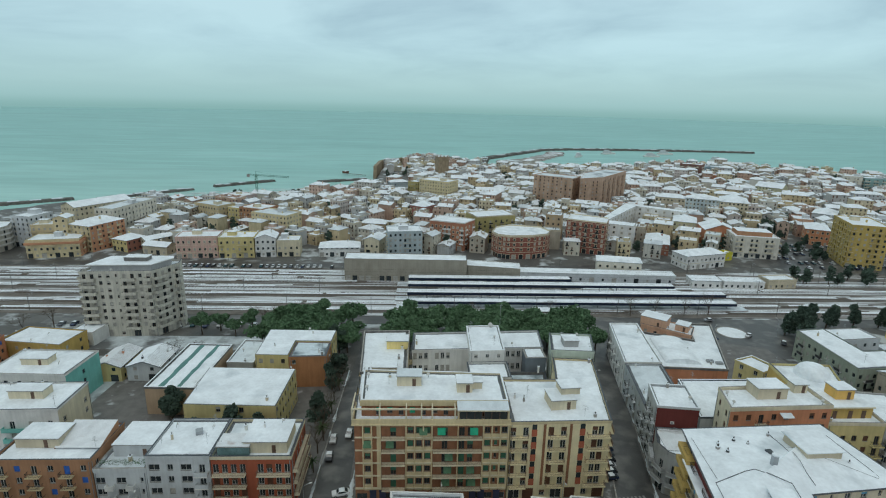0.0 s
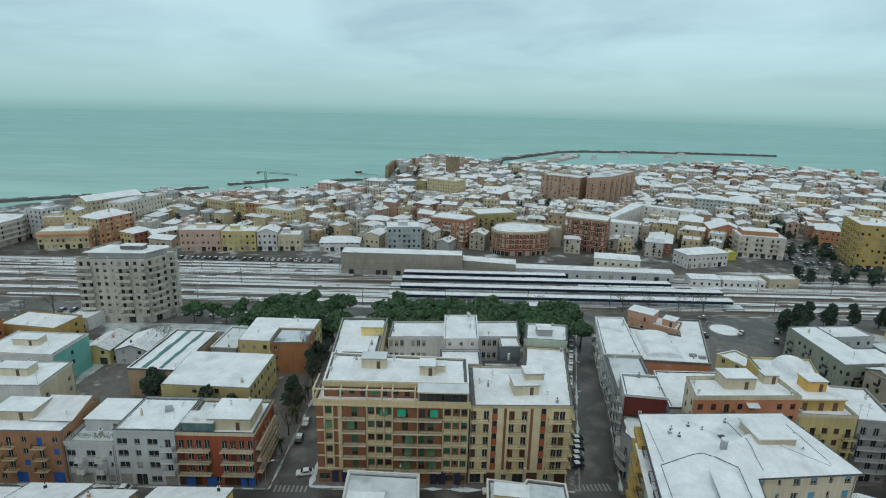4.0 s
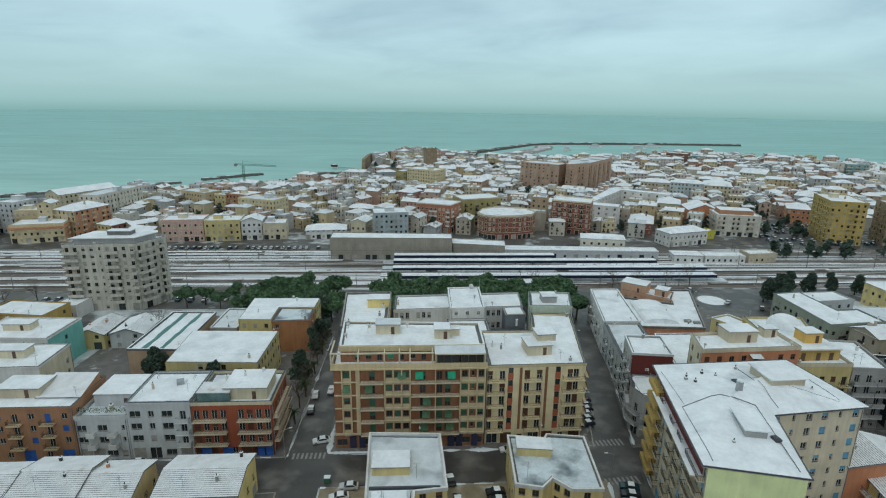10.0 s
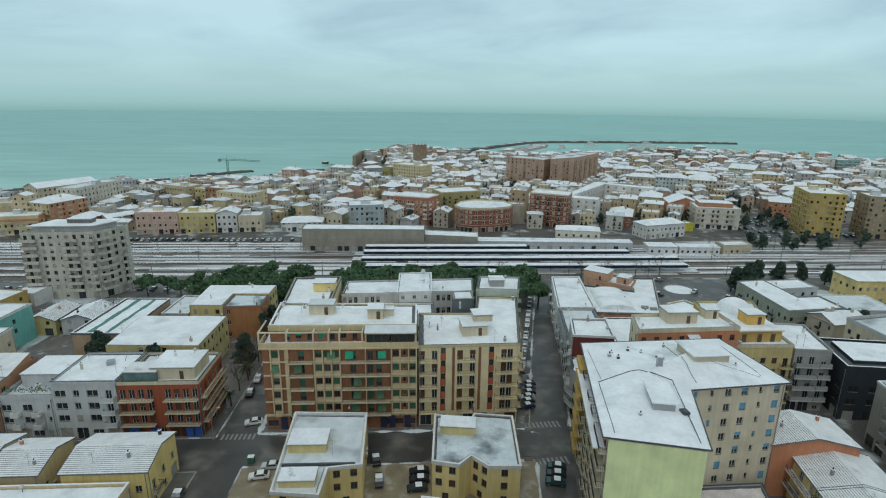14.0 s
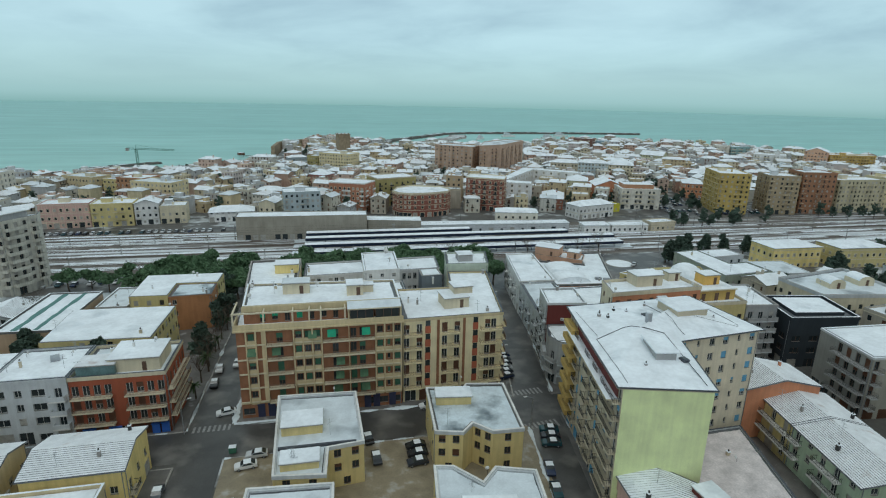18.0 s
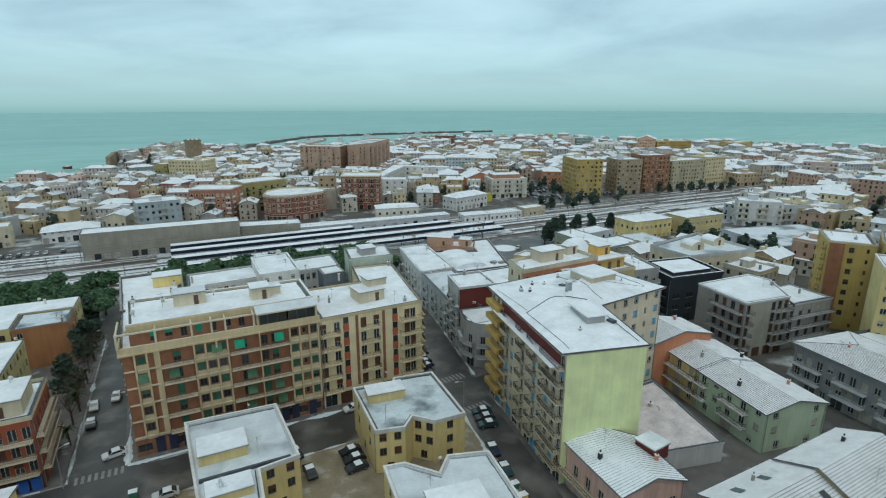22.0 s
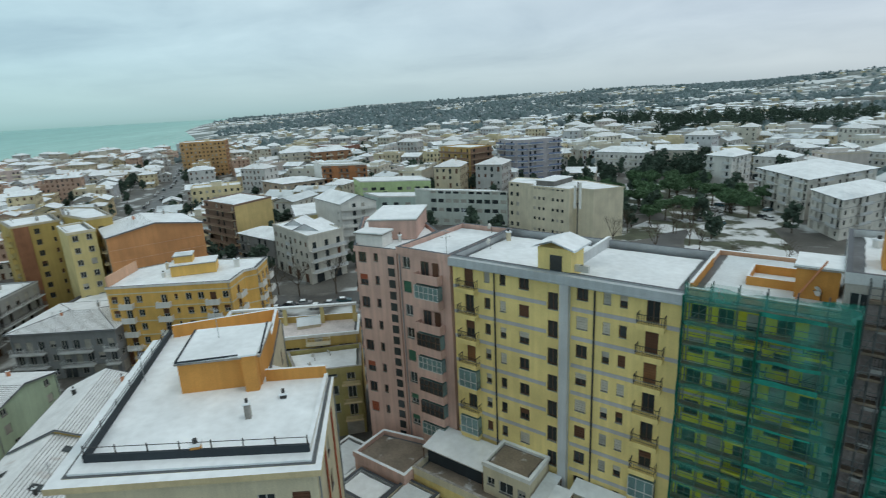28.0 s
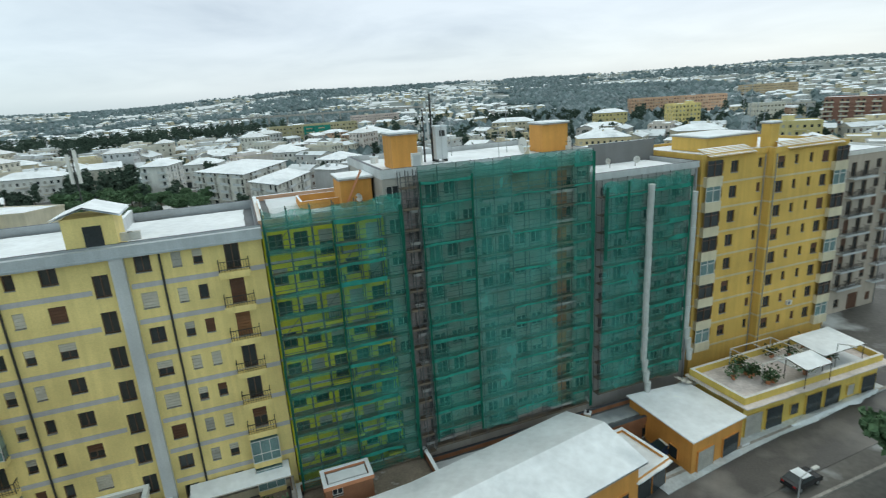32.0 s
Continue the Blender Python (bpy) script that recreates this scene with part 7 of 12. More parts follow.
# the facade is rebuilt with its own rhythm of windows
for ch in list(py.children):
    if ch.name.startswith("wall"):
        bpy.data.objects.remove(ch)
body = Mesh()
A0 = on_face(py, 0, BZ)
A1 = on_face(py, 25, BZ)
holes, FL = [], [10.7 + 3.12 * k for k in range(8)]
cols = ((2.2, "b"), (4.6, "s"), (6.6, "s"), (9.2, "w"), (12.55, "t"), (15.7, "w"), (18.2, "s"), (19.8, "s"), (22.5, "b"))
rng = random.Random(7)
for k, z in enumerate(FL):
    for s, c in cols:
        w, h, sill = {"b": (1.2, 2.2, 0.1), "s": (0.75, 1.25, 1.0), "w": (1.2, 1.35, 0.95), "t": (1.15, 1.85, -0.65)}[c]
        z0 = z + sill - BZ
        holes.append((s - w / 2, s + w / 2, z0, z0 + h))
        style = rng.choice("gghss") if c != "t" else "g"
        part("window", window_mesh(w, h, style, FRAMEB if c != "t" else FRAMEB, rng.choice((BROWNSH, GREYSH, PALESHUT, PALESHUT)) if c != "b" else rng.choice((WOODSH, BROWNSH, GREYSH))), None, py, on_face(py, s, z + sill, -0.2), ANG)
        if c == "b":
            sm, rm = balcony_meshes(2.5, 0.95, "box", YELLOW, METAL)
            bo = part("balcony", sm, None, py, on_face(py, s, z), ANG)
            part("railing", rm, None, bo)
            if k in ((1, 3) if s < 5 else (0, 1)):
                v = Mesh()
                v.box((0, -0.52, 0.1), (2.4, 0.85, 2.3), 0)
                part("glazed_veranda", v, [GLASS_TEAL], bo)
                v = Mesh()
                relief(v, [-1.25, -1.18, -0.45, -0.39, 0.39, 0.45, 1.18, 1.25], [0.1, 0.18, 0.95, 1.02, 2.33, 2.4], lambda i, j: 1.0 if i % 2 == 0 or j % 2 == 0 else 0.96, lambda i, j: 0 if i % 2 == 0 or j % 2 == 0 else 1)
                part("veranda_frame", v, [FRAMEW, GLASS_TEAL], bo)
body.wall(A0[:2], A1[:2], -2.5, 35.2 - BZ, holes, 0)
corners = [on_face(py, s, BZ, d)[:2] for s, d in ((0, 0), (25, 0), (25, -14), (0, -14))]
for k in (1, 2, 3):
    body.wall(corners[k], corners[(k + 1) % 4], -2.5, 35.2 - BZ, (), 0)
body.face([(*c, 35.2 - BZ) for c in corners], 1)
part("wall", body, [YELLOW, ROOFING], py)
bd = Mesh()
bd.box((0, -0.015, 0), (11.8, 0.03, 0.42), 0)
bd_me = bd.done("band", [LILAC])
bd = Mesh()
bd.box((0, -0.015, 0), (10.4, 0.03, 0.42), 0)
bd2_me = bd.done("band", [LILAC])
for z in FL[1:]:
    part("band", bd_me, None, py, on_face(py, 5.9, z - 0.36), ANG)
    part("band", bd2_me, None, py, on_face(py, 19.8, z - 0.36), ANG)
pl = Mesh()
pl.box((0, -0.35, 0), (0.95, 0.6, 26.6), 0)
part("stair_pilaster", pl, [GREYW], py, on_face(py, 14.0, 9.0), ANG)
pipe = Mesh()
pipe.tube((0, -0.12, 0), (0, -0.12, 26.0), 0.09, 6)
pipe_me = pipe.done("rain_pipe", [METAL])
for s in (5.6, 17.0):
    part("rain_pipe", pipe_me, None, py, on_face(py, s, 9.0), ANG)
FASCIA = plaster("blue_grey_fascia", (0.50, 0.54, 0.57))
cn = Mesh()
cn.box((0, -0.3, 0), (25.2, 0.9, 0.95), 0)
cn.box((0, -0.78, 0.12), (25.2, 0.06, 0.1), 0)
part("gutter_fascia", cn, [FASCIA], py, on_face(py, 12.5, 35.0), ANG)
lt = Mesh()
lt.box((0, 0, 0), (3.6, 3.2, 3.0), 0)
lt.box((0.2, -1.62, 0.3), (1.3, 0.06, 2.0), 1)
th = part("lift_house", lt, [YELLOW, GLASS], py, on_face(py, 12.6, 35.4, -1.7), ANG)
rf = Mesh()
for sx in (-1, 1):
    rf.face([(0, -2.2, 3.9), (sx * 2.4, -2.2, 3.1), (sx * 2.4, 2.2, 3.1), (0, 2.2, 3.9)][::sx])
    rf.face([(0, -2.2, 3.75), (sx * 2.4, -2.2, 2.95), (sx * 2.4, 2.2, 2.95), (0, 2.2, 3.75)][::-sx])
part("roof", rf, [SNOW], th)
dv = Mesh()
dv.box((0, 0, 0), (0.35, 12.0, 1.3), 0, 0, 1)
part("party_wall", dv, [GREYW, SNOW], py, on_face(py, 13.2, 35.2, -8.0), ANG)
aer = Mesh()
aer.tube((0, 0, 0), (0, 0, 7.6), 0.07, 6, 1)
for k, (dx, h) in enumerate(((-0.35, 2.8), (0.3, 3.2))):
    aer.cyl((dx, 0, 4.4), 0.17, h, 8, 0)
    for z in (5.0, 6.6):
        aer.tube((0, 0, z), (dx, 0, z), 0.04, 4, 1)
part("aerial_mast", aer, [FRAMEW, METAL], py, on_face(py, 9.4, 35.3, -13.4), ANG, "white telecom aerials on a thin mast")
ac = Mesh()
ac.box((0, 0, 0), (0.9, 0.4, 0.7), 0)
for s, z in ((14.8, 36), (15.4, 36)):
    part("air_conditioner", ac.done("air_conditioner", [FRAMEW]), None, py, on_face(py, s, z, -1.2), ANG)

# pink wing
pk_poly = [fp(-8.2, 0.2), fp(-0.3, 0.2), fp(-0.3, -14), fp(-8.2, -14)]
pk1 = building("pink_tower_wing", "pink apartment wing with glazed loggias and metal balconies", pk_poly, BZ, 35.4, PINK, {0: ("w  ", "ww")}, 3.12, 6.1, 8, 0.7, PINK, frame_mat=FRAMEW, shut=DKGREENSH, rail=METAL, slab=PINK, seed=112, category="apartment block")
gl = Mesh()
gl.box((0, -0.55, -0.2), (3.7, 1.1, 0.35), 0)
gl.box((0, -1.03, 0.15), (3.7, 0.12, 0.75), 0)
for x in (-1.79, 1.79):
    gl.box((x, -0.55, 0.15), (0.12, 0.96, 0.75), 0)
par_me = gl.done("loggia_parapet", [PINK])
gl = Mesh()
gl.box((0, -0.55, 0.92), (3.5, 0.9, 1.68), 0)
glass_me = gl.done("loggia_glass", [GLASS_TEAL])
gl = Mesh()
relief(gl, [-1.8, -1.72, -1.1, -1.04, -0.4, -0.34, 0.34, 0.4, 1.04, 1.1, 1.72, 1.8], [0.9, 0.98, 1.75, 1.8, 2.55, 2.62], lambda i, j: 1.09 if i % 2 == 0 or j % 2 == 0 else 1.02, lambda i, j: 0 if i % 2 == 0 or j % 2 == 0 else 1)
frame_me = gl.done("loggia_frame", [FRAMEW, GLASS_TEAL])
frame2_me = gl.done("loggia_frame", [FRAMEB, GLASS])
for k in range(8):
    lg = part("loggia_parapet", par_me, None, pk1, on_face(pk1, -3.2, 10.7 + 3.12 * k, 0.2), ANG)
    if k not in (5, 7):
        part("loggia_glass", glass_me, None, lg)
        part("loggia_frame", frame_me if k in (0, 3, 6) else frame2_me, None, lg)
    else:
        part("window", window_mesh(1.2, 2.2, "g", FRAMEB, BROWNSH), None, pk1, on_face(pk1, -3.9, 10.75 + 3.12 * k, 0.24), ANG)
        part("window", window_mesh(0.9, 2.2, "s", FRAMEB, BROWNSH), None, pk1, on_face(pk1, -2.3, 10.75 + 3.12 * k, 0.24), ANG)
pk2 = building("pink_tower_wing", "pink corner tower with slit windows and a snowy roof", [(72.6, -2.4), (68.6, -7.4), (76.6, -14.0), (92.0, -12.0), (90.5, -4.0)], BZ, 35.0, PINK, {0: ("ws ", "ws "), 4: ("wwdwww", "wwwww")}, 3.12, 6.1, 8, 0.6, PINK, frame_mat=FRAMEB, shut=REDBR, seed=113, category="apartment block")
stair_head(pk2, 80.0, -9.0, 35.2, 9.5, 6.5, 2.6, PINK, -0.3, door=False)
stair_head(pk2, 73.8, -5.0, 35.2, 2.6, 4.0, 1.6, WHITEP, -0.6, door=False)
sl = Mesh()
sl.box((0, -0.03, 0), (0.95, 0.06, 1.05), 0)
sl_me = sl.done("slit_window", [GLASS])
e0, e1 = Vector((72.6, -2.4)), Vector((68.6, -7.4))
for k in range(17):
    p = e0.lerp(e1, 0.86)
    part("slit_window", sl_me, None, pk2, (p.x - pk2.location.x, p.y - pk2.location.y, 4.0 + k * 1.56), math.atan2(e1.y - e0.y, e1.x - e0.x))

# scaffolded wings
s1 = building("scaffolded_wing", "yellow apartment wing under repair behind scaffolding", [fp(25.1, -0.4), fp(36.0, -0.4), fp(36.0, -14), fp(25.1, -14)], BZ, 35.9, plaster("acid_yellow_plaster", (0.74, 0.70, 0.03)), {0: ("wwdwL", "wwww")}, 3.12, 6.1, 8, 0.5, PEACH, frame_mat=FRAMEB, shut=GREYSH, band=LILAC, seed=114, category="apartment block", roof_mat=SNOW_THIN)
s2 = building("scaffolded_wing", "grey apartment wing under repair behind scaffolding", [fp(36.1, 0), fp(58.6, 0), fp(58.6, -15), fp(36.1, -15)], BZ, 38.9, plaster("bare_grey_render", (0.45, 0.42, 0.38)), {0: ("wLLwwLLwwLLw", "wwwwwwww"), 3: ("bwb", "")}, 3.12, 6.1, 9, 0.7, GREYW, frame_mat=FRAMEW, seed=115, category="apartment block", slab=GREYM, bal_d=0.75)
s3 = building("scaffolded_wing", "lower grey wing under repair behind scaffolding", [fp(58.7, -1.5), fp(74.9, -1.5), fp(74.9, -14), fp(58.7, -14)], BZ, 35.9, GREYM, {0: ("wwLLwwLw", "wwwwww")}, 3.12, 6.1, 8, 0.6, GREYW, frame_mat=FRAMEW, seed=116, category="apartment block", slab=GREYM, bal_d=0.75)
stair_head(s2, *fp(39.5, -5.0), 39.1, 2.6, 3.2, 3.2, ORANGE, ANG, door=False, label="orange rooftop water house")
stair_head(s2, *fp(57.0, -5.6), 39.1, 3.2, 2.8, 2.9, ORANGE, ANG, door=False, label="orange rooftop water house")
stair_head(s1, *fp(34.3, -5.0), 36.0, 3.0, 4.0, 2.6, ORANGE, ANG, door=False, label="orange roof hut with a leaning ladder")
par = Mesh()
par.box((0, 0, 0), (0.22, 9.0, 0.9), 0, 0, 1)
par_me = par.done("orange_parapet", [ORANGE, SNOW])
part("orange_parapet", par_me, None, s1, on_face(s1, 25.4, 35.9, -5.0), ANG)
par = Mesh()
par.box((0, 0, 0), (5.0, 0.22, 0.95), 0, 0, 1)
par_me = par.done("orange_parapet", [ORANGE, SNOW])
part("orange_parapet", par_me, None, s1, on_face(s1, 31.6, 35.9, -4.6), ANG)
part("orange_parapet", par_me, None, s1, on_face(s1, 31.6, 35.9, -8.6), ANG)
par = Mesh()
par.box((0, 0, 0), (0.22, 3.8, 0.95), 0, 0, 1)
part("orange_parapet", par, [ORANGE, SNOW], s1, on_face(s1, 29.2, 35.9, -6.6), ANG)
ldr = Mesh()
for y in (-0.22, 0.22):
    ldr.tube((-1.6, y, 0), (0.2, y, 3.4), 0.05, 5)
for k in range(10):
    f = (k + 0.7) / 10.5
    ldr.tube((-1.6 + 1.8 * f, -0.22, 3.4 * f), (-1.6 + 1.8 * f, 0.22, 3.4 * f), 0.035, 4)
part("roof_ladder", ldr, [SALMON], s1, on_face(s1, 34.6, 36.1, -2.6), ANG)
inf = Mesh()
inf.box((0, -0.05, 0), (8.6, 0.1, 1.7))
part("brown_infill", inf, [BOARDB], s2, on_face(s2, 49.2, 36.1, 0.0), ANG)
dk_ = Mesh()
dk_.box((0, 0, 0), (10.0, 0.3, 2.8), 0, 0, 1)
part("dark_parapet", dk_, [plaster("dark_grey_render", (0.20, 0.20, 0.20)), SNOW_THIN], s3, on_face(s3, 70.2, 35.9, -9.5), ANG)
for q, (s, d) in enumerate(((42, -9), (47, -10), (53, -8), (50, -4), (44, -5))):
    x, y = fp(s, d)
    antenna(s2, x, y, 39.1, 3.2 + q % 3, q + 50)
x, y = fp(53.2, -4.0)
dish(s2, x, y, 39.2, 0.9, 2.4)
x, y = fp(58.0, -2.4)
dish(s2, x, y, 39.2, 0.7, 2.0)
cab = Mesh()
cab.box((0, 0, 0.25), (1.25, 1.2, 3.3), 0)
cab.box((0, 0, 3.55), (1.4, 1.35, 0.14), 2)
cab.box((0.1, -0.62, 2.6), (0.6, 0.06, 0.6), 1)
cab.box((-0.5, 0.0, 0), (0.16, 1.3, 0.25), 1)
cab.box((0.5, 0.0, 0), (0.16, 1.3, 0.25), 1)
part("equipment_cabinet", cab, [GREYW, METAL, SNOW_THIN], s2, on_face(s2, 44.2, 39.1, -6.2), ANG, "pale grey telecom cabinet on a metal base")
for q, (s, h) in enumerate(((42.6, 5.4), (43.5, 6.9))):
    mst = Mesh()
    mst.tube((0, 0, 0), (0, 0, h), 0.11, 6, 1)
    for k in range(9):
        z, a = 2.2 + k * (h - 2.4) / 9, k * 2.1 + q
        mst.tube((0, 0, z), (0.5 * math.cos(a), 0.5 * math.sin(a), z + 0.1), 0.03, 4, 1)
        mst.box((0.55 * math.cos(a), 0.55 * math.sin(a), z - 0.2), (0.2, 0.12, 0.55 if k % 3 else 1.1), 0, a)
    part("radio_mast", mst, [GREYW, METAL], s2, on_face(s2, s, 39.1, -6.6), ANG)
box_ = Mesh()
box_.box((0, 0, 0.2), (0.9, 0.4, 1.6), 0)
box_.box((0, -0.21, 0.5), (0.7, 0.04, 1.1), 1)
for s, z, d in ((41.2, 39.1, -4.7), (39.9, 38.9, -1.2)):
    part("equipment_box", box_, [WHITEP, GREYW], s2, on_face(s2, s, z, d), ANG)


def scaffold(s0, s1_, z0, z1, off, label, nets=(), curtains=(), boards=()):
    t = thing("scaffolding", *fp((s0 + s1_) / 2, off), z0, label, "scaffolding", "scaffolding bays", ANG)
    L, n = s1_ - s0, max(2, round((s1_ - s0) / 1.9))
    std = Mesh()
    std.tube((0, 0, 0), (0, 0, z1 - z0 + 0.8), 0.05, 4)
    std_me = std.done("standard", [STEEL])
    for k in range(n + 1):
        for y in (0.0, 0.95):
            part("standard", std_me, None, t, (-L / 2 + L * k / n, y, 0))
    led = Mesh()
    led.tube((-L / 2, 0, 0), (L / 2, 0, 0), 0.035, 4)
    led_me = led.done("guard_rail", [STEEL])
    bo = Mesh()
    bo.box((0, 0.5, 0), (L, 0.9, 0.06))
    bo_me = bo.done("deck_board", [DECKB])
    bo = Mesh()
    bo.box((0, 0.0, 0.0), (L, 0.04, 0.22))
    toe_me = bo.done("toe_board", [DECKB])
    lv = int((z1 - z0) / 2.0)
    for k in range(lv + 1):
        dk = part("deck_board", bo_me, None, t, (0, 0, k * 2.0))
        part("toe_board", toe_me, None, dk)
        for dz in (0.65, 1.15):
            part("guard_rail", led_me, None, dk, (0, 0, dz))
    # boarded bays behind the tubes
    for xa, xb, mat in boards:
        bp = Mesh()
        bp.box((0, 0.97, 0.1), (xb - xa, 0.04, 1.5))
        bp_me = bp.done("board_panel", [mat])
        for k in range(lv):
            part("board_panel", bp_me, None, t, ((xa + xb) / 2 - (s0 + s1_) / 2, 0, k * 2.0))
    rngs = random.Random(int(s0))
    br = Mesh()
    br.tube((0, -0.03, 0), (L / n, -0.03, 2.0), 0.03, 4)
    br_me = br.done("brace", [STEEL])
    for k in range(lv):
        part("brace", br_me, None, t, (-L / 2 + L * rngs.randrange(n) / n, 0, k * 2.0))
    # netting in sagging sheets
    for x0, x1, mat, folds in nets:
        net = Mesh()
        xa, xb = x0 - (s0 + s1_) / 2, x1 - (s0 + s1_) / 2
        m_ = max(3, int((xb - xa) / 0.5))
        zt, zb = z1 - z0 + (0.9 if rngs.random() < 0.7 else 0.6), rngs.uniform(0.0, 1.5)
        grid = []
        for j in range(lv * 2 + 1):
            rowp = []
            for i in range(m_ + 1):
                x = xa + (xb - xa) * i / m_
                z = zb + (zt - zb) * j / (lv * 2)
                sag = math.sin(math.pi * ((x + L / 2) * n / L % 1.0))
                y = -0.09 - 0.07 * sag - 0.10 * noise.noise((x * 0.9 + s0, z * 0.45, 1.7))
                if j == 0:
                    z += 0.5 * noise.noise((x * 0.5, s0, 2.0))
                rowp.append((x, y, z))
            grid.append(rowp)
        for j in range(lv * 2):
            for i in range(m_):
                net.face([grid[j][i], grid[j][i + 1], grid[j + 1][i + 1], grid[j + 1][i]])
        nt = part("netting", net, [mat], t)
        for j in range(1, lv + 1) if folds else ():
            fold = Mesh()
            zz, hh = j * 2.0 + rngs.uniform(-0.1, 0.1), folds * rngs.uniform(0.5, 1.2)
            k_ = max(2, int((xb - xa) / 1.2))
            lo_ = [(xa + (xb - xa) * i / k_, -0.30, zz + rngs.uniform(-0.08, 0.08)) for i in range(k_ + 1)]
            hi_ = [(p[0], -0.27, p[2] + hh * rngs.uniform(0.6, 1.2)) for p in lo_]
            for i in range(k_):
                fold.face([lo_[i], lo_[i + 1], hi_[i + 1], hi_[i]])
            part("net_fold", fold, [NET if folds > 0.5 else NETBAND], nt)
    if nets:
        tb_ = Mesh()
        k_ = max(4, int(L / 1.0))
        top_z = [z1 - z0 + 0.5 + rngs.uniform(-0.25, 0.3) for _ in range(k_ + 1)]
        for i in range(k_):
            xa, xb = -L / 2 + L * i / k_, -L / 2 + L * (i + 1) / k_
            tb_.face([(xa, -0.14, z1 - z0 - 0.7), (xb, -0.14, z1 - z0 - 0.7), (xb, -0.10, top_z[i + 1]), (xa, -0.10, top_z[i])])
        part("net_top_band", tb_, [NET_PALE], t)
    # netting returned round the end of the bays
    for k in range(2 if nets and s0 > 38 else 0):
        ret = Mesh()
        for j in range(lv):
            ya, yb = -0.1 + k * 0.6, -0.1 + (k + 1) * 0.6
            za, zb = j * 2.0 + 0.5, j * 2.0 + 2.5
            wv = [0.08 * noise.noise((s0, j + q, k)) for q in range(3)]
            ret.face([(L / 2 + 0.06 + wv[0], ya, za), (L / 2 + 0.06 + wv[1], yb, za), (L / 2 + 0.06 + wv[2], yb, zb), (L / 2 + 0.06 + wv[1], ya, zb)])
        part("net_return", ret, [NET], t)
    for x, w, za, zb in curtains:
        c = Mesh()
        x -= (s0 + s1_) / 2
        k_ = 14
        for i in range(k_):
            z_a, z_b = za + (zb - za) * i / k_, za + (zb - za) * (i + 1) / k_
            for q in range(4):
                def cp(z, q):
                    ww = w * (0.75 + 0.5 * noise.noise((z * 0.3, x, 5.0)))
                    return (x - ww / 2 + ww * q / 4 + 0.15 * noise.noise((z * 0.25, x, 9.0)), -0.40 - (0.14 if q % 2 else 0.0), z - z0)
                c.face([cp(z_a, q), cp(z_a, q + 1), cp(z_b, q + 1), cp(z_b, q)])
        part("net_curtain", c, [NETCURTAIN], t)
    return t


scaffold(25.3, 37.3, 9.6, 36.7, 1.2, "scaffolding in thin green netting over the acid yellow wall", ((25.2, 31.0, NET_THIN, 0.55), (31.0, 35.4, NET_MID, 0.35), (35.4, 37.4, NET, 0.0)), ((25.3, 0.25, 10, 36.4), (31.0, 0.2, 12, 36.0), (37.2, 0.4, 9.8, 36.6)))
scaffold(37.5, 39.0, 9.8, 38.6, 1.2, "bare scaffolding with grey boards between the netted bays", (), (), ((37.55, 38.95, BOARDG),))
scaffold(39.2, 58.3, 10.0, 38.9, 1.0, "scaffolding wrapped in torn teal netting with paler panels", ((39.2, 44.4, NET, 0.3), (44.4, 48.8, NET_PALE, 0.0), (48.8, 53.8, NET_PALE, 0.2), (53.8, 55.8, NET_THIN, 0.0), (55.8, 58.3, NET, 0.3)), ((39.3, 0.2, 11, 38.4), (44.4, 0.25, 11, 38.6), (58.1, 0.55, 10, 39.4)), ((53.9, 55.7, BOARDB),))
scaffold(60.2, 72.3, 10.0, 35.1, 0.0, "scaffolding wrapped in dark green netting", ((60.4, 65.4, NET_PALE, 0.25), (65.4, 69.4, NET, 0.3), (69.4, 72.3, NET, 0.45)), ((60.6, 0.5, 27, 35.2), (63.4, 0.4, 29, 35.6), (72.2, 0.25, 12, 35.2)))


def rubble_chute(s, d, z0, n, label):
    chute = thing("rubble_chute", *fp(s, d), z0, label, "chute", "rubble chutes")
    ch = Mesh()
    ch.cyl((0, 0, 0), 0.33, 1.5, 10, 0, 0.40)
    ch_me = ch.done("chute_segment", [PALEPL])
    for k in range(n):
        part("chute_segment", ch_me, None, chute, (0.025 * math.sin(k) - (0.2 * (3 - k) if k < 3 else 0), 0.02 * math.cos(k * 1.7), k * 1.42))


rubble_chute(66.0, 0.9, 9.4, 18, "pale plastic rubble chute hanging down the scaffolding")
rubble_chute(72.8, 0.35, 12.0, 15, "pale plastic rubble chute beside the golden block")

tp = Mesh()
cells = [[(-1.6 + 0.4 * i, -0.9 + 0.3 * j, 1.2 - 0.12 * i + 0.35 * noise.noise((i * 0.7, j * 0.8, 2.2))) for i in range(9)] for j in range(7)]
for j in range(6):
    for i in range(8):
        tp.face([cells[j][i], cells[j][i + 1], cells[j + 1][i + 1], cells[j + 1][i]])
tp.box((0, 0, 0), (2.6, 1.4, 0.5), 0, 0.2)
single("tarpaulin", tp, [FRAMEW], (*fp(72.6, 1.6), 8.9), "crumpled white tarpaulin at the foot of the rubble chute", "tarpaulin", rz=ANG)

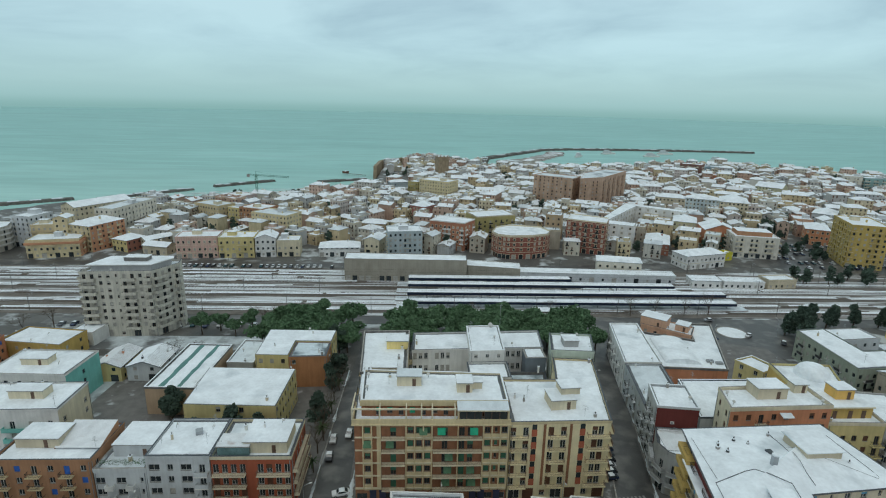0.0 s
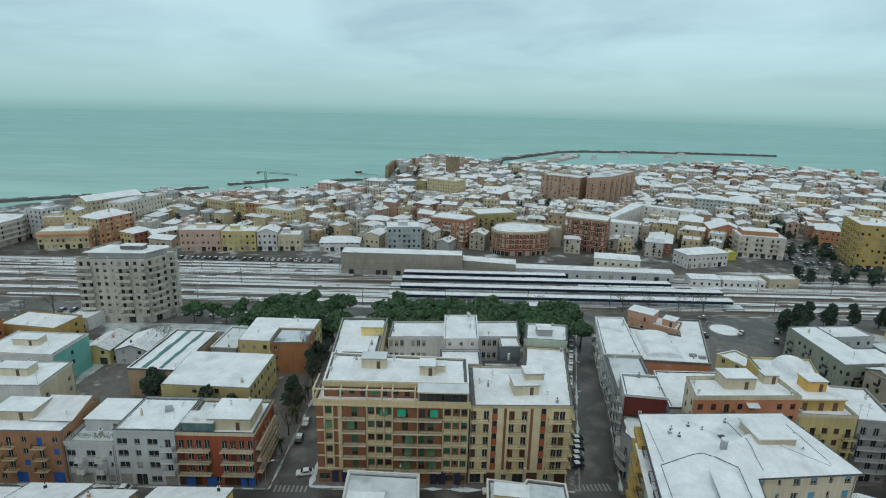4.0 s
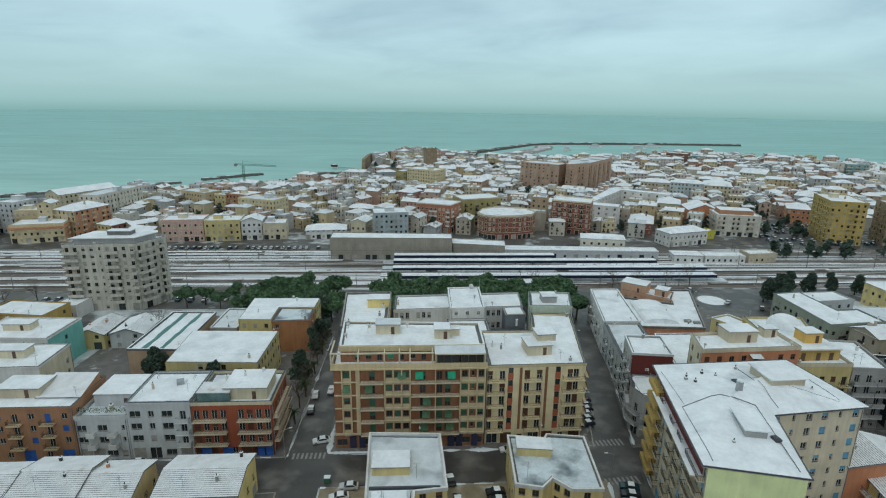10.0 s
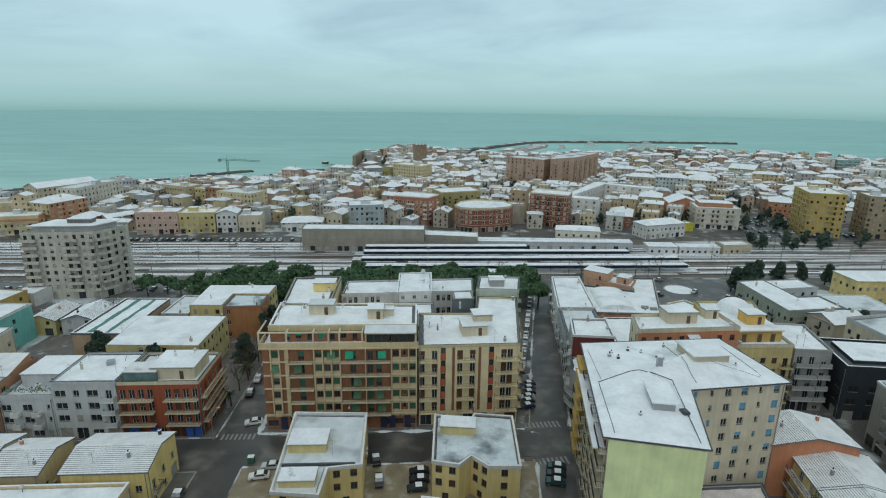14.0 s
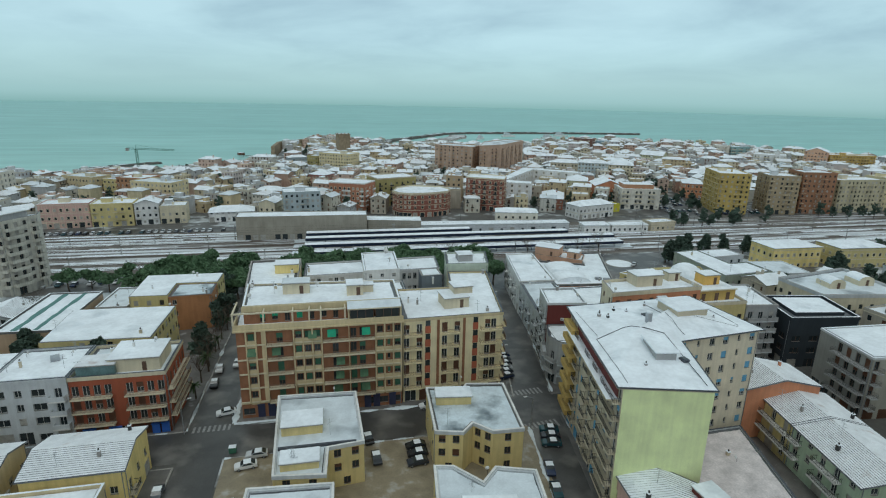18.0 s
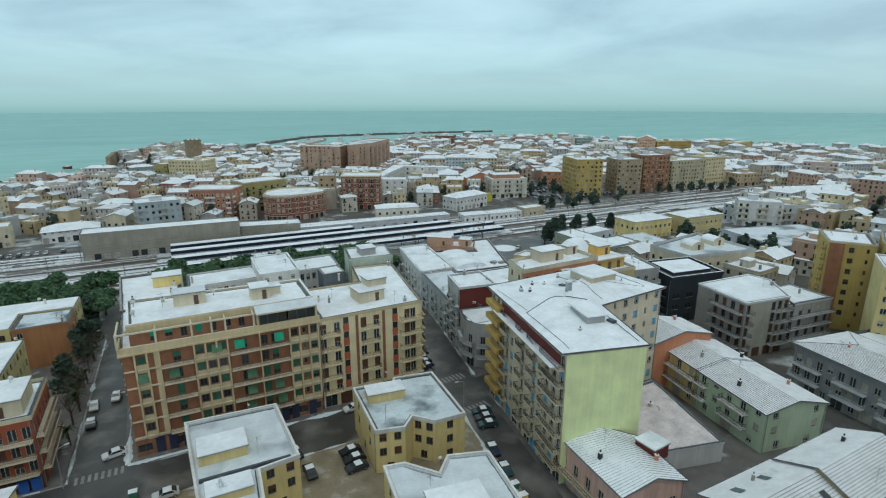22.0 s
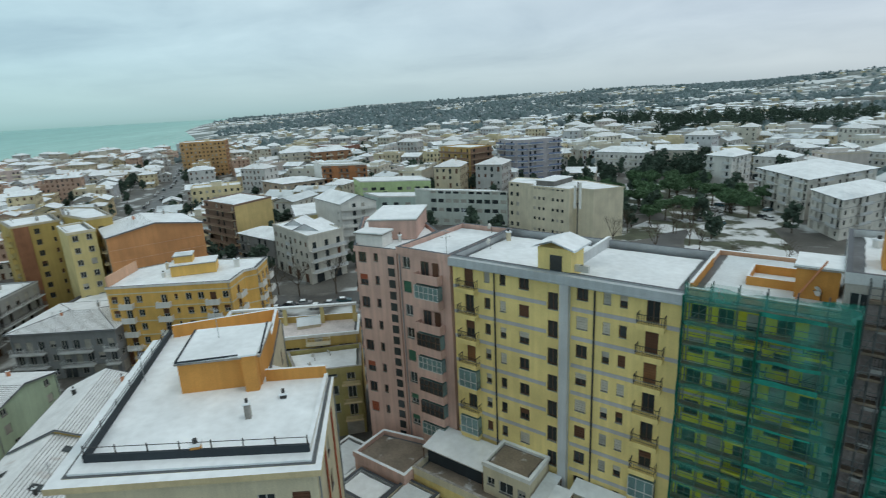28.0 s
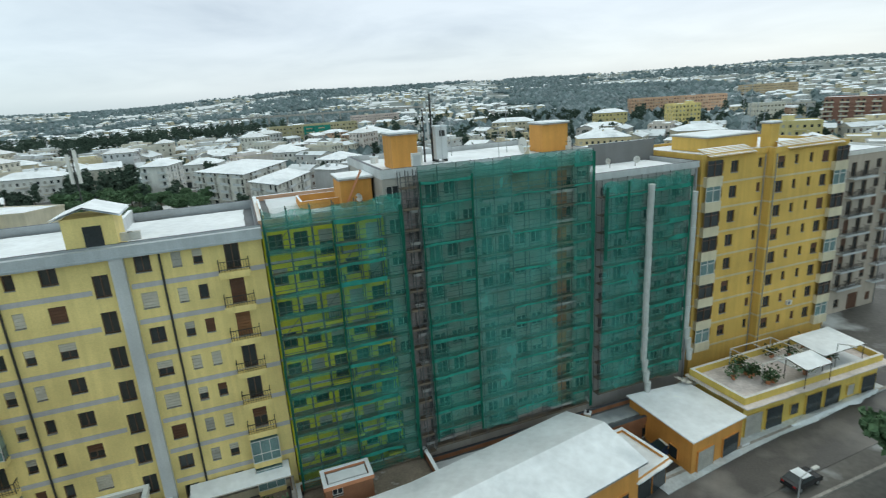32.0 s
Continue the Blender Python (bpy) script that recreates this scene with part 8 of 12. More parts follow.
# golden block at the end
gp = [fp(75.6, -1.6), fp(86.2, -1.6), fp(86.2, -0.6), fp(99.4, -0.6), fp(99.4, -15), fp(75.6, -15)]
gd_ = building("golden_apartment_block", "golden yellow apartment block with bay windows and snow-striped canopies", gp, BZ + 1, 36.6, GOLD, {0: (" swbs", "wwwww"), 2: ("wssw ", "wwwww"), 3: ("wdwd", "www")}, 3.12, 6.1, 8, 0.5, GOLD, frame_mat=FRAMEB, shut=BROWNSH, seed=117, category="apartment block", band=CREAM)
stair_head(gd_, *fp(83.5, -7.5), 36.8, 8.5, 6, 1.7, GOLD, ANG, door=False)
stair_head(gd_, *fp(88.0, -3.0), 36.8, 1.4, 1.4, 3.0, GOLD, ANG, door=False)
bay = Mesh()
bay.box((0, -0.3, -0.35), (2.5, 0.6, 1.2), 0)
bay_me = bay.done("bay_spandrel", [CREAM_LT])
bay = Mesh()
relief(bay, [-1.2, -1.1, -0.05, 0.05, 1.1, 1.2], [0.85, 0.93, 2.25, 2.33, 2.77], lambda i, j: 0.5 if i % 2 == 0 or j % 2 == 0 else 0.42, lambda i, j: 0 if i % 2 == 0 or j % 2 == 0 else 1)
bayw_me = bay.done("bay_window", [FRAMEW, GLASS_TEAL])
bayd_me = bay.done("bay_window", [FRAMEB, GLASS])
for s, off in ((77.2, -1.6), (97.9, -0.6)):
    for k in range(8):
        bs = part("bay_spandrel", bay_me, None, gd_, on_face(gd_, s, 11.7 + 3.12 * k, off), ANG)
        part("bay_window", bayw_me if k % 3 == 0 else bayd_me, None, bs)
for s, w, off in ((80.0, 7.6, -2.0), (93.2, 10.2, -1.2)):
    cnp = Mesh()
    cnp.face([(-w / 2, -0.5, 0.1), (w / 2, -0.5, 0.1), (w / 2, 1.6, 0.9), (-w / 2, 1.6, 0.9)], 0)
    cnp.face([(-w / 2, 1.6, 0.8), (w / 2, 1.6, 0.8), (w / 2, -0.5, 0.0), (-w / 2, -0.5, 0.0)], 1)
    for k in range(6):
        y0 = -0.45 + k * 0.34
        cnp.box((0, y0, 0.12 + (y0 + 0.5) * 0.38), (w, 0.07, 0.05), 1)
    part("snowy_canopy", cnp, [SNOW, GOLD], gd_, on_face(gd_, s, 36.7, off + 0.6), ANG)
for k, h in enumerate((6, 8, 7, 5)):
    x, y = fp(86.5 + k * 1.3, -6.0)
    antenna(gd_, x, y, 38.6 if k < 2 else 36.8, h, 80 + k)
building("grey_apartment_house", "grey-beige apartment house with iron balconies", [fp(101.5, -9.0), fp(125, -9.0), fp(125, -26), fp(101.5, -26)], 6.0, 33.0, plaster("warm_grey_plaster", (0.50, 0.42, 0.35)), {0: ("wddwddwd", "wwGwGw"), 3: ("dw", "ww")}, 3.12, 4.6, 7, 0.5, WHITEP, slab=GREYW, rail=METAL, seed=118, category="apartment block", shut=BROWNSH, frame_mat=FRAMEB)

# low garages and terraces in front
building("garage_block", "orange garage block with a snowy flat roof", [(15.2, -56.4), (8.9, -61.4), (3.2, -55.8), (8.4, -49.4)], 5.0, 9.4, ORANGE, {2: ("", "GG"), 3: ("", "ww")}, 3.0, 3.6, 0, 0.0, seed=119, frame_mat=ZINC, litter=0)
SHOPY = plaster("shop_yellow_plaster", (0.74, 0.54, 0.14))
tr_ = building("terrace_block", "yellow shop terrace with roof garden and parked-up pergola", [(8.2, -62.6), (-9.0, -79.4), (-13.6, -73.0), (3.0, -57.4)], 5.6, 10.0, SHOPY, {2: ("", "GwGGwGG")}, 3.0, 3.6, 0, 1.0, SHOPY, coping=WHITEP, seed=120, roof_mat=SNOWPINK, frame_mat=ZINC, litter=0)
pg = Mesh()
pg.tube((0, 0, 0), (0, 0, 2.6), 0.07, 5)
pgp_me = pg.done("pergola_post", [FRAMEW])
ca, sa = math.cos(ANG), math.sin(ANG)
for x, y in ((-4, -2), (-4, 2.6), (3, -2), (3, 2.6)):
    part("pergola_post", pgp_me, None, tr_, (2.0 + x * ca - y * sa, 1.0 + x * sa + y * ca, 4.4))
for a, b in (((-4, -2), (3, -2)), ((-4, 2.6), (3, 2.6)), ((-4, -2), (-4, 2.6)), ((-0.5, -2), (-0.5, 2.6)), ((3, -2), (3, 2.6))):
    pg = Mesh()
    pg.tube((*a, 2.6), (*b, 2.6), 0.07, 5)
    part("pergola_beam", pg, [FRAMEW], tr_, (2.0, 1.0, 4.4), ANG)
for (dx, dy, w, d) in ((-4.5, -3.2, 7.4, 4.8), (-1.5, 3.0, 4.4, 2.8)):
    aw = Mesh()
    aw.face([(-w / 2, -d / 2, 2.6), (w / 2, -d / 2, 2.6), (w / 2, d / 2, 3.0), (-w / 2, d / 2, 3.0)], 0)
    aw.face([(-w / 2, d / 2, 2.9), (w / 2, d / 2, 2.9), (w / 2, -d / 2, 2.5), (-w / 2, -d / 2, 2.5)], 1)
    for x, y in ((-w / 2 + 0.1, -d / 2 + 0.1), (w / 2 - 0.1, -d / 2 + 0.1), (w / 2 - 0.1, d / 2 - 0.1), (-w / 2 + 0.1, d / 2 - 0.1)):
        aw.tube((x, y, 0), (x, y, 2.7), 0.05, 5, 1)
    part("snowy_awning", aw, [SNOW, METAL], tr_, (dx, dy, 4.4), ANG)
gs = Mesh()
gs.prism([(-8.2, -9.6), (-1.6, -3.0), (-5.6, 1.4), (-12.2, -5.4)], 4.57, 4.66, 0)
part("snow_patch", gs, [SNOW], tr_, (3.0, 1.2, 0))
gr_ = random.Random(33)
for k in range(16):
    m = Mesh()
    m.cyl((0, 0, 0), 0.25, 0.45, 8, 1, 0.3)
    for q in range(70):
        p = Vector((gr_.gauss(0, 0.45), gr_.gauss(0, 0.45), 0.5 + abs(gr_.gauss(0.45, 0.4))))
        v = Vector((gr_.gauss(0, 1), gr_.gauss(0, 1), gr_.gauss(0, 1))).normalized() * 0.2
        w = v.orthogonal() * 0.7
        m.face([p + v, p + w, p - v, p - w])
    a_, b__ = gr_.uniform(-9, 7), gr_.uniform(-2.6, 2.6)
    part("roof_garden_bush", m, [PINE if k % 3 else PALMG, SALMON], tr_, (D_.x * a_ + N_.x * b__, D_.y * a_ + N_.y * b__, 4.55))
building("workshop", "orange workshop with a broad snow-covered roof", [(38.0, -25.8), (21.4, -48.6), (13.4, -43.0), (30.0, -20.4)], 4.8, 10.6, ORANGE, {2: ("", "GwGwG"), 1: ("", "wG")}, 3.0, 3.6, 0, roof="gable", roof_mat=SNOW, ridge_h=1.5, eave=0.6, seed=121, ribs=False)
building("garage_block", "low orange garage with a snowy terrace roof", [(15.6, -51.0), (11.0, -47.4), (13.6, -43.4), (18.6, -47.2)], 5.0, 8.0, ORANGE, {1: ("", "GG")}, 3.0, 3.4, 0, 0.45, ORANGE, coping=SNOW, seed=122, frame_mat=ZINC, litter=0)
building("foot_terrace", "pink terrace with a bare brown roof below the pink wing", [fp(-11, 8.0), fp(-2.6, 8.0), fp(-2.6, 0.6), fp(-11, 2.4)], BZ - 0.4, 10.0, PINK, {0: ("", "ww")}, 3.0, 3.6, 0, 0.6, PINK, seed=123, roof_mat=MUD, litter=0)
building("foot_terrace", "yellow patio terrace along the foot of the yellow wing", [fp(-2.5, 6.4), fp(24.4, 6.4), fp(24.4, 0.1), fp(-2.5, 0.1)], BZ - 0.4, 10.1, YELLOW, {0: ("", "wGwwVGwwGw")}, 3.0, 3.4, 1, 0.8, CREAM_LT, seed=126, roof_mat=MUD, litter=0)
building("patio_hut", "beige box hut with a bare brown flat roof and white kerb", [fp(6.5, 4.8), fp(12.3, 4.8), fp(12.3, 0.2), fp(6.5, 0.2)], 10.2, 13.9, CREAM_LT, {0: ("", "nVn")}, 3, 3, 0, 0.35, WHITEP, seed=127, roof_mat=MUD, litter=0)


def lean_to(label, s0, s1_, d0, d1, z, drop, top_mat=None):
    """A sloping canopy on posts against the facade."""
    t = thing("snowy_canopy", *fp((s0 + s1_) / 2, (d0 + d1) / 2), 10.2, label, "canopy", "patio canopies", ANG)
    w, d, h = s1_ - s0, d1 - d0, z - 10.2
    m = Mesh()
    q = [(-w / 2, -d / 2, h - drop), (w / 2, -d / 2, h - drop), (w / 2, d / 2, h), (-w / 2, d / 2, h)]
    m.face(q, 0)
    m.face([(x, y, z_ - 0.14) for x, y, z_ in reversed(q)], 1)
    for i in range(4):
        p, r = q[i], q[(i + 1) % 4]
        m.face([(p[0], p[1], p[2] - 0.14), (r[0], r[1], r[2] - 0.14), r, p], 1)
    part("roof", m, [top_mat or SNOW, FRAMEW], t)
    for x in (-w / 2 + 0.1, w / 2 - 0.1):
        for y, hh in ((-d / 2 + 0.1, h - drop), (d / 2 - 0.1, h)):
            m = Mesh()
            m.box((x, y, 0), (0.1, 0.1, hh - 0.16), 0)
            part("post", m, [FRAMEB], t)
    return t


lean_to("snow-covered lean-to canopy over a dark patio", -2.4, 6.3, 0.3, 4.6, 13.2, 0.6)
lean_to("narrow snow-covered canopy along the yellow facade", 15.6, 24.3, 0.2, 2.2, 13.0, 0.4)
lean_to("snow-covered canopy arm that comes forward over the patio", 14.2, 16.2, 2.3, 6.2, 12.9, 0.5)
lean_to("grey translucent patio roof with half-melted snow", 12.5, 14.1, 0.6, 5.6, 12.7, 0.4, SNOW_THIN)
# charcoal panel added in place of the shade under the patio canopy
yard_ = Mesh()
yard_.box((0, 0, 0), (8.2, 0.15, 2.4), 0)
single("dark_patio_screen", yard_, [DARKB], (*fp(2.0, 3.9), 10.25), "dark screens under the patio canopy", "screen", rz=ANG)
pot = random.Random(17)
for k in range(9):
    t = thing("potted_plant", *fp(16.8 + k * 0.85, pot.uniform(3.0, 5.6)), 10.2, "bushy potted plant on the snowy patio", "plant", "patio plants")
    m = Mesh()
    m.cyl((0, 0, 0), 0.2, 0.4, 8, 0, 0.27)
    part("pot", m, [SALMON], t)
    m = Mesh()
    for q in range(60):
        p = Vector((pot.gauss(0, 0.3), pot.gauss(0, 0.3), 0.5 + abs(pot.gauss(0.3, 0.3))))
        v = Vector((pot.gauss(0, 1), pot.gauss(0, 1), pot.gauss(0, 1))).normalized() * 0.16
        w = v.orthogonal() * 0.7
        m.face([p + v, p + w, p - v, p - w])
    part("leaves", m, [PINE if k % 3 else PALMG], t)
for k, (s0, s1_, d0, d1, z, mat) in enumerate(((-9.5, -3.5, 8.4, 12.6, 8.8, GREYW), (-3.2, 1.6, 6.9, 12.4, 9.0, CREAM_LT), (1.9, 6.0, 6.8, 10.6, 8.3, BEIGE), (-17.5, -11.4, 3.0, 9.6, 7.3, GREYM), (8.0, 15.0, 6.8, 10.0, 7.6, CREAM_LT), (-16, -10, 10, 15, 7.0, GREYW))):
    building("low_shed", "low shed with patchy snow on its flat roof", [fp(s0, d1), fp(s1_, d1), fp(s1_, d0), fp(s0, d0)], BZ - 0.6, z, mat, {0: ("", "wG")}, 3, 3.2, 0, 0.25, seed=128 + k, roof_mat=SNOW_THIN if k % 2 else SNOW, group="low sheds", litter=0)
building("base_terrace", "brown brick terrace at the foot of the scaffolding", [fp(24.7, 6.0), fp(38, 5.0), fp(38, 0.4), fp(24.7, 0.4)], BZ - 0.4, 9.3, BRICK, {0: ("", "wGww")}, 3.0, 3.6, 0, 0.8, BRICK, seed=124, roof_mat=MUD)
building("patio_hut", "brown brick terrace hut with a snow-edged flat roof", [fp(27.0, 4.4), fp(31.5, 4.4), fp(31.5, 1.9), fp(27.0, 1.9)], 9.3, 11.6, BRICK, {0: ("", "nb")}, 3, 3, 0, 0.25, SALMON, seed=140, litter=0)
building("base_terrace", "dark low workshops along the foot of the scaffolding", [fp(38.2, 4.6), fp(70, 4.0), fp(70, 0.2), fp(38.2, 0.2)], BZ, 8.0, BRICK, {0: ("", "GwGwGwwG")}, 3.0, 3.4, 0, 0.5, BRICK, seed=125, roof_mat=SNOW_THIN)


# ---- station and the town beyond the railway ----
building("station_shed", "long beige station building with a snowy flat roof", [(-41, 281.4), (25.2, 280.0), (25.6, 291.0), (-41.4, 294.0)], -5, 7.0, plaster("station_plaster", (0.36, 0.33, 0.27)), {0: ("bbb", "GGGGbGGGGGGGbGGGGG")}, 4.5, 5.0, 1, 0.5, far=True, seed=131, category="station")
building("station_shed", "lower snowy wing of the station", [(25.8, 283.0), (54, 277.6), (55, 288), (26, 293.6)], -5, 3.6, plaster("station_plaster", (0.36, 0.33, 0.27)), {0: ("", "GGGGGG")}, 4.0, 4.4, 0, 0.4, far=True, seed=132, category="station")
building("station_house", "white station house with a snowy hipped roof", [(101, 294.5), (125.6, 290.0), (128.6, 301.6), (104.4, 306.4)], -5, 4.0, plaster("station_cream", (0.72, 0.68, 0.58)), {0: ("wwwwww", "wwwwww"), 1: ("www", "www")}, 3.6, 4.4, 1, roof="hip", roof_mat=SNOW, ridge_h=1.8, far=True, trim=CREAM_LT, seed=133, category="station", frame_mat=FRAMEB)
building("station_house", "low snowy roof of the station along the first platform", [(55, 284), (141, 279.6), (142, 288), (56, 293)], -5, -0.2, GREYW, {0: ("", "GwGwGwGwGwGwGw")}, 3.6, 4.2, 0, 0.3, far=True, seed=134, category="station")
building("station_house", "low white station annexe under snow", [(148, 274.6), (163.6, 273.4), (164.6, 283), (149, 284)], -5, -0.6, WHITEP, {0: ("", "wwww"), 3: ("", "www")}, 3.6, 4.2, 0, roof="hip", roof_mat=SNOW, ridge_h=1.2, far=True, seed=135, category="station")
building("station_house", "low white row of railway rooms under snow", [(164.8, 273.4), (187, 272.4), (188, 281), (165.6, 282)], -5, -1.0, WHITEP, {0: ("", "wwwwwww")}, 3.6, 4.0, 0, 0.4, far=True, seed=136, category="station")
building("station_house", "small walled railway house with snowy roof", [(189.4, 273), (206, 274.6), (205.4, 283.4), (189, 282)], -5, -0.2, BEIGE, {0: ("", "wwwww")}, 3.6, 4.2, 0, 0.7, far=True, seed=137, category="station")
oc = [(45.4, 337), (48.5, 329), (56, 325.5), (70, 327), (80, 331.5), (84, 340), (80, 352), (60, 357), (50, 350)]
building("octagonal_house", "red apartment house with cream bands and a snowy many-sided roof", oc, -5, 9.6, plaster("brick_red_plaster", (0.29, 0.105, 0.075)), {k: ("www", "GGG") for k in range(9)}, 3.2, 4.6, 3, 1.0, CREAM_LT, band=CREAM_LT, far=True, trim=CREAM_LT, seed=138, frame_mat=FRAMEW, category="apartment house")
building("corner_apartment_house", "red and cream apartment house with a flat snowy roof", [(96.4, 348), (119, 336), (126, 352), (104, 366)], -5, 16.4, plaster("brick_red_plaster", (0.29, 0.105, 0.075)), {0: ("wdwdwdw", "GGGGG"), 1: ("dwd", "GG"), 3: ("wdw", "GG")}, 3.2, 4.6, 5, 0.8, CREAM_LT, band=CREAM_LT, far=True, trim=CREAM_LT, seed=139, slab=CREAM_LT, category="apartment house")
building("school_building", "long white arcaded building with snowy roofs", [(122, 368), (146, 357), (151, 367), (134, 376), (176, 432), (206, 408), (212, 416), (172, 446)], -5, 10.2, WHITEP, {0: ("wwwww", "wwwww"), 3: ("wwwwwwwwww", "wwwwwwwwww"), 4: ("wwwwww", "wwwwww")}, 3.6, 4.4, 3, 0.3, far=True, trim=CREAM_LT, seed=140, frame_mat=FRAMEB, category="school")
building("apartment_house", "brick-red and white apartment house with balconies", [(6, 352), (28, 343), (36, 356), (13, 368)], -5, 13.6, plaster("salmon_brick", (0.46, 0.20, 0.12)), {0: ("dwwddwwd", "GGGG"), 1: ("dwd", "GG")}, 3.1, 4.4, 4, 0.6, WHITEP, far=True, trim=CREAM_LT, seed=141, slab=WHITEP, rail=WHITEP, rail_style="solid")
building("apartment_house", "yellow-grey apartment house with balconies", [(38, 362), (66, 372), (60, 390), (32, 380)], -5, 13.8, OLIVE, {0: ("dwdwdwd", "GGGG"), 3: ("dw", "ww")}, 3.1, 4.4, 4, 0.6, BEIGE, far=True, seed=142, slab=BEIGE)
# brown twin blocks
for q, (poly, z) in enumerate(((([(108, 520), (139, 494), (152, 512), (121, 538)]), 23.0), ([(141, 478), (166, 490), (206, 542), (190, 556), (158, 524)], 25.5))):
    building("brown_block", "massive brown apartment block with rows of balconies", poly, -5, z, plaster("brown_pink_plaster", (0.52, 0.36, 0.26)), {0: ("wdwwdwwdw" if q == 0 else "LLwLLw", "ww"), 1: ("LLwLLwLLwLLwLLw", "wwww") if q else ("wdwwdw", "ww"), 3: ("wdwwdw", "ww"), 4: ("wdww", "")}, 3.1, 4.0, 8, 0.8, far=True, seed=150 + q, slab=plaster("brown_pink_plaster", (0.52, 0.36, 0.26)), rail=plaster("tan_rail", (0.5, 0.33, 0.22)), rail_style="solid", category="apartment block", roof_mat=SNOW_THIN)
# yellow railway offices
for q, (x, y) in enumerate(((199.4, 193.8), (230.8, 189.8))):
    building("railway_office", "yellow two-storey railway office with a snowy hipped roof", rect(x, y, -1 - 2 * q, 25 + q, 14), -3.6, 6.4, YELLOW if q == 0 else OCHRE_LT, {0: ("wwwwwwww", "wwwwwwww"), 3: ("wwww", "wwww")}, 4.2, 4.8, 1, roof="hip", roof_mat=SNOW, ridge_h=1.8, far=True, trim=CREAM_LT, seed=180 + q, frame_mat=FRAMEB, band=CREAM_LT)
building("flat_shed", "long snowy flat-roofed shed by the railway", rect(176, 172, -4, 20, 16), -3, 2.6, GREYW, {0: ("", "GwGwGw")}, 3, 3.4, 0, 0.4, far=True, roof_mat=SNOW_THIN, seed=183)
building("flat_shed", "broad snowy roof of a shop building", rect(224, 138, -14, 46, 34), -1.2, 4.0, GREYW, {0: ("", "GGGGG"), 3: ("", "GGG")}, 3, 3.4, 0, 0.5, far=True, roof_mat=SNOW_THIN, seed=185)
# left middle: school, halls and the grey tower
tw = building("tower_block", "weathered grey nine-storey tower with stacked balconies", [(-131, 203.5), (-104.5, 205.4), (-98.6, 216.5), (-100, 222), (-128, 220)], -3.4, 23.2, TOWERW, {0: ("LLwwsLLwL", "GGwGG"), 1: ("LLwL", "GG"), 4: ("LL", "ww")}, 2.9, 3.6, 8, 0.9, TOWERW, frame_mat=FRAMEB, shut=GREYSH, mix="sshgg", bal_d=1.6, slab=TOWERW, rail=TOWERW, rail_style="solid", seed=190, category="tower block")
b = Mesh()
b.prism(inset([(x - tw.location.x, y - tw.location.y) for x, y in [(-129, 206), (-105.5, 207.4), (-101, 216.5), (-102, 219), (-126, 218)]], 0.6), 26.7, 29.2, 0, 1)
b.prism(inset([(x - tw.location.x, y - tw.location.y) for x, y in [(-129, 206), (-105.5, 207.4), (-101, 216.5), (-102, 219), (-126, 218)]], -0.5), 29.2, 29.5, 2, 1)
part("attic", b, [GREYM, SNOW, WHITEP], tw)
stair_head(tw, -113, 213, 26.2, 9, 4, 1.4, CONC_DK, door=False)
building("school_building", "ochre school wing with a snowy flat roof", [(-53.0, 163.4), (-42.2, 163.0), (-42.2, 174.0), (-29.9, 173.6), (-29.6, 182.8), (-53.4, 183.2)], -2.2, 9.4, OCHRE_LT, {0: ("www", "www"), 3: ("www", "www"), 4: ("wwwwwww", "wwwwwww")}, 3.6, 4.2, 2, 0.0, seed=191, category="school", frame_mat=FRAMEB, roof_mat=SNOW)
building("school_building", "orange school stair wing under snow", [(-41.8, 162.4), (-30.0, 163.0), (-30.1, 173.2), (-41.8, 173.6)], -2.2, 9.0, plaster("brick_orange_plaster", (0.47, 0.22, 0.10)), {0: ("wbbb", "wbbb"), 1: ("wbw", "wbw")}, 3.6, 4.2, 2, 0.2, seed=192, category="school", roof_mat=SNOW_WET)
building("school_building", "low ochre school hall with a wide snowy roof", [(-63.4, 133.6), (-38.2, 132.6), (-37.6, 153.8), (-64.2, 154.6)], -1.6, 9.4, OCHRE_LT, {0: ("bwwb", "wwww"), 1: ("wwwwwwww", "wwwwwwww")}, 3.6, 4.4, 2, 0.0, seed=193, category="school", frame_mat=FRAMEB)
sp_ = building("sports_hall", "beige sports hall with a half-melted green and white roof", rect(-79.8, 145.6, -2, 14.8, 29), -1.8, 7.4, plaster("sand_plaster", (0.50, 0.36, 0.24)), {0: ("", ""), }, 3.2, 3.8, 1, 0.5, CONC_DK, seed=194, roof_mat=SNOW, litter=0, category="hall")
for k, (s0, w) in enumerate(((5.0, 1.5), (10.2, 1.3))):
    m = Mesh()
    rg = random.Random(60 + k)
    edge_ = [(rg.uniform(-0.25, 0.25), rg.uniform(-0.25, 0.25)) for _ in range(15)]
    for q in range(14):
        y0, y1 = -14.2 + q * 2.03, -14.2 + (q + 1) * 2.03
        m.face([(-w / 2 + edge_[q][0], y0, 0), (w / 2 + edge_[q][1], y0, 0), (w / 2 + edge_[q + 1][1], y1, 0), (-w / 2 + edge_[q + 1][0], y1, 0)])
    part("thawed_skylight_strip", m, [plaster("wet_green_sheet", (0.12, 0.26, 0.24))], sp_, (s0 - 7.7, 0.4, 9.38), radians(-3))
building("school_building", "small grey link building under snow", rect(-62.5, 164, -2, 8.6, 17), -2.2, 6.0, GREYM, {0: ("ww", "ww")}, 3, 3.4, 0, 0.5, seed=195, category="school", roof_mat=SNOW_THIN)
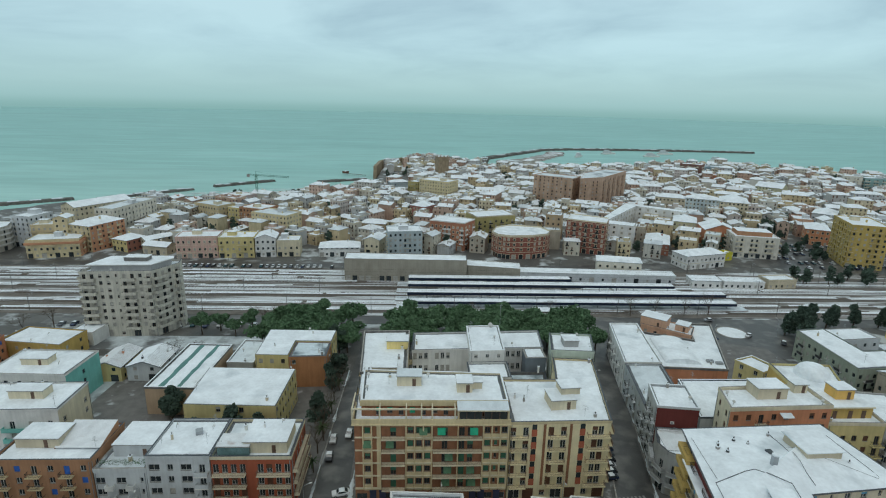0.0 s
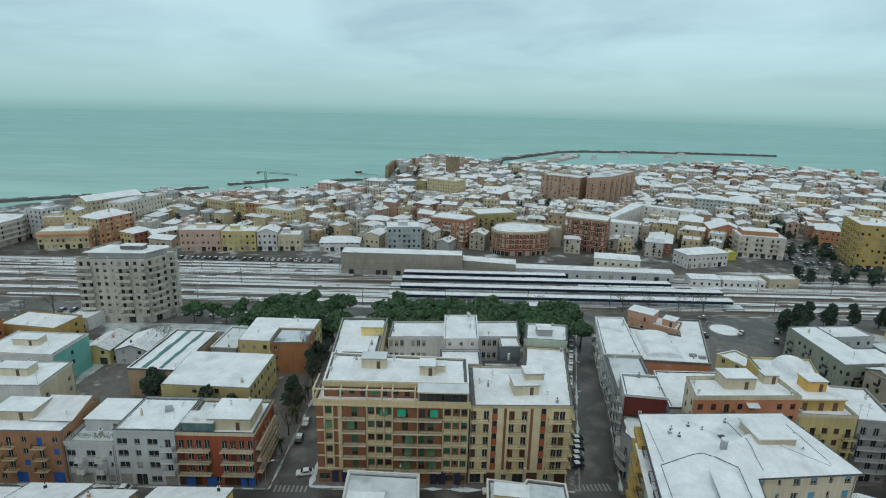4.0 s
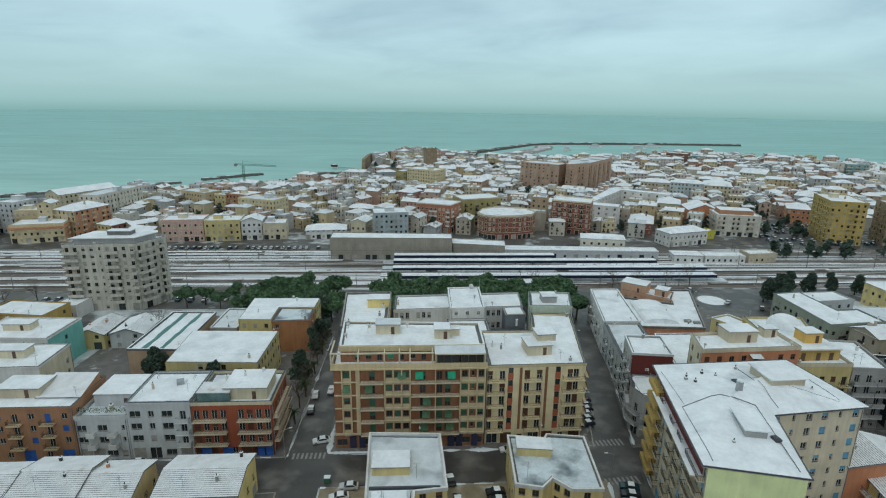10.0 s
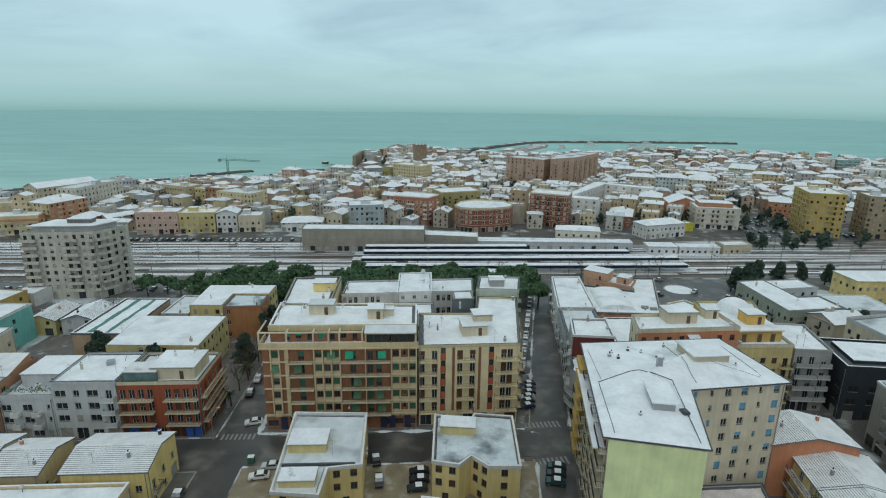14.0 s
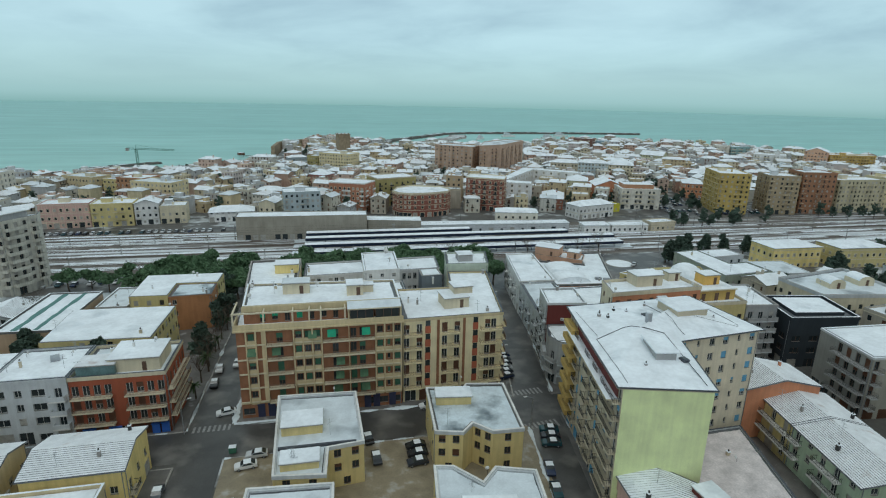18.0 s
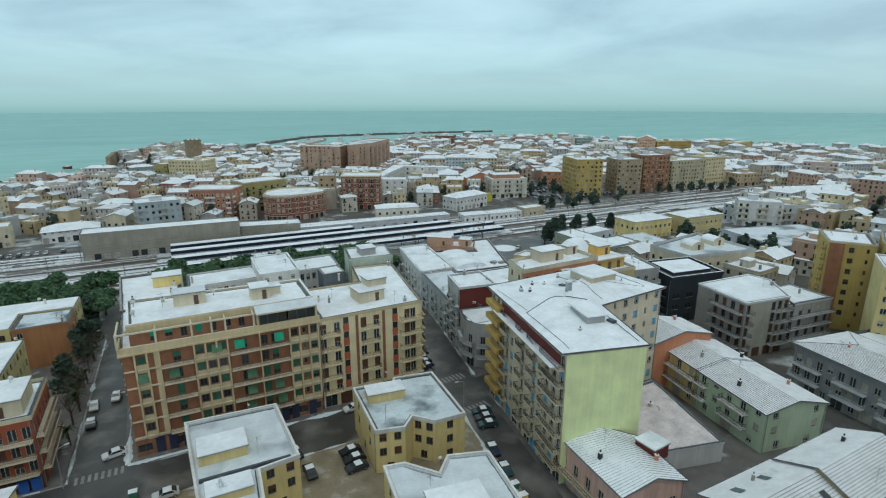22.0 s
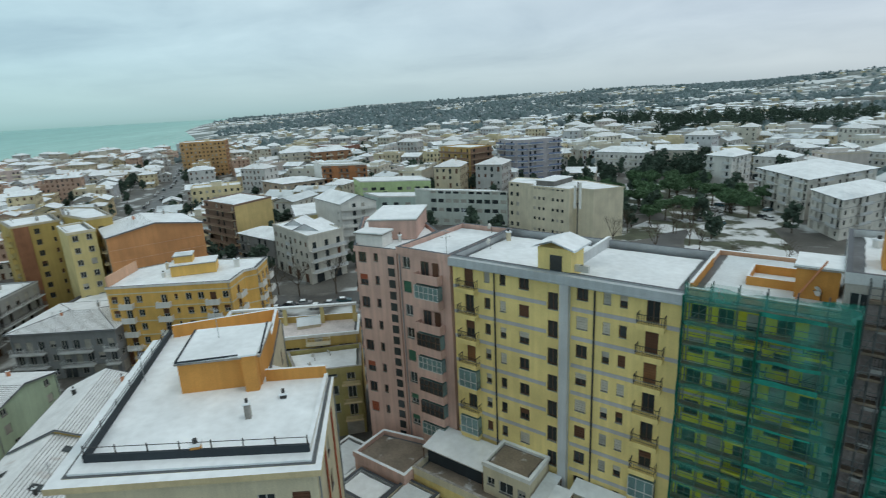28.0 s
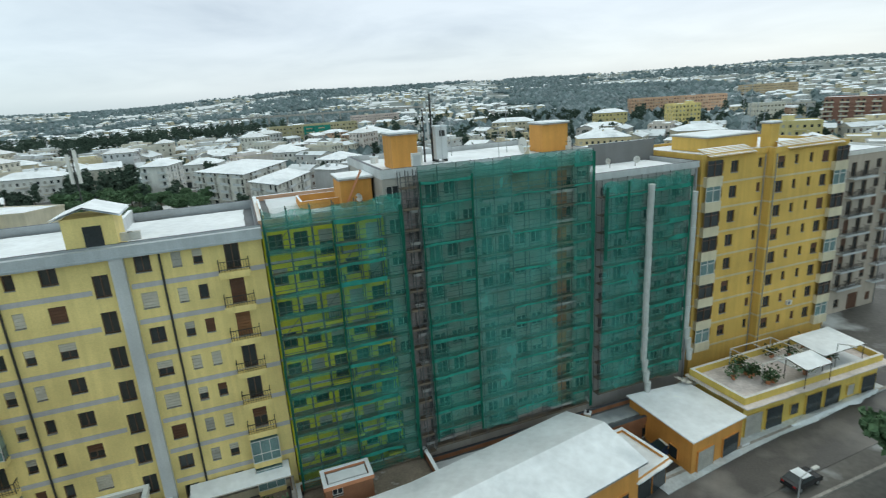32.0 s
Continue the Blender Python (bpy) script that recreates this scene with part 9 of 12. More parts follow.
ta = building("apartment_house", "white and turquoise apartment house with snowy roof terraces", rect(-121, 126.8, 2, 28.4, 14.0), -1.0, 11.2, WHITEP, {0: ("LLwLLw", "GGwGG"), 1: ("wbw", "ww")}, 3.1, 3.6, 2, 0.4, WHITEP, seed=196, slab=TEAL, rail=TEAL, rail_style="solid", face_mats={1: CREAM_LT})
stair_head(ta, -104, 135, 11.3, 9, 4, 2.2, CREAM_LT)
tb = building("apartment_house", "turquoise apartment house with a snowy flat roof", rect(-128, 149.5, -2, 24.0, 16), -1.5, 9.6, WHITEP, {0: ("wwdwwd", "www"), 1: ("bwb", "b")}, 3.1, 3.6, 2, 0.4, WHITEP, seed=197, face_mats={1: TEAL})
stair_head(tb, -117, 157, 9.7, 8, 4, 2.0, CREAM_LT)
building("cottage", "small yellow house with a snowed tile roof", rect(-107.5, 166, 0, 9.4, 14.5), -2.4, 3.2, OCHRE_LT, {0: ("ww", "wG"), 1: ("www", "www")}, 3, 3.2, 1, roof="gable", roof_mat=SNOW_TILE, ridge_h=1.9, ridge="long", seed=198)
building("cottage", "small grey house with a snowed roof", rect(-96.5, 166.5, 0, 11, 14), -2.4, 3.2, GREYW, {0: ("ww", "wG"), 1: ("www", "www")}, 3, 3.2, 1, roof="gable", roof_mat=SNOW, ridge_h=2.0, ridge="long", seed=199)
building("town_house", "ochre house with a flat snowy roof by the railway", rect(-150, 183, -8, 24, 13), -2.8, 4.2, OCHRE, {0: ("wwwww", "wwwww"), 1: ("ww", "ww")}, 3, 3.4, 1, 0.5, seed=200)
building("town_house", "orange brick house with blue shutters", rect(-163, 166, 6, 19, 13), -2.4, 7.6, plaster("orange_brick", (0.48, 0.20, 0.10)), {0: ("wdwd", "wwww"), 1: ("wdw", "ww")}, 3, 3.4, 2, 0.5, seed=201, shut=BLUESH, mix="gso")
building("town_house", "small white house with snowed roof by the tracks", rect(-134, 196, -6, 10, 9), -3, 2.0, WHITEP, {0: ("ww", "ww"), 1: ("ww", "")}, 3, 3.2, 0, 0.4, seed=202)

# painted row and hotels along the far side of the tracks, palazzi and towers of the town
def block(label, x, y, turn, w, d, h, wall, style="plain", roof="flat", flank=None, name="apartment_house", snow=None, group=""):
    """A house of the far town by its front left corner, the way of its front, its width, depth and height."""
    n, m = max(2, int(w / 3.0)), max(2, int(d / 3.2))
    kinds = {"plain": ("w", "w"), "bal": ("dwwd", "wd"), "shut": ("wo", "w"), "big": ("LLw", "LLw"), "blank": ("w", " ")}[style]
    fr, sd = "".join(kinds[0][i % len(kinds[0])] for i in range(n)), "".join(kinds[1][i % len(kinds[1])] for i in range(m))
    g = land(x, y)
    floors = max(1, int((h - 3.6) / 3.15))
    t = building(name, label, rect(x, y, turn, w, d), g, g + h, wall, {0: (fr, "Gw" * (n // 2)), 1: (sd, "w" * m), 3: (sd, "w" * m), 2: ("w" * n, "")}, (h - 3.9) / floors, 3.8, floors, 0.7, roof=roof, roof_mat=snow or SNOW,
                 ridge_h=min(w, d) * 0.2, eave=0.5, far=True, seed=int(abs(x) * 3 + abs(y)), slab=GREYW if style == "big" else (CREAM_LT if style == "bal" else wall), rail=CREAM_LT if style == "big" else wall, face_mats={1: flank} if flank else None,
                 trim=CREAM_LT if style in ("shut", "plain") and h > 10 and y < 480 else None, band=CREAM_LT if style == "shut" and y < 420 else None, category="house", group=group)
    rng = random.Random(int(abs(x * 7 + y)))
    a = radians(turn)
    for k in range(2 if roof == "flat" else 1):
        u, v = rng.uniform(0.25, 0.75) * w, rng.uniform(0.4, 0.7) * d
        px, py = x + u * math.cos(a) - v * math.sin(a), y + u * math.sin(a) + v * math.cos(a)
        if roof == "flat" and k == 0 and min(w, d) > 9:
            stair_head(t, px, py, g + h + 0.1, rng.uniform(3, 6), rng.uniform(3, 5), rng.uniform(2.0, 2.8), rng.choice((wall, CREAM_LT, GREYW)), a, door=False)
        elif math.hypot(x, y) < 420:
            chimney(t, px, py, g + h + (0.1 if roof == "flat" else min(w, d) * 0.12), 1.6, 0.4, wall)
    return t


CORAL, YCREAM, TAN = plaster("coral_plaster", (0.60, 0.30, 0.17)), plaster("pale_yellow_town_plaster", (0.70, 0.59, 0.36)), plaster("tan_town_plaster", (0.56, 0.42, 0.27))
GREYBLUE, OFFWHITE, MAUVE = plaster("grey_blue_plaster", (0.46, 0.53, 0.55)), plaster("off_white_block", (0.70, 0.66, 0.57)), plaster("mauve_plaster", (0.54, 0.43, 0.40))
DUSTYR, YGREY, DKBR = plaster("dusty_red_plaster", (0.50, 0.23, 0.19)), plaster("yellow_green_plaster", (0.60, 0.57, 0.37)), plaster("dark_brown_plaster", (0.24, 0.13, 0.10))
TENRED, BRICKB = plaster("tenement_red", (0.38, 0.16, 0.11)), plaster("brown_brick_plaster", (0.36, 0.18, 0.10))
hotel_ = block("ochre seaside hotel with a coral terrace under snow", -232, 315, 13, 28, 17, 10.6, YCREAM, "bal", flank=CORAL, name="hotel", group="seaside hotels")
m = Mesh()
m.box((0, 0, 0), (29.4, 18.4, 1.3), 0)
part("coral_terrace", m, [CORAL], hotel_, (0, 0, 8.2), radians(13))
block("cream upper wing of the seaside hotel", -241, 334, 12, 15, 12, 15.5, CREAM, "bal", name="hotel", group="seaside hotels")
block("cream stair tower of the seaside hotel", -227, 334, 6, 8, 9, 20.5, CREAM, "plain", "gable", name="hotel", group="seaside hotels")
block("coral apartment house with a cream gable and balconies", -219, 336, -20, 17, 25, 16.5, CREAM, "bal", "hip", flank=CORAL, name="hotel", group="seaside hotels")
block("pale seaside apartment house under snow", -258, 342, -14, 14, 17, 19.5, GREYW, "bal", name="hotel", group="seaside hotels")
block("long off-white apartment block with rows of balconies", -219, 364, -10, 14, 44, 20.5, OFFWHITE, "bal", snow=SNOW_THIN)
block("cream apartment house with snowy gables near the beach", -256, 387, -28, 16, 42, 18, CREAM_LT, "plain", "gable")
block("small yellow house with a red-brown flank", -194, 336, -24, 13, 14, 7.6, OCHRE_LT, "plain", "hip", flank=TENRED)
block("low row house with a snowy roof", -180, 341, -38, 9, 30, 6.6, BEIGE, "plain", "gable")
block("low beige house with a snowy roof", -172, 329, -14, 17, 10, 5.4, BEIGE, "plain", "gable")
block("pink two-storey street house with shuttered windows", -147, 319, 7, 24, 15, 13.0, PINK, "shut", group="street houses")
block("yellow street house with balconies", -122.4, 321, 6, 20.6, 15, 12.4, OCHRE_LT, "bal", group="street houses")
block("white street house with balconies", -101.4, 324, 6, 12.2, 13, 12.0, WHITEP, "bal", "gable", group="street houses")
block("cream street house with shuttered windows", -88.8, 325.4, 6, 13.8, 13, 9.8, CREAM_LT, "shut", group="street houses")
block("low white street house with a snowy hipped roof", -63, 326, 6, 25, 14, 5.8, WHITEP, "plain", "hip", group="street houses")
block("grey-blue apartment house with iron balconies", -20, 322, 8, 21, 16, 17.2, GREYBLUE, "bal", flank=GREYM)
block("cream gabled house beside the station", -36, 334, -15, 10, 14, 9.8, CREAM_LT, "plain", "gable")
block("long pale yellow apartment house", -120, 379, -24, 30, 17, 16.5, YCREAM, "plain", snow=SNOW_THIN)
block("brown apartment house with a snowy attic", -134, 396, -22, 21, 18, 16.5, BROWNH, "bal")
block("yellow apartment house in the old quarter", -147, 409, -24, 13, 14, 13.8, OCHRE_LT)
block("cream apartment house in the old quarter", -176, 419, -30, 27, 16, 15, CREAM, "plain", snow=SNOW_THIN)
block("mauve house with a flat roof near the beach", -174, 474, -30, 22, 18, 12.2, MAUVE)
block("grey-blue house above the beach", -34, 582, 20, 20, 11, 12.5, GREYBLUE, "plain", "hip")
block("olive brown house above the beach", -15, 566, -30, 12, 18, 15.5, OLIVE)
block("tall pale yellow house near the keep", -3, 551, -34, 34, 20, 19.5, YCREAM)
block("dark red house among snowy roofs", -48, 494, 5, 11.5, 10, 8.5, DKRED)
block("dusty red houses with snowy roofs", -10, 442, -34, 15, 16, 11.8, DUSTYR, "plain", "hip")
block("tan house with a snowy roof", -44, 387, -10, 18, 12, 8.4, TAN, "plain", "hip")
block("tan apartment house with a blank wall", 88, 373, -20, 11, 13, 19, TAN, "blank")
block("yellow-green house with a snowy hipped roof", 99, 590, -40, 14, 24, 12.3, YGREY, "plain", "hip")
block("long grey house with a snowy roof", 55, 545, 0, 29, 16, 9.4, GREYM, "plain", "gable")
block("long grey house near the keep", 34, 642, -2, 35, 16, 11.5, GREYM, "plain", "gable")
block("cream house among snowy roofs", 12, 494, -14, 20, 16, 9, CREAM)
block("low brick-red tenement with a snowy roof", 149, 344, -24, 15, 28, 7.6, TENRED, "shut", "hip")
block("pale yellow-green house with a snowy hipped roof", 189, 392, -26, 16, 22, 12.2, YGREY, "plain", "hip")
block("long beige palazzo with rows of windows", 212, 480, -27, 25, 14, 16, BEIGE, "plain", "hip", group="palazzi")
block("pale blue palazzo with rows of windows", 234.6, 468.4, -27, 27, 14, 17, plaster("pale_blue_grey_plaster", (0.52, 0.60, 0.62)), "plain", "hip", group="palazzi")
block("cream palazzo with an orange flank", 259, 456, -27, 22, 30, 16.4, CREAM_LT, "plain", "hip", flank=PEACH, group="palazzi")
block("orange gabled house under snow", 199, 363, -14, 21, 22, 12.4, SALMON, "blank", "gable")
wb_ = block("white and brown apartment house with deep balconies", 206, 338, -14, 27, 20, 13.6, OFFWHITE, "big", flank=BROWNH)
m = Mesh()
m.box((0, 0, 0), (21, 13, 2.9), 0, 0, 1)
part("attic", m, [BROWNH, SNOW], wb_, (0, 1.5, 13.7), radians(-14))
block("white villa with a snowy hipped roof", 160, 307, 16, 29, 13, 8.6, WHITEP, "shut", "hip", name="villa")
block("small bright yellow annexe", 190, 327, 12, 11, 6, 4.8, plaster("acid_yellow_annexe", (0.66, 0.60, 0.06)), "blank")
block("orange house beside the car park", 280, 375, -30, 15, 22, 11.5, SALMON, "plain", "hip")
block("pale yellow house with a snowy hipped roof", 316, 457, -40, 12, 18, 10, YCREAM, "plain", "hip")
block("grey-white house with a snowy hipped roof", 336, 447, -42, 17, 26, 9.4, GREYW, "plain", "hip")
block("peach house with a flat snowy roof", 306, 426, -24, 14, 18, 7.8, PEACH)
block("orange house behind the car park", 321, 391, -36, 13, 18, 8, SALMON)
block("small grey house beside the car park", 292, 360, -13, 12, 11, 8, GREYM, "plain", "hip")
block("yellow-green gabled house near the harbour", 366, 580, -48, 26, 22, 13.2, YGREY, "plain", "gable")
block("dark brown apartment house near the harbour", 348, 725, -38, 27, 20, 20.5, DKBR, "big")
block("blue-grey office house near the harbour", 393, 742, 0, 28, 14, 15, plaster("blue_grey_office", (0.30, 0.42, 0.48)), "big")
block("salmon house near the harbour", 368, 682, -36, 24, 18, 11.4, SALMON)
block("long white harbour shed under snow", 472, 662, -10, 42, 13, 7, WHITEP, "blank", "gable", name="shed")
block("pale hotel tower by the shore", 506, 632, -30, 18, 18, 19, OFFWHITE, "big", name="hotel")
block("teal hotel tower by the shore", 523, 621, -12, 24, 18, 18, plaster("sea_glass", (0.30, 0.46, 0.45)), "big", name="hotel")
block("tall mustard apartment tower with balconies", 265, 316, -20, 20, 32, 27, MUSTARD, "bal", name="tower_block", group="street-side towers")
block("green-brown apartment tower with balconies", 300, 311, -18, 20, 19, 25.8, plaster("green_brown_plaster", (0.42, 0.33, 0.21)), "bal", name="tower_block", group="street-side towers")
block("brown brick apartment tower with balconies", 325, 309, -12, 23, 18, 28, BRICKB, "bal", name="tower_block", group="street-side towers")
block("pale ochre apartment tower with green balconies", 355, 308, -2, 38, 16, 22.5, plaster("stone_yellow", (0.55, 0.49, 0.33)), "bal", name="tower_block", group="street-side towers")
block("pale yellow apartment tower", 396, 309, 2, 25, 16, 23.5, YCREAM, "blank", name="tower_block", group="street-side towers")
block("tall peach apartment tower near the sea", 520, 505, -50, 21, 26, 24, PEACH, "plain", "gable", name="tower_block")
block("long ochre apartment block near the sea", 549, 500, -17, 48, 16, 19.8, OCHRE, "bal")
block("square mustard tower near the sea", 640, 461, -4, 36, 20, 18, MUSTARD, name="tower_block")
block("white modern apartment house near the sea", 487, 540, -40, 32, 20, 17, WHITEP, "big")
block("tan house beside the railway underpass", 420, 296, -14, 22, 14, 10, TAN)
block("tall orange-brown apartment tower beside the avenue", 488, 134, -84, 35, 28, 29, plaster("orange_tan_plaster", (0.60, 0.36, 0.16)), "bal", flank=BROWNH, name="tower_block")
building("hotel", "curved white hotel with balcony bands", [(-300, 300), (-270, 300), (-258, 312), (-256, 336), (-262, 348), (-285, 348)], -5, 9.5, plaster("hotel_white", (0.60, 0.57, 0.50)), {0: ("LLLLL", "GGGGG"), 1: ("LLL", "GG"), 2: ("LLLL", "GGG"), 3: ("LL", "G")}, 3.1, 4, 4, 0.5, far=True, seed=240, slab=WHITEP, rail=WHITEP, rail_style="solid", group="seaside hotels")


# ---- houses of the old town and the suburbs ----
def volume(body, roof, rng, cx, cy, w, d, h, fl, kind, ledges, deep=True):
    """One wing of a town house: walls with openings, panes, a cornice and its snowy roof."""
    loc = [(cx - w / 2, cy - d / 2), (cx + w / 2, cy - d / 2), (cx + w / 2, cy + d / 2), (cx - w / 2, cy + d / 2)]
    fh = h / fl
    for e in range(4):
        a, b = loc[e], loc[(e + 1) % 4]
        L = math.hypot(b[0] - a[0], b[1] - a[1])
        u = ((b[0] - a[0]) / L, (b[1] - a[1]) / L)
        nx, ny = u[1], -u[0]
        n = max(1, int(L / rng.uniform(2.5, 3.4)))
        if rng.random() < 0.18:
            n = 0
        holes = []
        for f in range(fl):
            for i in range(n):
                if rng.random() < 0.15:
                    continue
                s, ww = (i + 0.5) * L / n, rng.choice((0.85, 1.0, 1.15))
                door = rng.random() < 0.25
                lo, hi = f * fh + (0.12 if door else 0.85), f * fh + min(2.35, fh - 0.3)
                if deep:
                    holes.append((s - ww / 2, s + ww / 2, lo, hi))
                back = 0.18 if deep else -0.04
                p = (a[0] + u[0] * s - nx * back, a[1] + u[1] * s - ny * back)
                ux, uy = u[0] * ww / 2, u[1] * ww / 2
                body.face([(p[0] - ux, p[1] - uy, lo), (p[0] + ux, p[1] + uy, lo), (p[0] + ux, p[1] + uy, hi), (p[0] - ux, p[1] - uy, hi)], 1 + (rng.random() < 0.45))
                if door and f and ledges:
                    rz = math.atan2(u[1], u[0])
                    q = (a[0] + u[0] * s + nx * 0.5, a[1] + u[1] * s + ny * 0.5)
                    body.box((q[0], q[1], f * fh - 0.15), (ww + 1.0, 1.0, 0.16), 6, rz)
                    body.box((q[0] + nx * 0.45, q[1] + ny * 0.45, f * fh), (ww + 1.0, 0.08, 0.9), 7, rz)
        body.wall(a, b, -5.0, h, holes, 0)
    body.face([(*p, h) for p in loc], 0)
    body.ring(inset(loc, -0.16), inset(loc, -0.002), h - 0.35, h - 0.08, 6)
    snow = rng.choice((3, 3, 3, 4, 5))
    if kind == "flat":
        body.ring(inset(loc, -0.05), inset(loc, 0.2), h - 0.05, h + 0.7, 0, rng.choice((3, 6, 8)))
        roof.prism(inset(loc, 0.21), h + 0.01, h + 0.15, snow)
        if rng.random() < 0.75:
            hx, hy = cx + rng.uniform(-w / 5, w / 5), cy + rng.uniform(-d / 5, d / 5)
            sw, sd = w * rng.uniform(0.25, 0.5), d * rng.uniform(0.25, 0.45)
            body.box((hx, hy, h), (sw, sd, rng.uniform(1.8, 2.8)), 0)
            z = max(v[2] for v in body.v[-8:])
            roof.box((hx, hy, z), (sw + 0.4, sd + 0.4, 0.2), 3)
        for _ in range(2):
            hx, hy = cx + rng.uniform(-w / 3, w / 3), cy + rng.uniform(-d / 3, d / 3)
            body.box((hx, hy, h), (0.6, 0.6, rng.uniform(0.9, 2.0)), 8)
        return
    turn = w < d
    W, D = (d, w) if turn else (w, d)
    ev, rh = 0.45, D * rng.uniform(0.17, 0.24)
    in_ = 0.0 if kind == "gable" else min(D, W) * 0.42

    def P(x, y, z):
        return Vector((cx - y, cy + x, z)) if turn else Vector((cx + x, cy + y, z))

    o = [P(-W / 2 - ev, -D / 2 - ev, h), P(W / 2 + ev, -D / 2 - ev, h), P(W / 2 + ev, D / 2 + ev, h), P(-W / 2 - ev, D / 2 + ev, h)]
    r0, r1 = P(-W / 2 - ev + in_, 0, h + rh), P(W / 2 + ev - in_, 0, h + rh)
    th = Vector((0, 0, 0.22))
    for f in ([o[0], o[1], r1, r0], [o[2], o[3], r0, r1]) + (([o[1], o[2], r1], [o[3], o[0], r0]) if kind == "hip" else ()):
        roof.face(f, snow)
        for p, q in zip(f, f[1:] + f[:1]):
            roof.face([p - th, q - th, q, p], 8)
    roof.face([p - th for p in reversed(o)], 8)
    if kind == "gable":
        body.face([P(W / 2, -D / 2, h), P(W / 2, D / 2, h), P(W / 2, 0, h + rh - 0.2)], 0)
        body.face([P(-W / 2, D / 2, h), P(-W / 2, -D / 2, h), P(-W / 2, 0, h + rh - 0.2)], 0)
    for _ in range(rng.choice((1, 1, 2))):
        c = P(rng.uniform(-W / 3, W / 3), rng.uniform(-D / 4, D / 4), h)
        body.box(tuple(c), (0.7, 0.6, rh + rng.uniform(0.6, 1.3)), 0, 0, 3)
    if rng.random() < 0.3 and D > 8:
        c = P(rng.uniform(-W / 4, W / 4), -D * 0.25, h)
        body.box(tuple(c), (1.8, 1.8, rh * 0.5 + 1.3), 0, 0, 3)


def town_house(k, small, joined, wallm, deep=True):
    """One kind of town house, to be copied; the first one stands in the town itself."""
    rng = random.Random(900 + k)
    w, d = (rng.uniform(8, 14), rng.uniform(8, 12)) if small else (rng.uniform(12, 22), rng.uniform(10, 15))
    fl = rng.choice((2, 2, 3, 3, 4)) if small else rng.choice((2, 3, 3, 4, 4, 5))
    kind = rng.choice(("flat", "flat", "gable", "gable", "hip", "hip"))
    h = fl * rng.uniform(2.95, 3.3) + 0.5
    body, roof = Mesh(), Mesh()
    volume(body, roof, rng, 0, 0, w, d, h, fl, kind, deep, deep)
    reach = math.hypot(w, d) / 2
    if rng.random() < 0.6:
        f2 = max(1, fl - rng.choice((1, 1, 2)))
        w2, d2 = rng.uniform(4, 7), d * rng.uniform(0.55, 0.9)
        volume(body, roof, rng, w / 2 + w2 / 2 + 0.01, rng.uniform(-0.15, 0.15) * d, w2, d2, f2 * 3.1, f2, rng.choice(("flat", "gable")), False, deep)
        reach += w2 * 0.35
    REACH[k] = reach
    if joined:
        base = len(body.v)
        body.v += [tuple(p) for p in roof.v]
        body.f += [tuple(base + q for q in f) for f in roof.f]
        body.m += roof.m
        return body, k
    t = thing("town_house", 0, 0, 0, "plastered town house with a snow-covered %s roof" % ("flat" if kind == "flat" else "pitched"), "house", "old town houses")
    mats = [wallm, GLASS, BROWNSH, SNOW, SNOW_TILE, SNOW_THIN, CREAM_LT, METAL, TILE_GREY]
    part("wall", body, mats, t)
    part("roof", roof, mats, t)
    return t, k


REACH = {}
NEAR_T = [town_house(k, True, False, TOWN) for k in range(16)]
FAR_T = [town_house(k + 40, False, True, TOWN, False) for k in range(14)]
INFILL = [town_house(k + 120, True, True, TOWN) for k in range(14)]
FAR_FILL = [town_house(k + 120, True, True, TOWN, False) for k in range(14)]
SUB_T = [town_house(k + 80, k % 3 == 0, True, SUBURB, False) for k in range(12)]
used = {}
FAR_MESH, SUB_MESH = Mesh(), Mesh()
tone_rng = random.Random(4)


def emit(out, src, m):
    """Adds a far house to the joined mass of roofs; its walls take one of the plaster tones."""
    i, tone = len(out.v), tone_rng.choice((1, 6, 7, 10, 11, 12, 13, 0, 5, 3) if out is SUB_MESH else range(len(TONE_MATS)))
    r, o = np.array(m.to_3x3()), np.array(m.translation)
    out.v.extend(map(tuple, np.array(src.v) @ r.T + o))
    out.f.extend(tuple(i + q for q in f) for f in src.f)
    out.m.extend(tone if s == 0 else len(TONE_MATS) + s - 1 for s in src.m)


def place(kinds, k, m):
    t = kinds[k][0]
    if isinstance(t, Mesh):
        emit(SUB_MESH if kinds is SUB_T else FAR_MESH, t, m)
        return
    if t.name in used:
        copy_thing(t, m)
    else:
        used[t.name] = 1
        t.matrix_basis = m


def near_line(x, y, a, b):
    ax, ay, dx, dy = a[0], a[1], b[0] - a[0], b[1] - a[1]
    t = max(0.0, min(1.0, ((x - ax) * dx + (y - ay) * dy) / (dx * dx + dy * dy)))
    return math.hypot(x - ax - dx * t, y - ay - dy * t)


def free(x, y, r):
    """True where no house or street lies within r of the spot."""
    for poly, x0, x1, y0, y1 in SITES:
        if x0 - r < x < x1 + r and y0 - r < y < y1 + r:
            inside = False
            for a, b in zip(poly, poly[1:] + poly[:1]):
                if near_line(x, y, a, b) < r:
                    return False
                if (a[1] > y) != (b[1] > y) and x < (b[0] - a[0]) * (y - a[1]) / (b[1] - a[1]) + a[0]:
                    inside = not inside
            if inside:
                return False
    for pts, w in ROADS:
        if any(near_line(x, y, a, b) < w + r for a, b in zip(pts, pts[1:])):
            return False
    return True


def clear(x, y, r):
    return all((x - a) ** 2 + (y - b) ** 2 > r * r for a, b in TOWNS)


rng = random.Random(77)
TOWNS = []


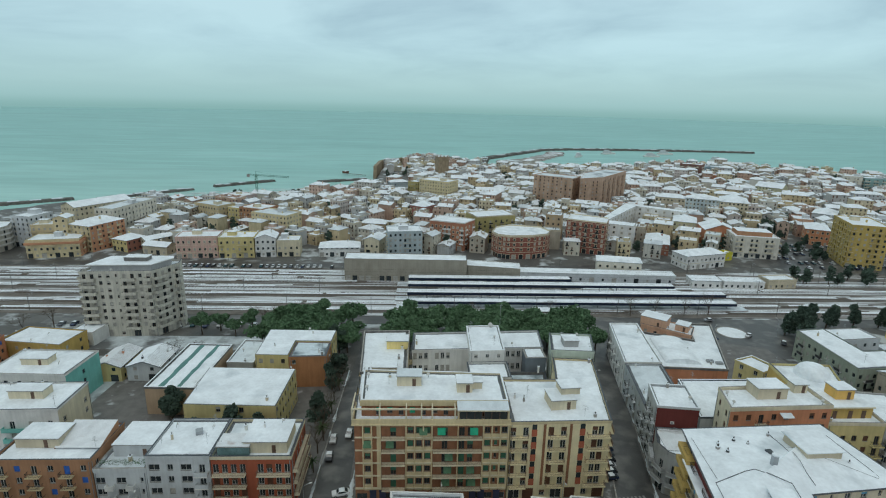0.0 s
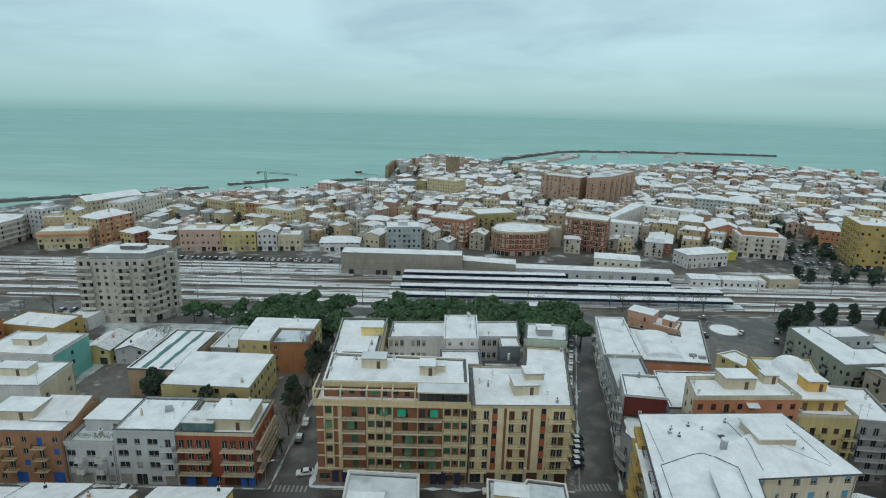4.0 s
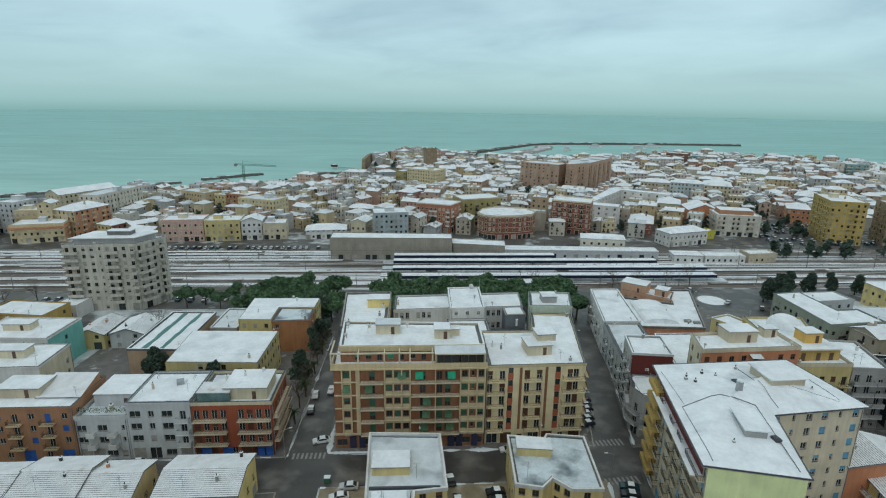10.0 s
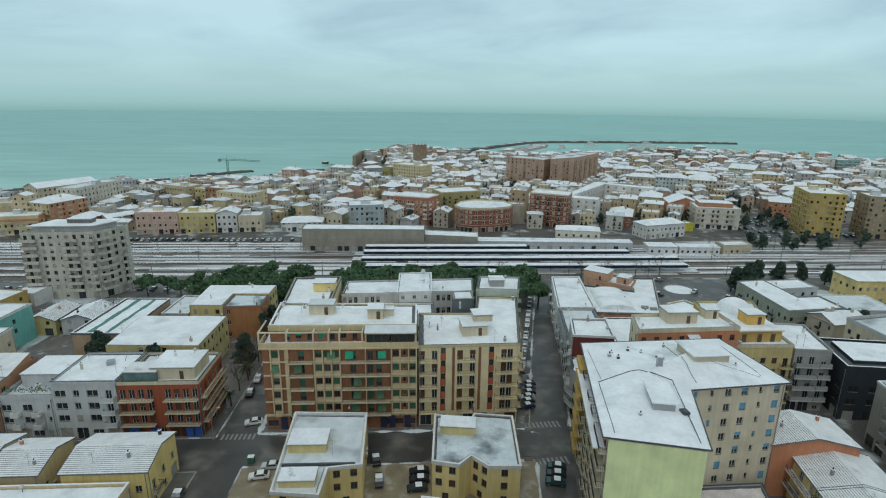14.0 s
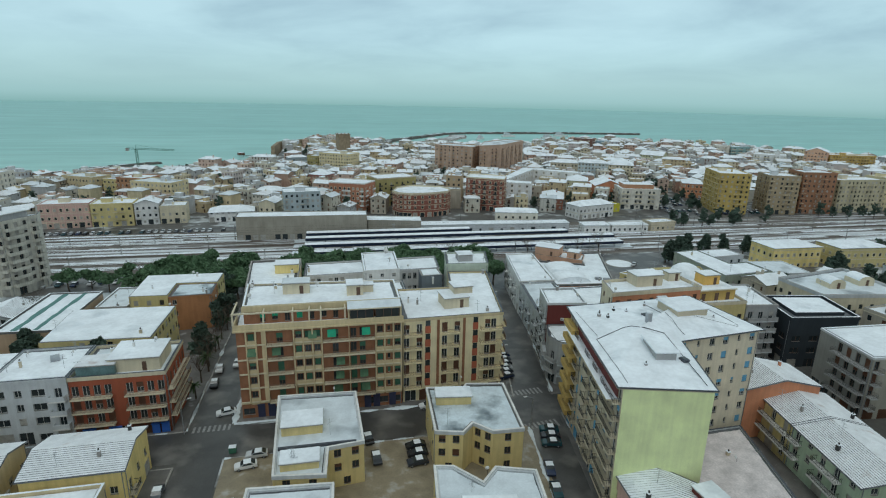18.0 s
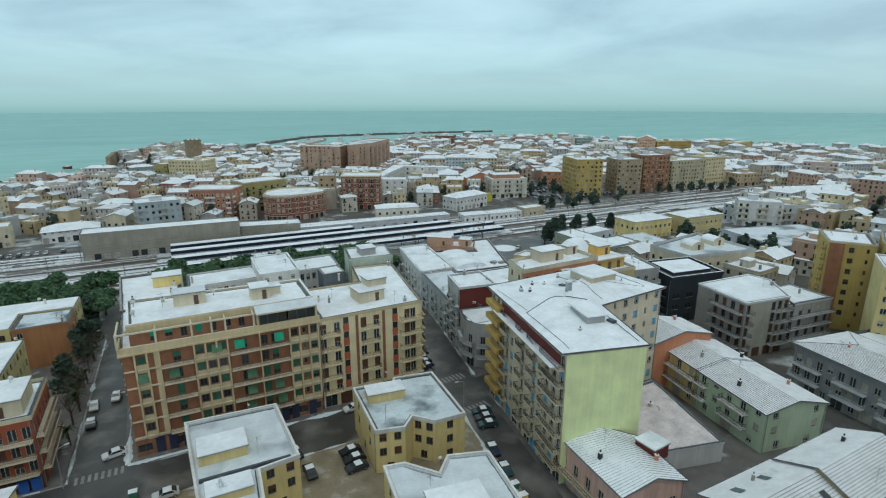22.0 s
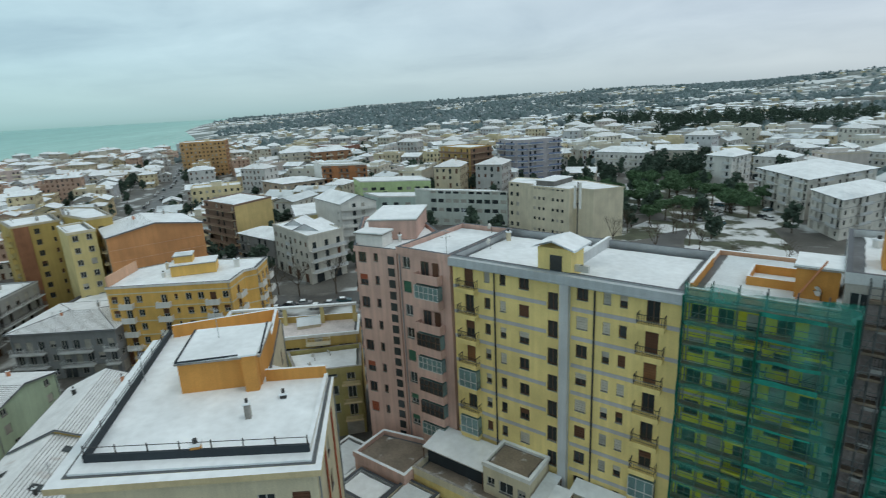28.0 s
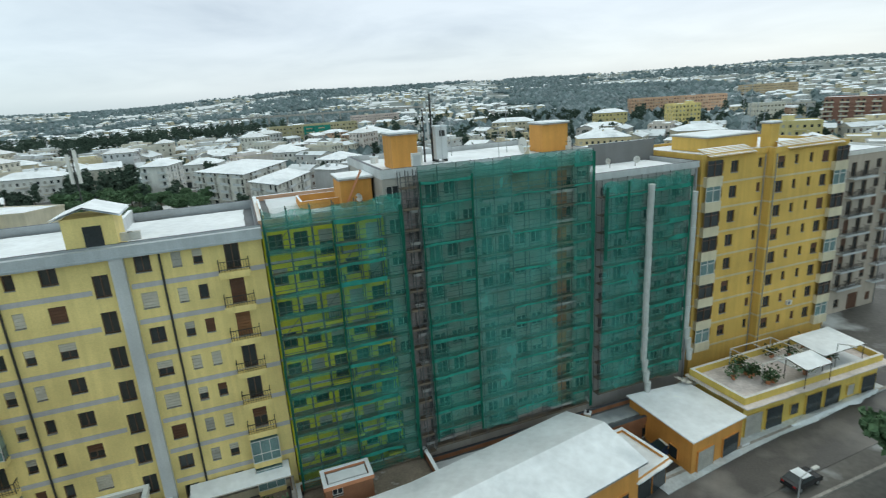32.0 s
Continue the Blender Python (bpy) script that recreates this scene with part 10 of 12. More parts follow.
def fill(x0, x1, y0, y1, dx, dy, ang, kinds, r, keep, every, jitter=1.6):
    ca, sa = math.cos(radians(ang)), math.sin(radians(ang))
    cx, cy = (x0 + x1) / 2, (y0 + y1) / 2
    R = math.hypot(x1 - x0, y1 - y0) / 2
    ni, nj = int(R / dx) + 1, int(R / dy) + 1
    for j in range(-nj, nj + 1):
        for i in range(-ni, ni + 1):
            if i % every == 0 and rng.random() < 0.9:
                continue
            px_ = i * dx + rng.uniform(-jitter, jitter)
            py_ = j * dy + (5.0 if (j // 2) % 2 else 0.0) + rng.uniform(-jitter, jitter)
            x, y = cx + px_ * ca - py_ * sa, cy + px_ * sa + py_ * ca
            if not (x0 <= x <= x1 and y0 <= y <= y1) or not keep(x, y) or not free(x, y, r) or rng.random() < 0.05:
                continue
            place(kinds, rng.randrange(len(kinds)), Matrix.Translation((x, y, land(x, y))) @ pose(0, 0, 0, 0, 0, ang + rng.choice((0, 90, 180, 270)) + rng.uniform(-5, 5)))
            TOWNS.append((x, y))


GRID = {}


def pack(x0, x1, y0, y1, turn, kinds, gap, keep, tries, street=46.0, seed=1):
    """Houses crowded at random between bent streets, turned to the lie of their quarter."""
    pr = random.Random(seed)
    ca, sa = math.cos(radians(turn)), math.sin(radians(turn))
    for _ in range(tries):
        x, y = pr.uniform(x0, x1), pr.uniform(y0, y1)
        k = pr.randrange(len(kinds))
        r = REACH[kinds[k][1]]
        bend = 14 * noise.noise((x / 150, y / 150, 2.0))
        s = (x * ca + y * sa + bend) % street
        v = (-x * sa + y * ca + bend * 1.6) % (street * 1.5)
        if s < 5.5 + r * 0.35 or v < 4.5 + r * 0.35 or not keep(x, y):
            continue
        cell = (int(x // 24), int(y // 24))
        if any((x - a) ** 2 + (y - b) ** 2 < ((r + c) * gap) ** 2 for i in (-1, 0, 1) for j in (-1, 0, 1) for a, b, c in GRID.get((cell[0] + i, cell[1] + j), ())):
            continue
        if not free(x, y, r * 0.72):
            continue
        a = turn + 22 * noise.noise((x / 130, y / 130, 9.0)) + pr.choice((0, 90, 180, 270)) + pr.uniform(-4, 4)
        place(kinds, k, Matrix.Translation((x, y, land(x, y))) @ pose(0, 0, 0, 0, 0, a))
        GRID.setdefault(cell, []).append((x, y, r))
        TOWNS.append((x, y))


pack(-240, 320, 335, 445, -22, NEAR_T, 0.74, lambda x, y: coast(x) - y > 80 and not (214 < x < 318 and y < 392), 2600, seed=1)
pack(-240, 330, 335, 470, -22, INFILL, 0.70, lambda x, y: coast(x) - y > 80 and not (214 < x < 318 and y < 392), 3000, seed=2)
pack(-230, 640, 445, 850, -24, FAR_T, 0.72, lambda x, y: coast(x) - y > 80 and (x > -15 or y < 500 + (x + 155) * 0.9), 9000, 52, 3)
pack(-200, 640, 445, 850, -24, FAR_FILL, 0.66, lambda x, y: coast(x) - y > 70 and (x > -15 or y < 500 + (x + 155) * 0.9), 9000, 52, 4)
pack(320, 640, 330, 470, -22, FAR_T, 0.74, lambda x, y: coast(x) - y > 80, 2500, 50, 5)
pack(640, 900, 130, 640, -20, FAR_T, 0.8, lambda x, y: coast(x) - y > 50 and abs(y - (186 + (x - 700) * 0.38)) > 14, 3000, 60, 6)
# narrow houses that close the gaps between the railway and the avenue
fill(150, 200, 100, 215, 9, 8.5, 10, INFILL, 4.0, lambda x, y: not (96 < x < 170 and 184 < y < 230) and not (x > 160 and y > 150) and clear(x, y, 11.5), 7)
fill(200, 330, 55, 215, 10, 9.5, 12, INFILL, 5.0, lambda x, y: not (x < 290 and y > 125) and clear(x, y, 17), 7)
# promontory with the walled old town
old = random.Random(3)
for k in range(95):
    x, y = old.uniform(-62, 90), old.uniform(770, 925)
    if coast(x) - y > 16 and all((x - a) ** 2 + (y - b) ** 2 > 70 for a, b in TOWNS):
        place(FAR_FILL, old.randrange(14), Matrix.Translation((x, y, land(x, y) + 3.0)) @ pose(0, 0, 0, 0, 0, old.uniform(0, 360)))
        TOWNS.append((x, y))
# east quarter between the railway and the avenue
fill(180, 620, 226, 300, 20, 19, -14, FAR_T, 7, lambda x, y: y > 305 - 0 if x < 430 else True, 5)
fill(440, 640, 250, 375, 20, 19, -14, FAR_T, 7, lambda x, y: abs(y - (154 + (x - 546) * 0.21)) > 14, 5)
"""streets to the south-east"""
fill(190, 640, 60, 225, 24, 23, 14, FAR_T, 7, lambda x, y: abs(y - (117 + (x - 350) * 0.19)) > 15 and not (x < 300 and y > 140), 5)

# ---- apartment houses to the east and south-east ----
def quad(l, c, r):
    """A four-cornered footprint by three of its corners."""
    return [l, c, r, (l[0] + r[0] - c[0], l[1] + r[1] - c[1])]


BROWNB, BLUEB = plaster("brown_balcony_plaster", (0.27, 0.17, 0.12)), plaster("slate_blue_rail", (0.20, 0.25, 0.38))
cn_ = building("apartment_house", "pale grey corner house with balconies and snowy dormer roofs", quad((178, 23), (157, 11), (164, 1)), 3.0, 17.3, plaster("pale_grey_beige", (0.62, 0.60, 0.54)), {0: ("wwwdwww", "GGGG"), 1: ("LLL", "GG")}, 3.2, 3.8, 3, 0.5, far=True, seed=300, slab=WHITEP, rail=GREYW, shut=BROWNSH, category="apartment house", bal_d=1.6)
pitched_roof(cn_, [(-7, -4), (1, -8), (5, 0), (-3, 4)], 14.4, "gable", SNOW, GREYW, 0.4, 2.2, "long", "")
pitched_roof(cn_, [(2, 1), (8, -2), (11, 4), (5, 7)], 14.4, "gable", SNOW, GREYW, 0.4, 2.0, "long", "")
building("apartment_house", "low grey house with a snowy hipped roof beside the corner house", quad((194, 37), (178.6, 23.4), (186, 15)), 2.6, 12.4, plaster("dark_grey_plaster", (0.30, 0.29, 0.28)), {0: ("LLwLLw", "GGwGG")}, 3.1, 3.6, 2, far=True, seed=301, roof="hip", roof_mat=SNOW, ridge_h=1.8, eave=0.6, slab=GREYM, rail=CONC_DK)
building("apartment_house", "white apartment house with dark balcony bands and a gabled snowy roof", quad((218, 12), (199, 2), (201, -11)), 3.4, 18.6, WHITEP, {0: ("    s", ""), 1: ("lLLl", "GG")}, 3.1, 3.8, 4, far=True, seed=302, roof="gable", ridge="long", roof_mat=SNOW, ridge_h=3.0, slab=WHITEP, rail=WHITEP, bal_d=1.8)
building("apartment_house", "brown apartment house with stacked balconies and a blank yellow gable", quad((219, 53), (203, 39), (217, 28)), 2.0, 20.2, BROWNB, {0: ("LlLLlL", "GGGG"), 1: ("", "")}, 3.1, 3.8, 5, 0.5, far=True, seed=303, slab=plaster("tan_slab", (0.42, 0.32, 0.22)), rail=BROWNB, face_mats={1: plaster("sand_yellow", (0.66, 0.50, 0.22))}, bal_d=1.6)
building("apartment_house", "low white house with a yellow flank and snow", quad((240, 24), (214, 20), (219, 4)), 3.0, 12.4, WHITEP, {0: ("wwww", ""), 1: ("", "")}, 3.1, 3.6, 2, 0.4, far=True, seed=304, face_mats={1: OCHRE_LT})
building("apartment_house", "orange-framed apartment house with balconies", quad((331, 18), (316, 13), (308, -12)), 3.0, 20.4, WHITEP, {0: ("", ""), 1: ("LLwLLwLL", "GGGG")}, 3.1, 3.8, 5, 0.8, far=True, seed=305, face_mats={1: plaster("orange_brick_frame", (0.50, 0.21, 0.09))}, slab=plaster("orange_brick_frame", (0.50, 0.21, 0.09)), rail=BROWNB, category="apartment house")
building("apartment_house", "long beige house with wide windows and a snowy hipped roof", quad((323, 47), (303, 33), (313, 12)), 2.4, 13.6, plaster("rose_beige", (0.55, 0.44, 0.34)), {0: ("VVVV", "VVVV"), 1: ("VVVVV", "VVVVV")}, 3.4, 3.8, 2, far=True, seed=306, roof="hip", roof_mat=SNOW, ridge_h=1.6, eave=0.8)
LIMEW = plaster("lime_white", (0.56, 0.68, 0.36))
building("school_building", "pale lime school block with snowy roofs", quad((286, -4), (269, -7), (258, -40)), 3.6, 16.4, LIMEW, {0: ("VV", "VV"), 1: ("VVVbVVVV", "VVVbVVVV")}, 3.6, 4.0, 2, 0.4, WHITEP, far=True, seed=307, category="school", slab=WHITEP)
building("school_building", "teal-grey school wing with snowy stepped roofs", quad((258, -8), (244, -14), (232, -44)), 4.0, 12.6, plaster("teal_white", (0.52, 0.62, 0.58)), {0: ("V", "V"), 1: ("VVVVVV", "VVVVVV")}, 3.4, 3.8, 2, 0.4, WHITEP, far=True, seed=308, category="school")
building("school_building", "long low school wing with window bands and snow", quad((222, -28), (215, -33), (198, -60)), 5.0, 18.6, plaster("grey_mint", (0.56, 0.60, 0.56)), {0: ("", ""), 1: ("VVVVVVVVVV", "VVVVVVV")}, 3.6, 4.4, 3, 0.3, WHITEP, far=True, seed=309, category="school")
ins = building("school_building", "cream institute with stepped snowy roofs and small windows", [(196, -60), (187, -66.2), (185, -63.8), (171, -73.4), (173, -76), (167, -80), (168, -91), (186, -86), (206, -66)], 5.6, 22.4, plaster("institute_cream", (0.72, 0.65, 0.50)), {0: ("wwbb", "wwbb"), 2: ("bnnnbnnnb", "bnnnbnnnb"), 1: ("w", "w"), 4: ("", ""), 5: ("", "")}, 3.6, 4.0, 4, 0.4, far=True, seed=320, category="school", frame_mat=FRAMEB)
stair_head(ins, 186, -74, 22.6, 13, 7, 1.6, CONC_DK, -0.9, door=False)
building("apartment_house", "ochre and brown apartment block with stacked balconies", quad((303, -53), (285, -66), (294, -80)), 5.6, 27.6, plaster("ochre_balcony_plaster", (0.52, 0.34, 0.13)), {0: ("LLLLL", "GGG"), 1: ("LlL", "GG")}, 3.1, 3.8, 6, 0.6, far=True, seed=310, slab=plaster("tan_slab", (0.42, 0.32, 0.22)), rail=BROWNB, face_mats={1: BROWNB}, bal_d=1.5, category="apartment house")
building("apartment_house", "round-cornered mauve block with slate-blue balconies", [(298, -85), (289, -87), (284, -91), (283, -97), (287, -117), (305, -112)], 5.8, 30.0, plaster("mauve_grey", (0.50, 0.47, 0.50)), {0: ("LL", "GG"), 1: ("L", "G"), 2: ("L", "G"), 3: ("LLlwlLL", "GGGG")}, 3.1, 3.8, 7, 0.6, far=True, seed=311, slab=WHITEP, rail=BLUEB, bal_d=1.6, category="apartment house")
building("apartment_house", "white apartment house with balconies and a snowy hipped roof", quad((234, -168), (222, -172), (231, -189)), 6.0, 22.4, WHITEP, {0: ("LwL", "GwG"), 1: ("wdwdw", "wwww")}, 3.1, 3.8, 4, far=True, seed=312, roof="hip", roof_mat=SNOW, ridge_h=2.6, eave=0.9, slab=WHITEP, rail=GREYW)
building("apartment_house", "long white apartment house with recessed balconies under a snowy roof", quad((198, -166), (166, -159), (178, -200)), 6.0, 20.6, plaster("off_white_plaster", (0.68, 0.66, 0.61)), {0: ("LLwLLdLLwLL", "GwGwGwG"), 1: ("wLLwwLLwdw", "wwwwww")}, 3.1, 3.8, 4, far=True, seed=313, roof="hip", roof_mat=SNOW, ridge_h=2.4, eave=1.0, slab=WHITEP, rail=GREYW, bal_d=1.5)
building("apartment_house", "white apartment house with grey bands and snowy hipped roofs", quad((158, -153), (140, -147), (149, -178)), 6.0, 18.8, plaster("off_white_plaster", (0.68, 0.66, 0.61)), {0: ("wLLwLL", "GwGw"), 1: ("wwLLwwLLw", "wwwww")}, 3.1, 3.8, 3, far=True, seed=314, roof="hip", roof_mat=SNOW, ridge_h=2.2, eave=0.9, slab=GREYM, rail=GREYW, band=GREYM)
DARKBR = plaster("dark_brick", (0.30, 0.15, 0.11))
GRPS = "suburb blocks"
block("white school wing with window bands and snow", 276, 194, -48, 22, 14, 13.5, WHITEP, "big", name="school_building")
block("white school wing beside the railway under snow", 292, 179, -24, 34, 13, 11.5, GREYW, "big", name="school_building")
block("long salmon building with a snowy gable roof", 356, 222, -18, 56, 14, 9.5, plaster("dusty_salmon", (0.52, 0.30, 0.20)), "plain", "gable")
block("cream school block with snowy roofs", 295, 78, -80, 24, 14, 14, YCREAM, "bal")
block("teal apartment house near the avenue", 467, 238, -50, 34, 14, 12, plaster("teal_grey", (0.36, 0.48, 0.50)), "big")
block("mauve apartment house with white balconies", 470, 274, -60, 24, 18, 20, MAUVE, "big")
block("long white apartment house with dark bands", 481, 205, -62, 42, 16, 10.5, WHITEP, "big", "hip")
block("grey apartment houses behind the railway", 451, 306, -46, 36, 14, 13, GREYM, "big")
block("grey-white apartment house with a red roof lantern", 474, 53, -80, 27, 20, 14.5, OFFWHITE, "big", "hip", flank=GREYM)
block("white and brown apartment house above the trees", 572, 71, -142, 50, 18, 14, OFFWHITE, "big")
block("dark brick apartment house with white balcony bands", 553, 32, -132, 46, 18, 12.5, DARKBR, "big")
block("brown apartment house far up the avenue", 446, 24, -74, 30, 16, 15, BROWNH, "big", "hip")
block("white corner house with a snowy hipped roof", 250, -206, -150, 18, 14, 12, WHITEP, "bal", "hip", group=GRPS)
block("white hipped house by the park", 250, -266, -166, 24, 20, 11, WHITEP, "bal", "hip", group=GRPS)
och = block("long ochre apartment block under repair", 362, -410, -131, 86, 15, 18, plaster("ochre_green_block", (0.46, 0.40, 0.24)), "bal", group=GRPS)
m = Mesh()
for k in range(12):
    m.box((-10 + k * 2.2, -7.9 - 0.12 * math.sin(k * 1.7), 0.4), (2.2, 0.1, 16.8), 0)
part("netting", m, [NETBAND], och, (0, 0, 0), radians(-131))
block("apartment house with red-brown balcony bands and a snowy hipped roof", 252, -362, 165, 26, 34, 13.6, plaster("brown_band", (0.44, 0.28, 0.20)), "big", "hip", flank=OFFWHITE, group=GRPS)
block("pale yellow apartment tower with a snowy hipped roof", 198, -334, 160, 17, 18, 14.4, YCREAM, "plain", "hip", flank=OCHRE, group=GRPS)
block("white apartment house with grey bands under snow", 190, -240, 172, 16, 20, 10, WHITEP, "bal", "hip", group=GRPS)
block("white apartment house with hipped snowy roof", 141, -235, -160, 20, 18, 10, OFFWHITE, "bal", "hip", group=GRPS)
block("small white apartment house above the park", 313, -280, -139, 22, 14, 9, WHITEP, "bal", "gable", group=GRPS)
block("pale pink house with a snowy roof", 257, -326, -156, 22, 13, 8, plaster("pale_pink", (0.66, 0.54, 0.50)), "bal", "gable", group=GRPS)
block("pink-brown apartment house with balconies", 316, -432, -124, 25, 14, 10, PEACH, "bal", "hip", group=GRPS)
block("long pale pink apartment row below the viaduct", 418, -648, -136, 66, 16, 14, plaster("pale_pink", (0.66, 0.54, 0.50)), "bal", group=GRPS)
block("white apartment house beside the park", 318, -152, -142, 30, 15, 12, WHITEP, "bal", "hip", group=GRPS)
block("cream apartment house above the park", 400, -181, -125, 36, 15, 13, CREAM_LT, "bal", "hip", group=GRPS)
block("white apartment house with stepped gables", 304, -184, -127, 22, 14, 12, OFFWHITE, "bal", "gable", group=GRPS)
block("long peach apartment block on the slope", 60, -690, -160, 110, 16, 18, PEACH, "bal", group=GRPS)
block("long tan apartment block up the slope", -87, -1023, -164, 84, 18, 16, TAN, "bal", group=GRPS)
block("dark building with a red flank beyond the garage yards", -88, -478, 160, 40, 24, 20, DARKBR, "big", flank=plaster("red_panel_hall", (0.5, 0.05, 0.06)), group=GRPS)
block("yellow apartment tower with white balconies", 12, -478, -150, 22, 16, 20, YELLOW, "bal", group=GRPS)
block("yellow apartment house with a snowy hipped roof", 74, -496, -155, 26, 16, 15, OCHRE_LT, "bal", "hip", group=GRPS)
block("white block with a red panel", -52, -540, -160, 24, 14, 15, OFFWHITE, "plain", flank=plaster("red_panel_hall", (0.5, 0.05, 0.06)), group=GRPS)
block("pale apartment house with a pink snowy roof", 152, -436, -167, 34, 16, 14, BEIGE, "bal", "hip", group=GRPS)
block("cream apartment house with snowy roofs", 74, -410, -164, 30, 14, 10, CREAM_LT, "bal", "hip", group=GRPS)
block("cream apartment house beyond the block", 60, -300, -165, 28, 16, 12, CREAM, "bal", "hip", group=GRPS)
block("pale apartment house beyond the block", 10, -330, -165, 26, 16, 12, BEIGE, "bal", "hip", group=GRPS)
block("yellow apartment house beyond the garages", -36, -330, 178, 22, 16, 15, OCHRE_LT, "bal", group=GRPS)
block("grey apartment house with balconies beyond the garages", -110, -400, 160, 30, 18, 12, GREYM, "bal", group=GRPS)
vd = thing("viaduct", 512, -738, 8, "long pale concrete viaduct across the valley", "viaduct")
va = math.atan2(-797 + 680, 428 - 597)
m = Mesh()
m.box((0, 0, 19), (330, 11, 1.8), 0)
m.box((0, 5.2, 20.8), (330, 0.4, 1.0), 0)
m.box((0, -5.2, 20.8), (330, 0.4, 1.0), 0)
part("deck", m, [CONC], vd, (0, 0, 0), va)
m = Mesh()
m.box((0, 0, -12), (2.4, 8.0, 31), 0)
m.box((0, 0, 17.6), (3.2, 10.4, 1.4), 0)
pier_me = m.done("pier", [CONC])
for k in range(12):
    q = -150 + k * 27.2
    part("pier", pier_me, None, vd, (q * math.cos(va), q * math.sin(va), 0), va)

# scattered suburbs on the hills
def cottage_mesh(k):
    """A small far house: walls, a few windows and a snowy roof."""
    rng = random.Random(700 + k)
    w, d, h = rng.uniform(10, 19), rng.uniform(8, 12), rng.choice((3.4, 6.4, 6.6, 9.6))
    m = Mesh()
    m.prism([(-w / 2, -d / 2), (w / 2, -d / 2), (w / 2, d / 2), (-w / 2, d / 2)], -4, h, 0)
    e, rh = 0.6, d * 0.2
    o = [(-w / 2 - e, -d / 2 - e, h), (w / 2 + e, -d / 2 - e, h), (w / 2 + e, d / 2 + e, h), (-w / 2 - e, d / 2 + e, h)]
    t = w * (0.5 if k % 2 else 0.2)
    r0, r1 = (-t, 0, h + rh), (t, 0, h + rh)
    m.face([o[0], o[1], r1, r0], 3)
    m.face([o[2], o[3], r0, r1], 3)
    m.face([o[1], o[2], r1], 3)
    m.face([o[3], o[0], r0], 3)
    for f in range(int(h / 3)):
        for i in range(3):
            x = -w / 3 + i * w / 3
            for sg in (-1, 1):
                m.face([(x - 0.6, sg * (d / 2 + 0.04), f * 3 + 1), (x + 0.6, sg * (d / 2 + 0.04), f * 3 + 1), (x + 0.6, sg * (d / 2 + 0.04), f * 3 + 2.4), (x - 0.6, sg * (d / 2 + 0.04), f * 3 + 2.4)][::-sg], 1)
    return m


COTTAGES = [cottage_mesh(k) for k in range(10)]
hill = random.Random(12)
n = 0
while n < 1900:
    a = radians(hill.uniform(-128, 22))
    r = 360 + 3300 * hill.random() ** 1.7
    x, y = r * math.cos(a), r * math.sin(a)
    if coast(x) - y < 90 or (y > -60 and x < 640):
        continue
    v = noise.noise((x / 420, y / 420, 7.7)) + 0.5 * noise.noise((x / 130, y / 130, 3.3))
    if v < -0.06 or hill.random() > 0.35 + 1.5 * v or (r < 1100 and not free(x, y, 9)):
        continue
    m_ = Matrix.Translation((x, y, land(x, y))) @ pose(0, 0, 0, 0, 0, hill.choice((20, 110)) + hill.uniform(-25, 25))
    if r < 620:
        place(SUB_T, hill.randrange(12), m_)
    else:
        emit(SUB_MESH, hill.choice(COTTAGES), m_)
    TOWNS.append((x, y))
    n += 1


STUFF_MATS = TONE_MATS + [GLASS, BROWNSH, SNOW, SNOW_TILE, SNOW_THIN, CREAM_LT, METAL, TILE_GREY]
# gardens and houses between the avenue and the park
fill(240, 700, -240, 60, 22, 21, -28, SUB_T, 7, lambda x, y: not (160 < x < 272 and -175 < y < -90), 6)
fill(-150, 330, -420, -180, 27, 25, -10, SUB_T, 6, lambda x, y: y < -200 or x > 262, 4, 5.0)
slab_("garden", [(96, -60), (150, -58), (186, -112), (158, -140), (106, -112)], GARDEN, 0.09, "open ground with thawing snow behind the block", "garden")
slab_("park", [(158, -112), (196, -122), (250, -104), (262, -168), (200, -178), (160, -150)], GARDEN, 0.1, "small park with snow on its grass", "park")
single("distant_town_houses", FAR_MESH, STUFF_MATS, (0, 0, 0), "crowded snow-covered roofs of the old town near the sea", "houses", kind="stuff")
single("distant_suburb_houses", SUB_MESH, STUFF_MATS, (0, 0, 0), "scattered snow-covered suburban houses up the hillside", "houses", kind="stuff")


# ---- trees ----
def crown(rng, lobes, n, leaf):
    """Leaf clumps scattered over a few lobes, with gaps between them."""
    m = Mesh()
    for k in range(n):
        cx, cy, cz, rx, rz_ = lobes[rng.randrange(len(lobes))]
        d = Vector((rng.gauss(0, 1), rng.gauss(0, 1), rng.gauss(0, 1))).normalized() * rng.uniform(0.55, 1.06)
        p = Vector((cx + d.x * rx, cy + d.y * rx, cz + d.z * rz_))
        s = leaf * rng.uniform(0.6, 1.3)
        q = Vector((rng.gauss(0, 1), rng.gauss(0, 1), rng.gauss(0, 1))).normalized()
        u = q.orthogonal().normalized()
        w = q.cross(u)
        m.face([p + u * s, p + w * s * 0.8, p - u * s * 0.9 + q * s * 0.3, p - w * s])
        m.face([p + q * s, p + u * s * 0.7, p - q * s * 0.8, p - u * s * 0.6])
    return m


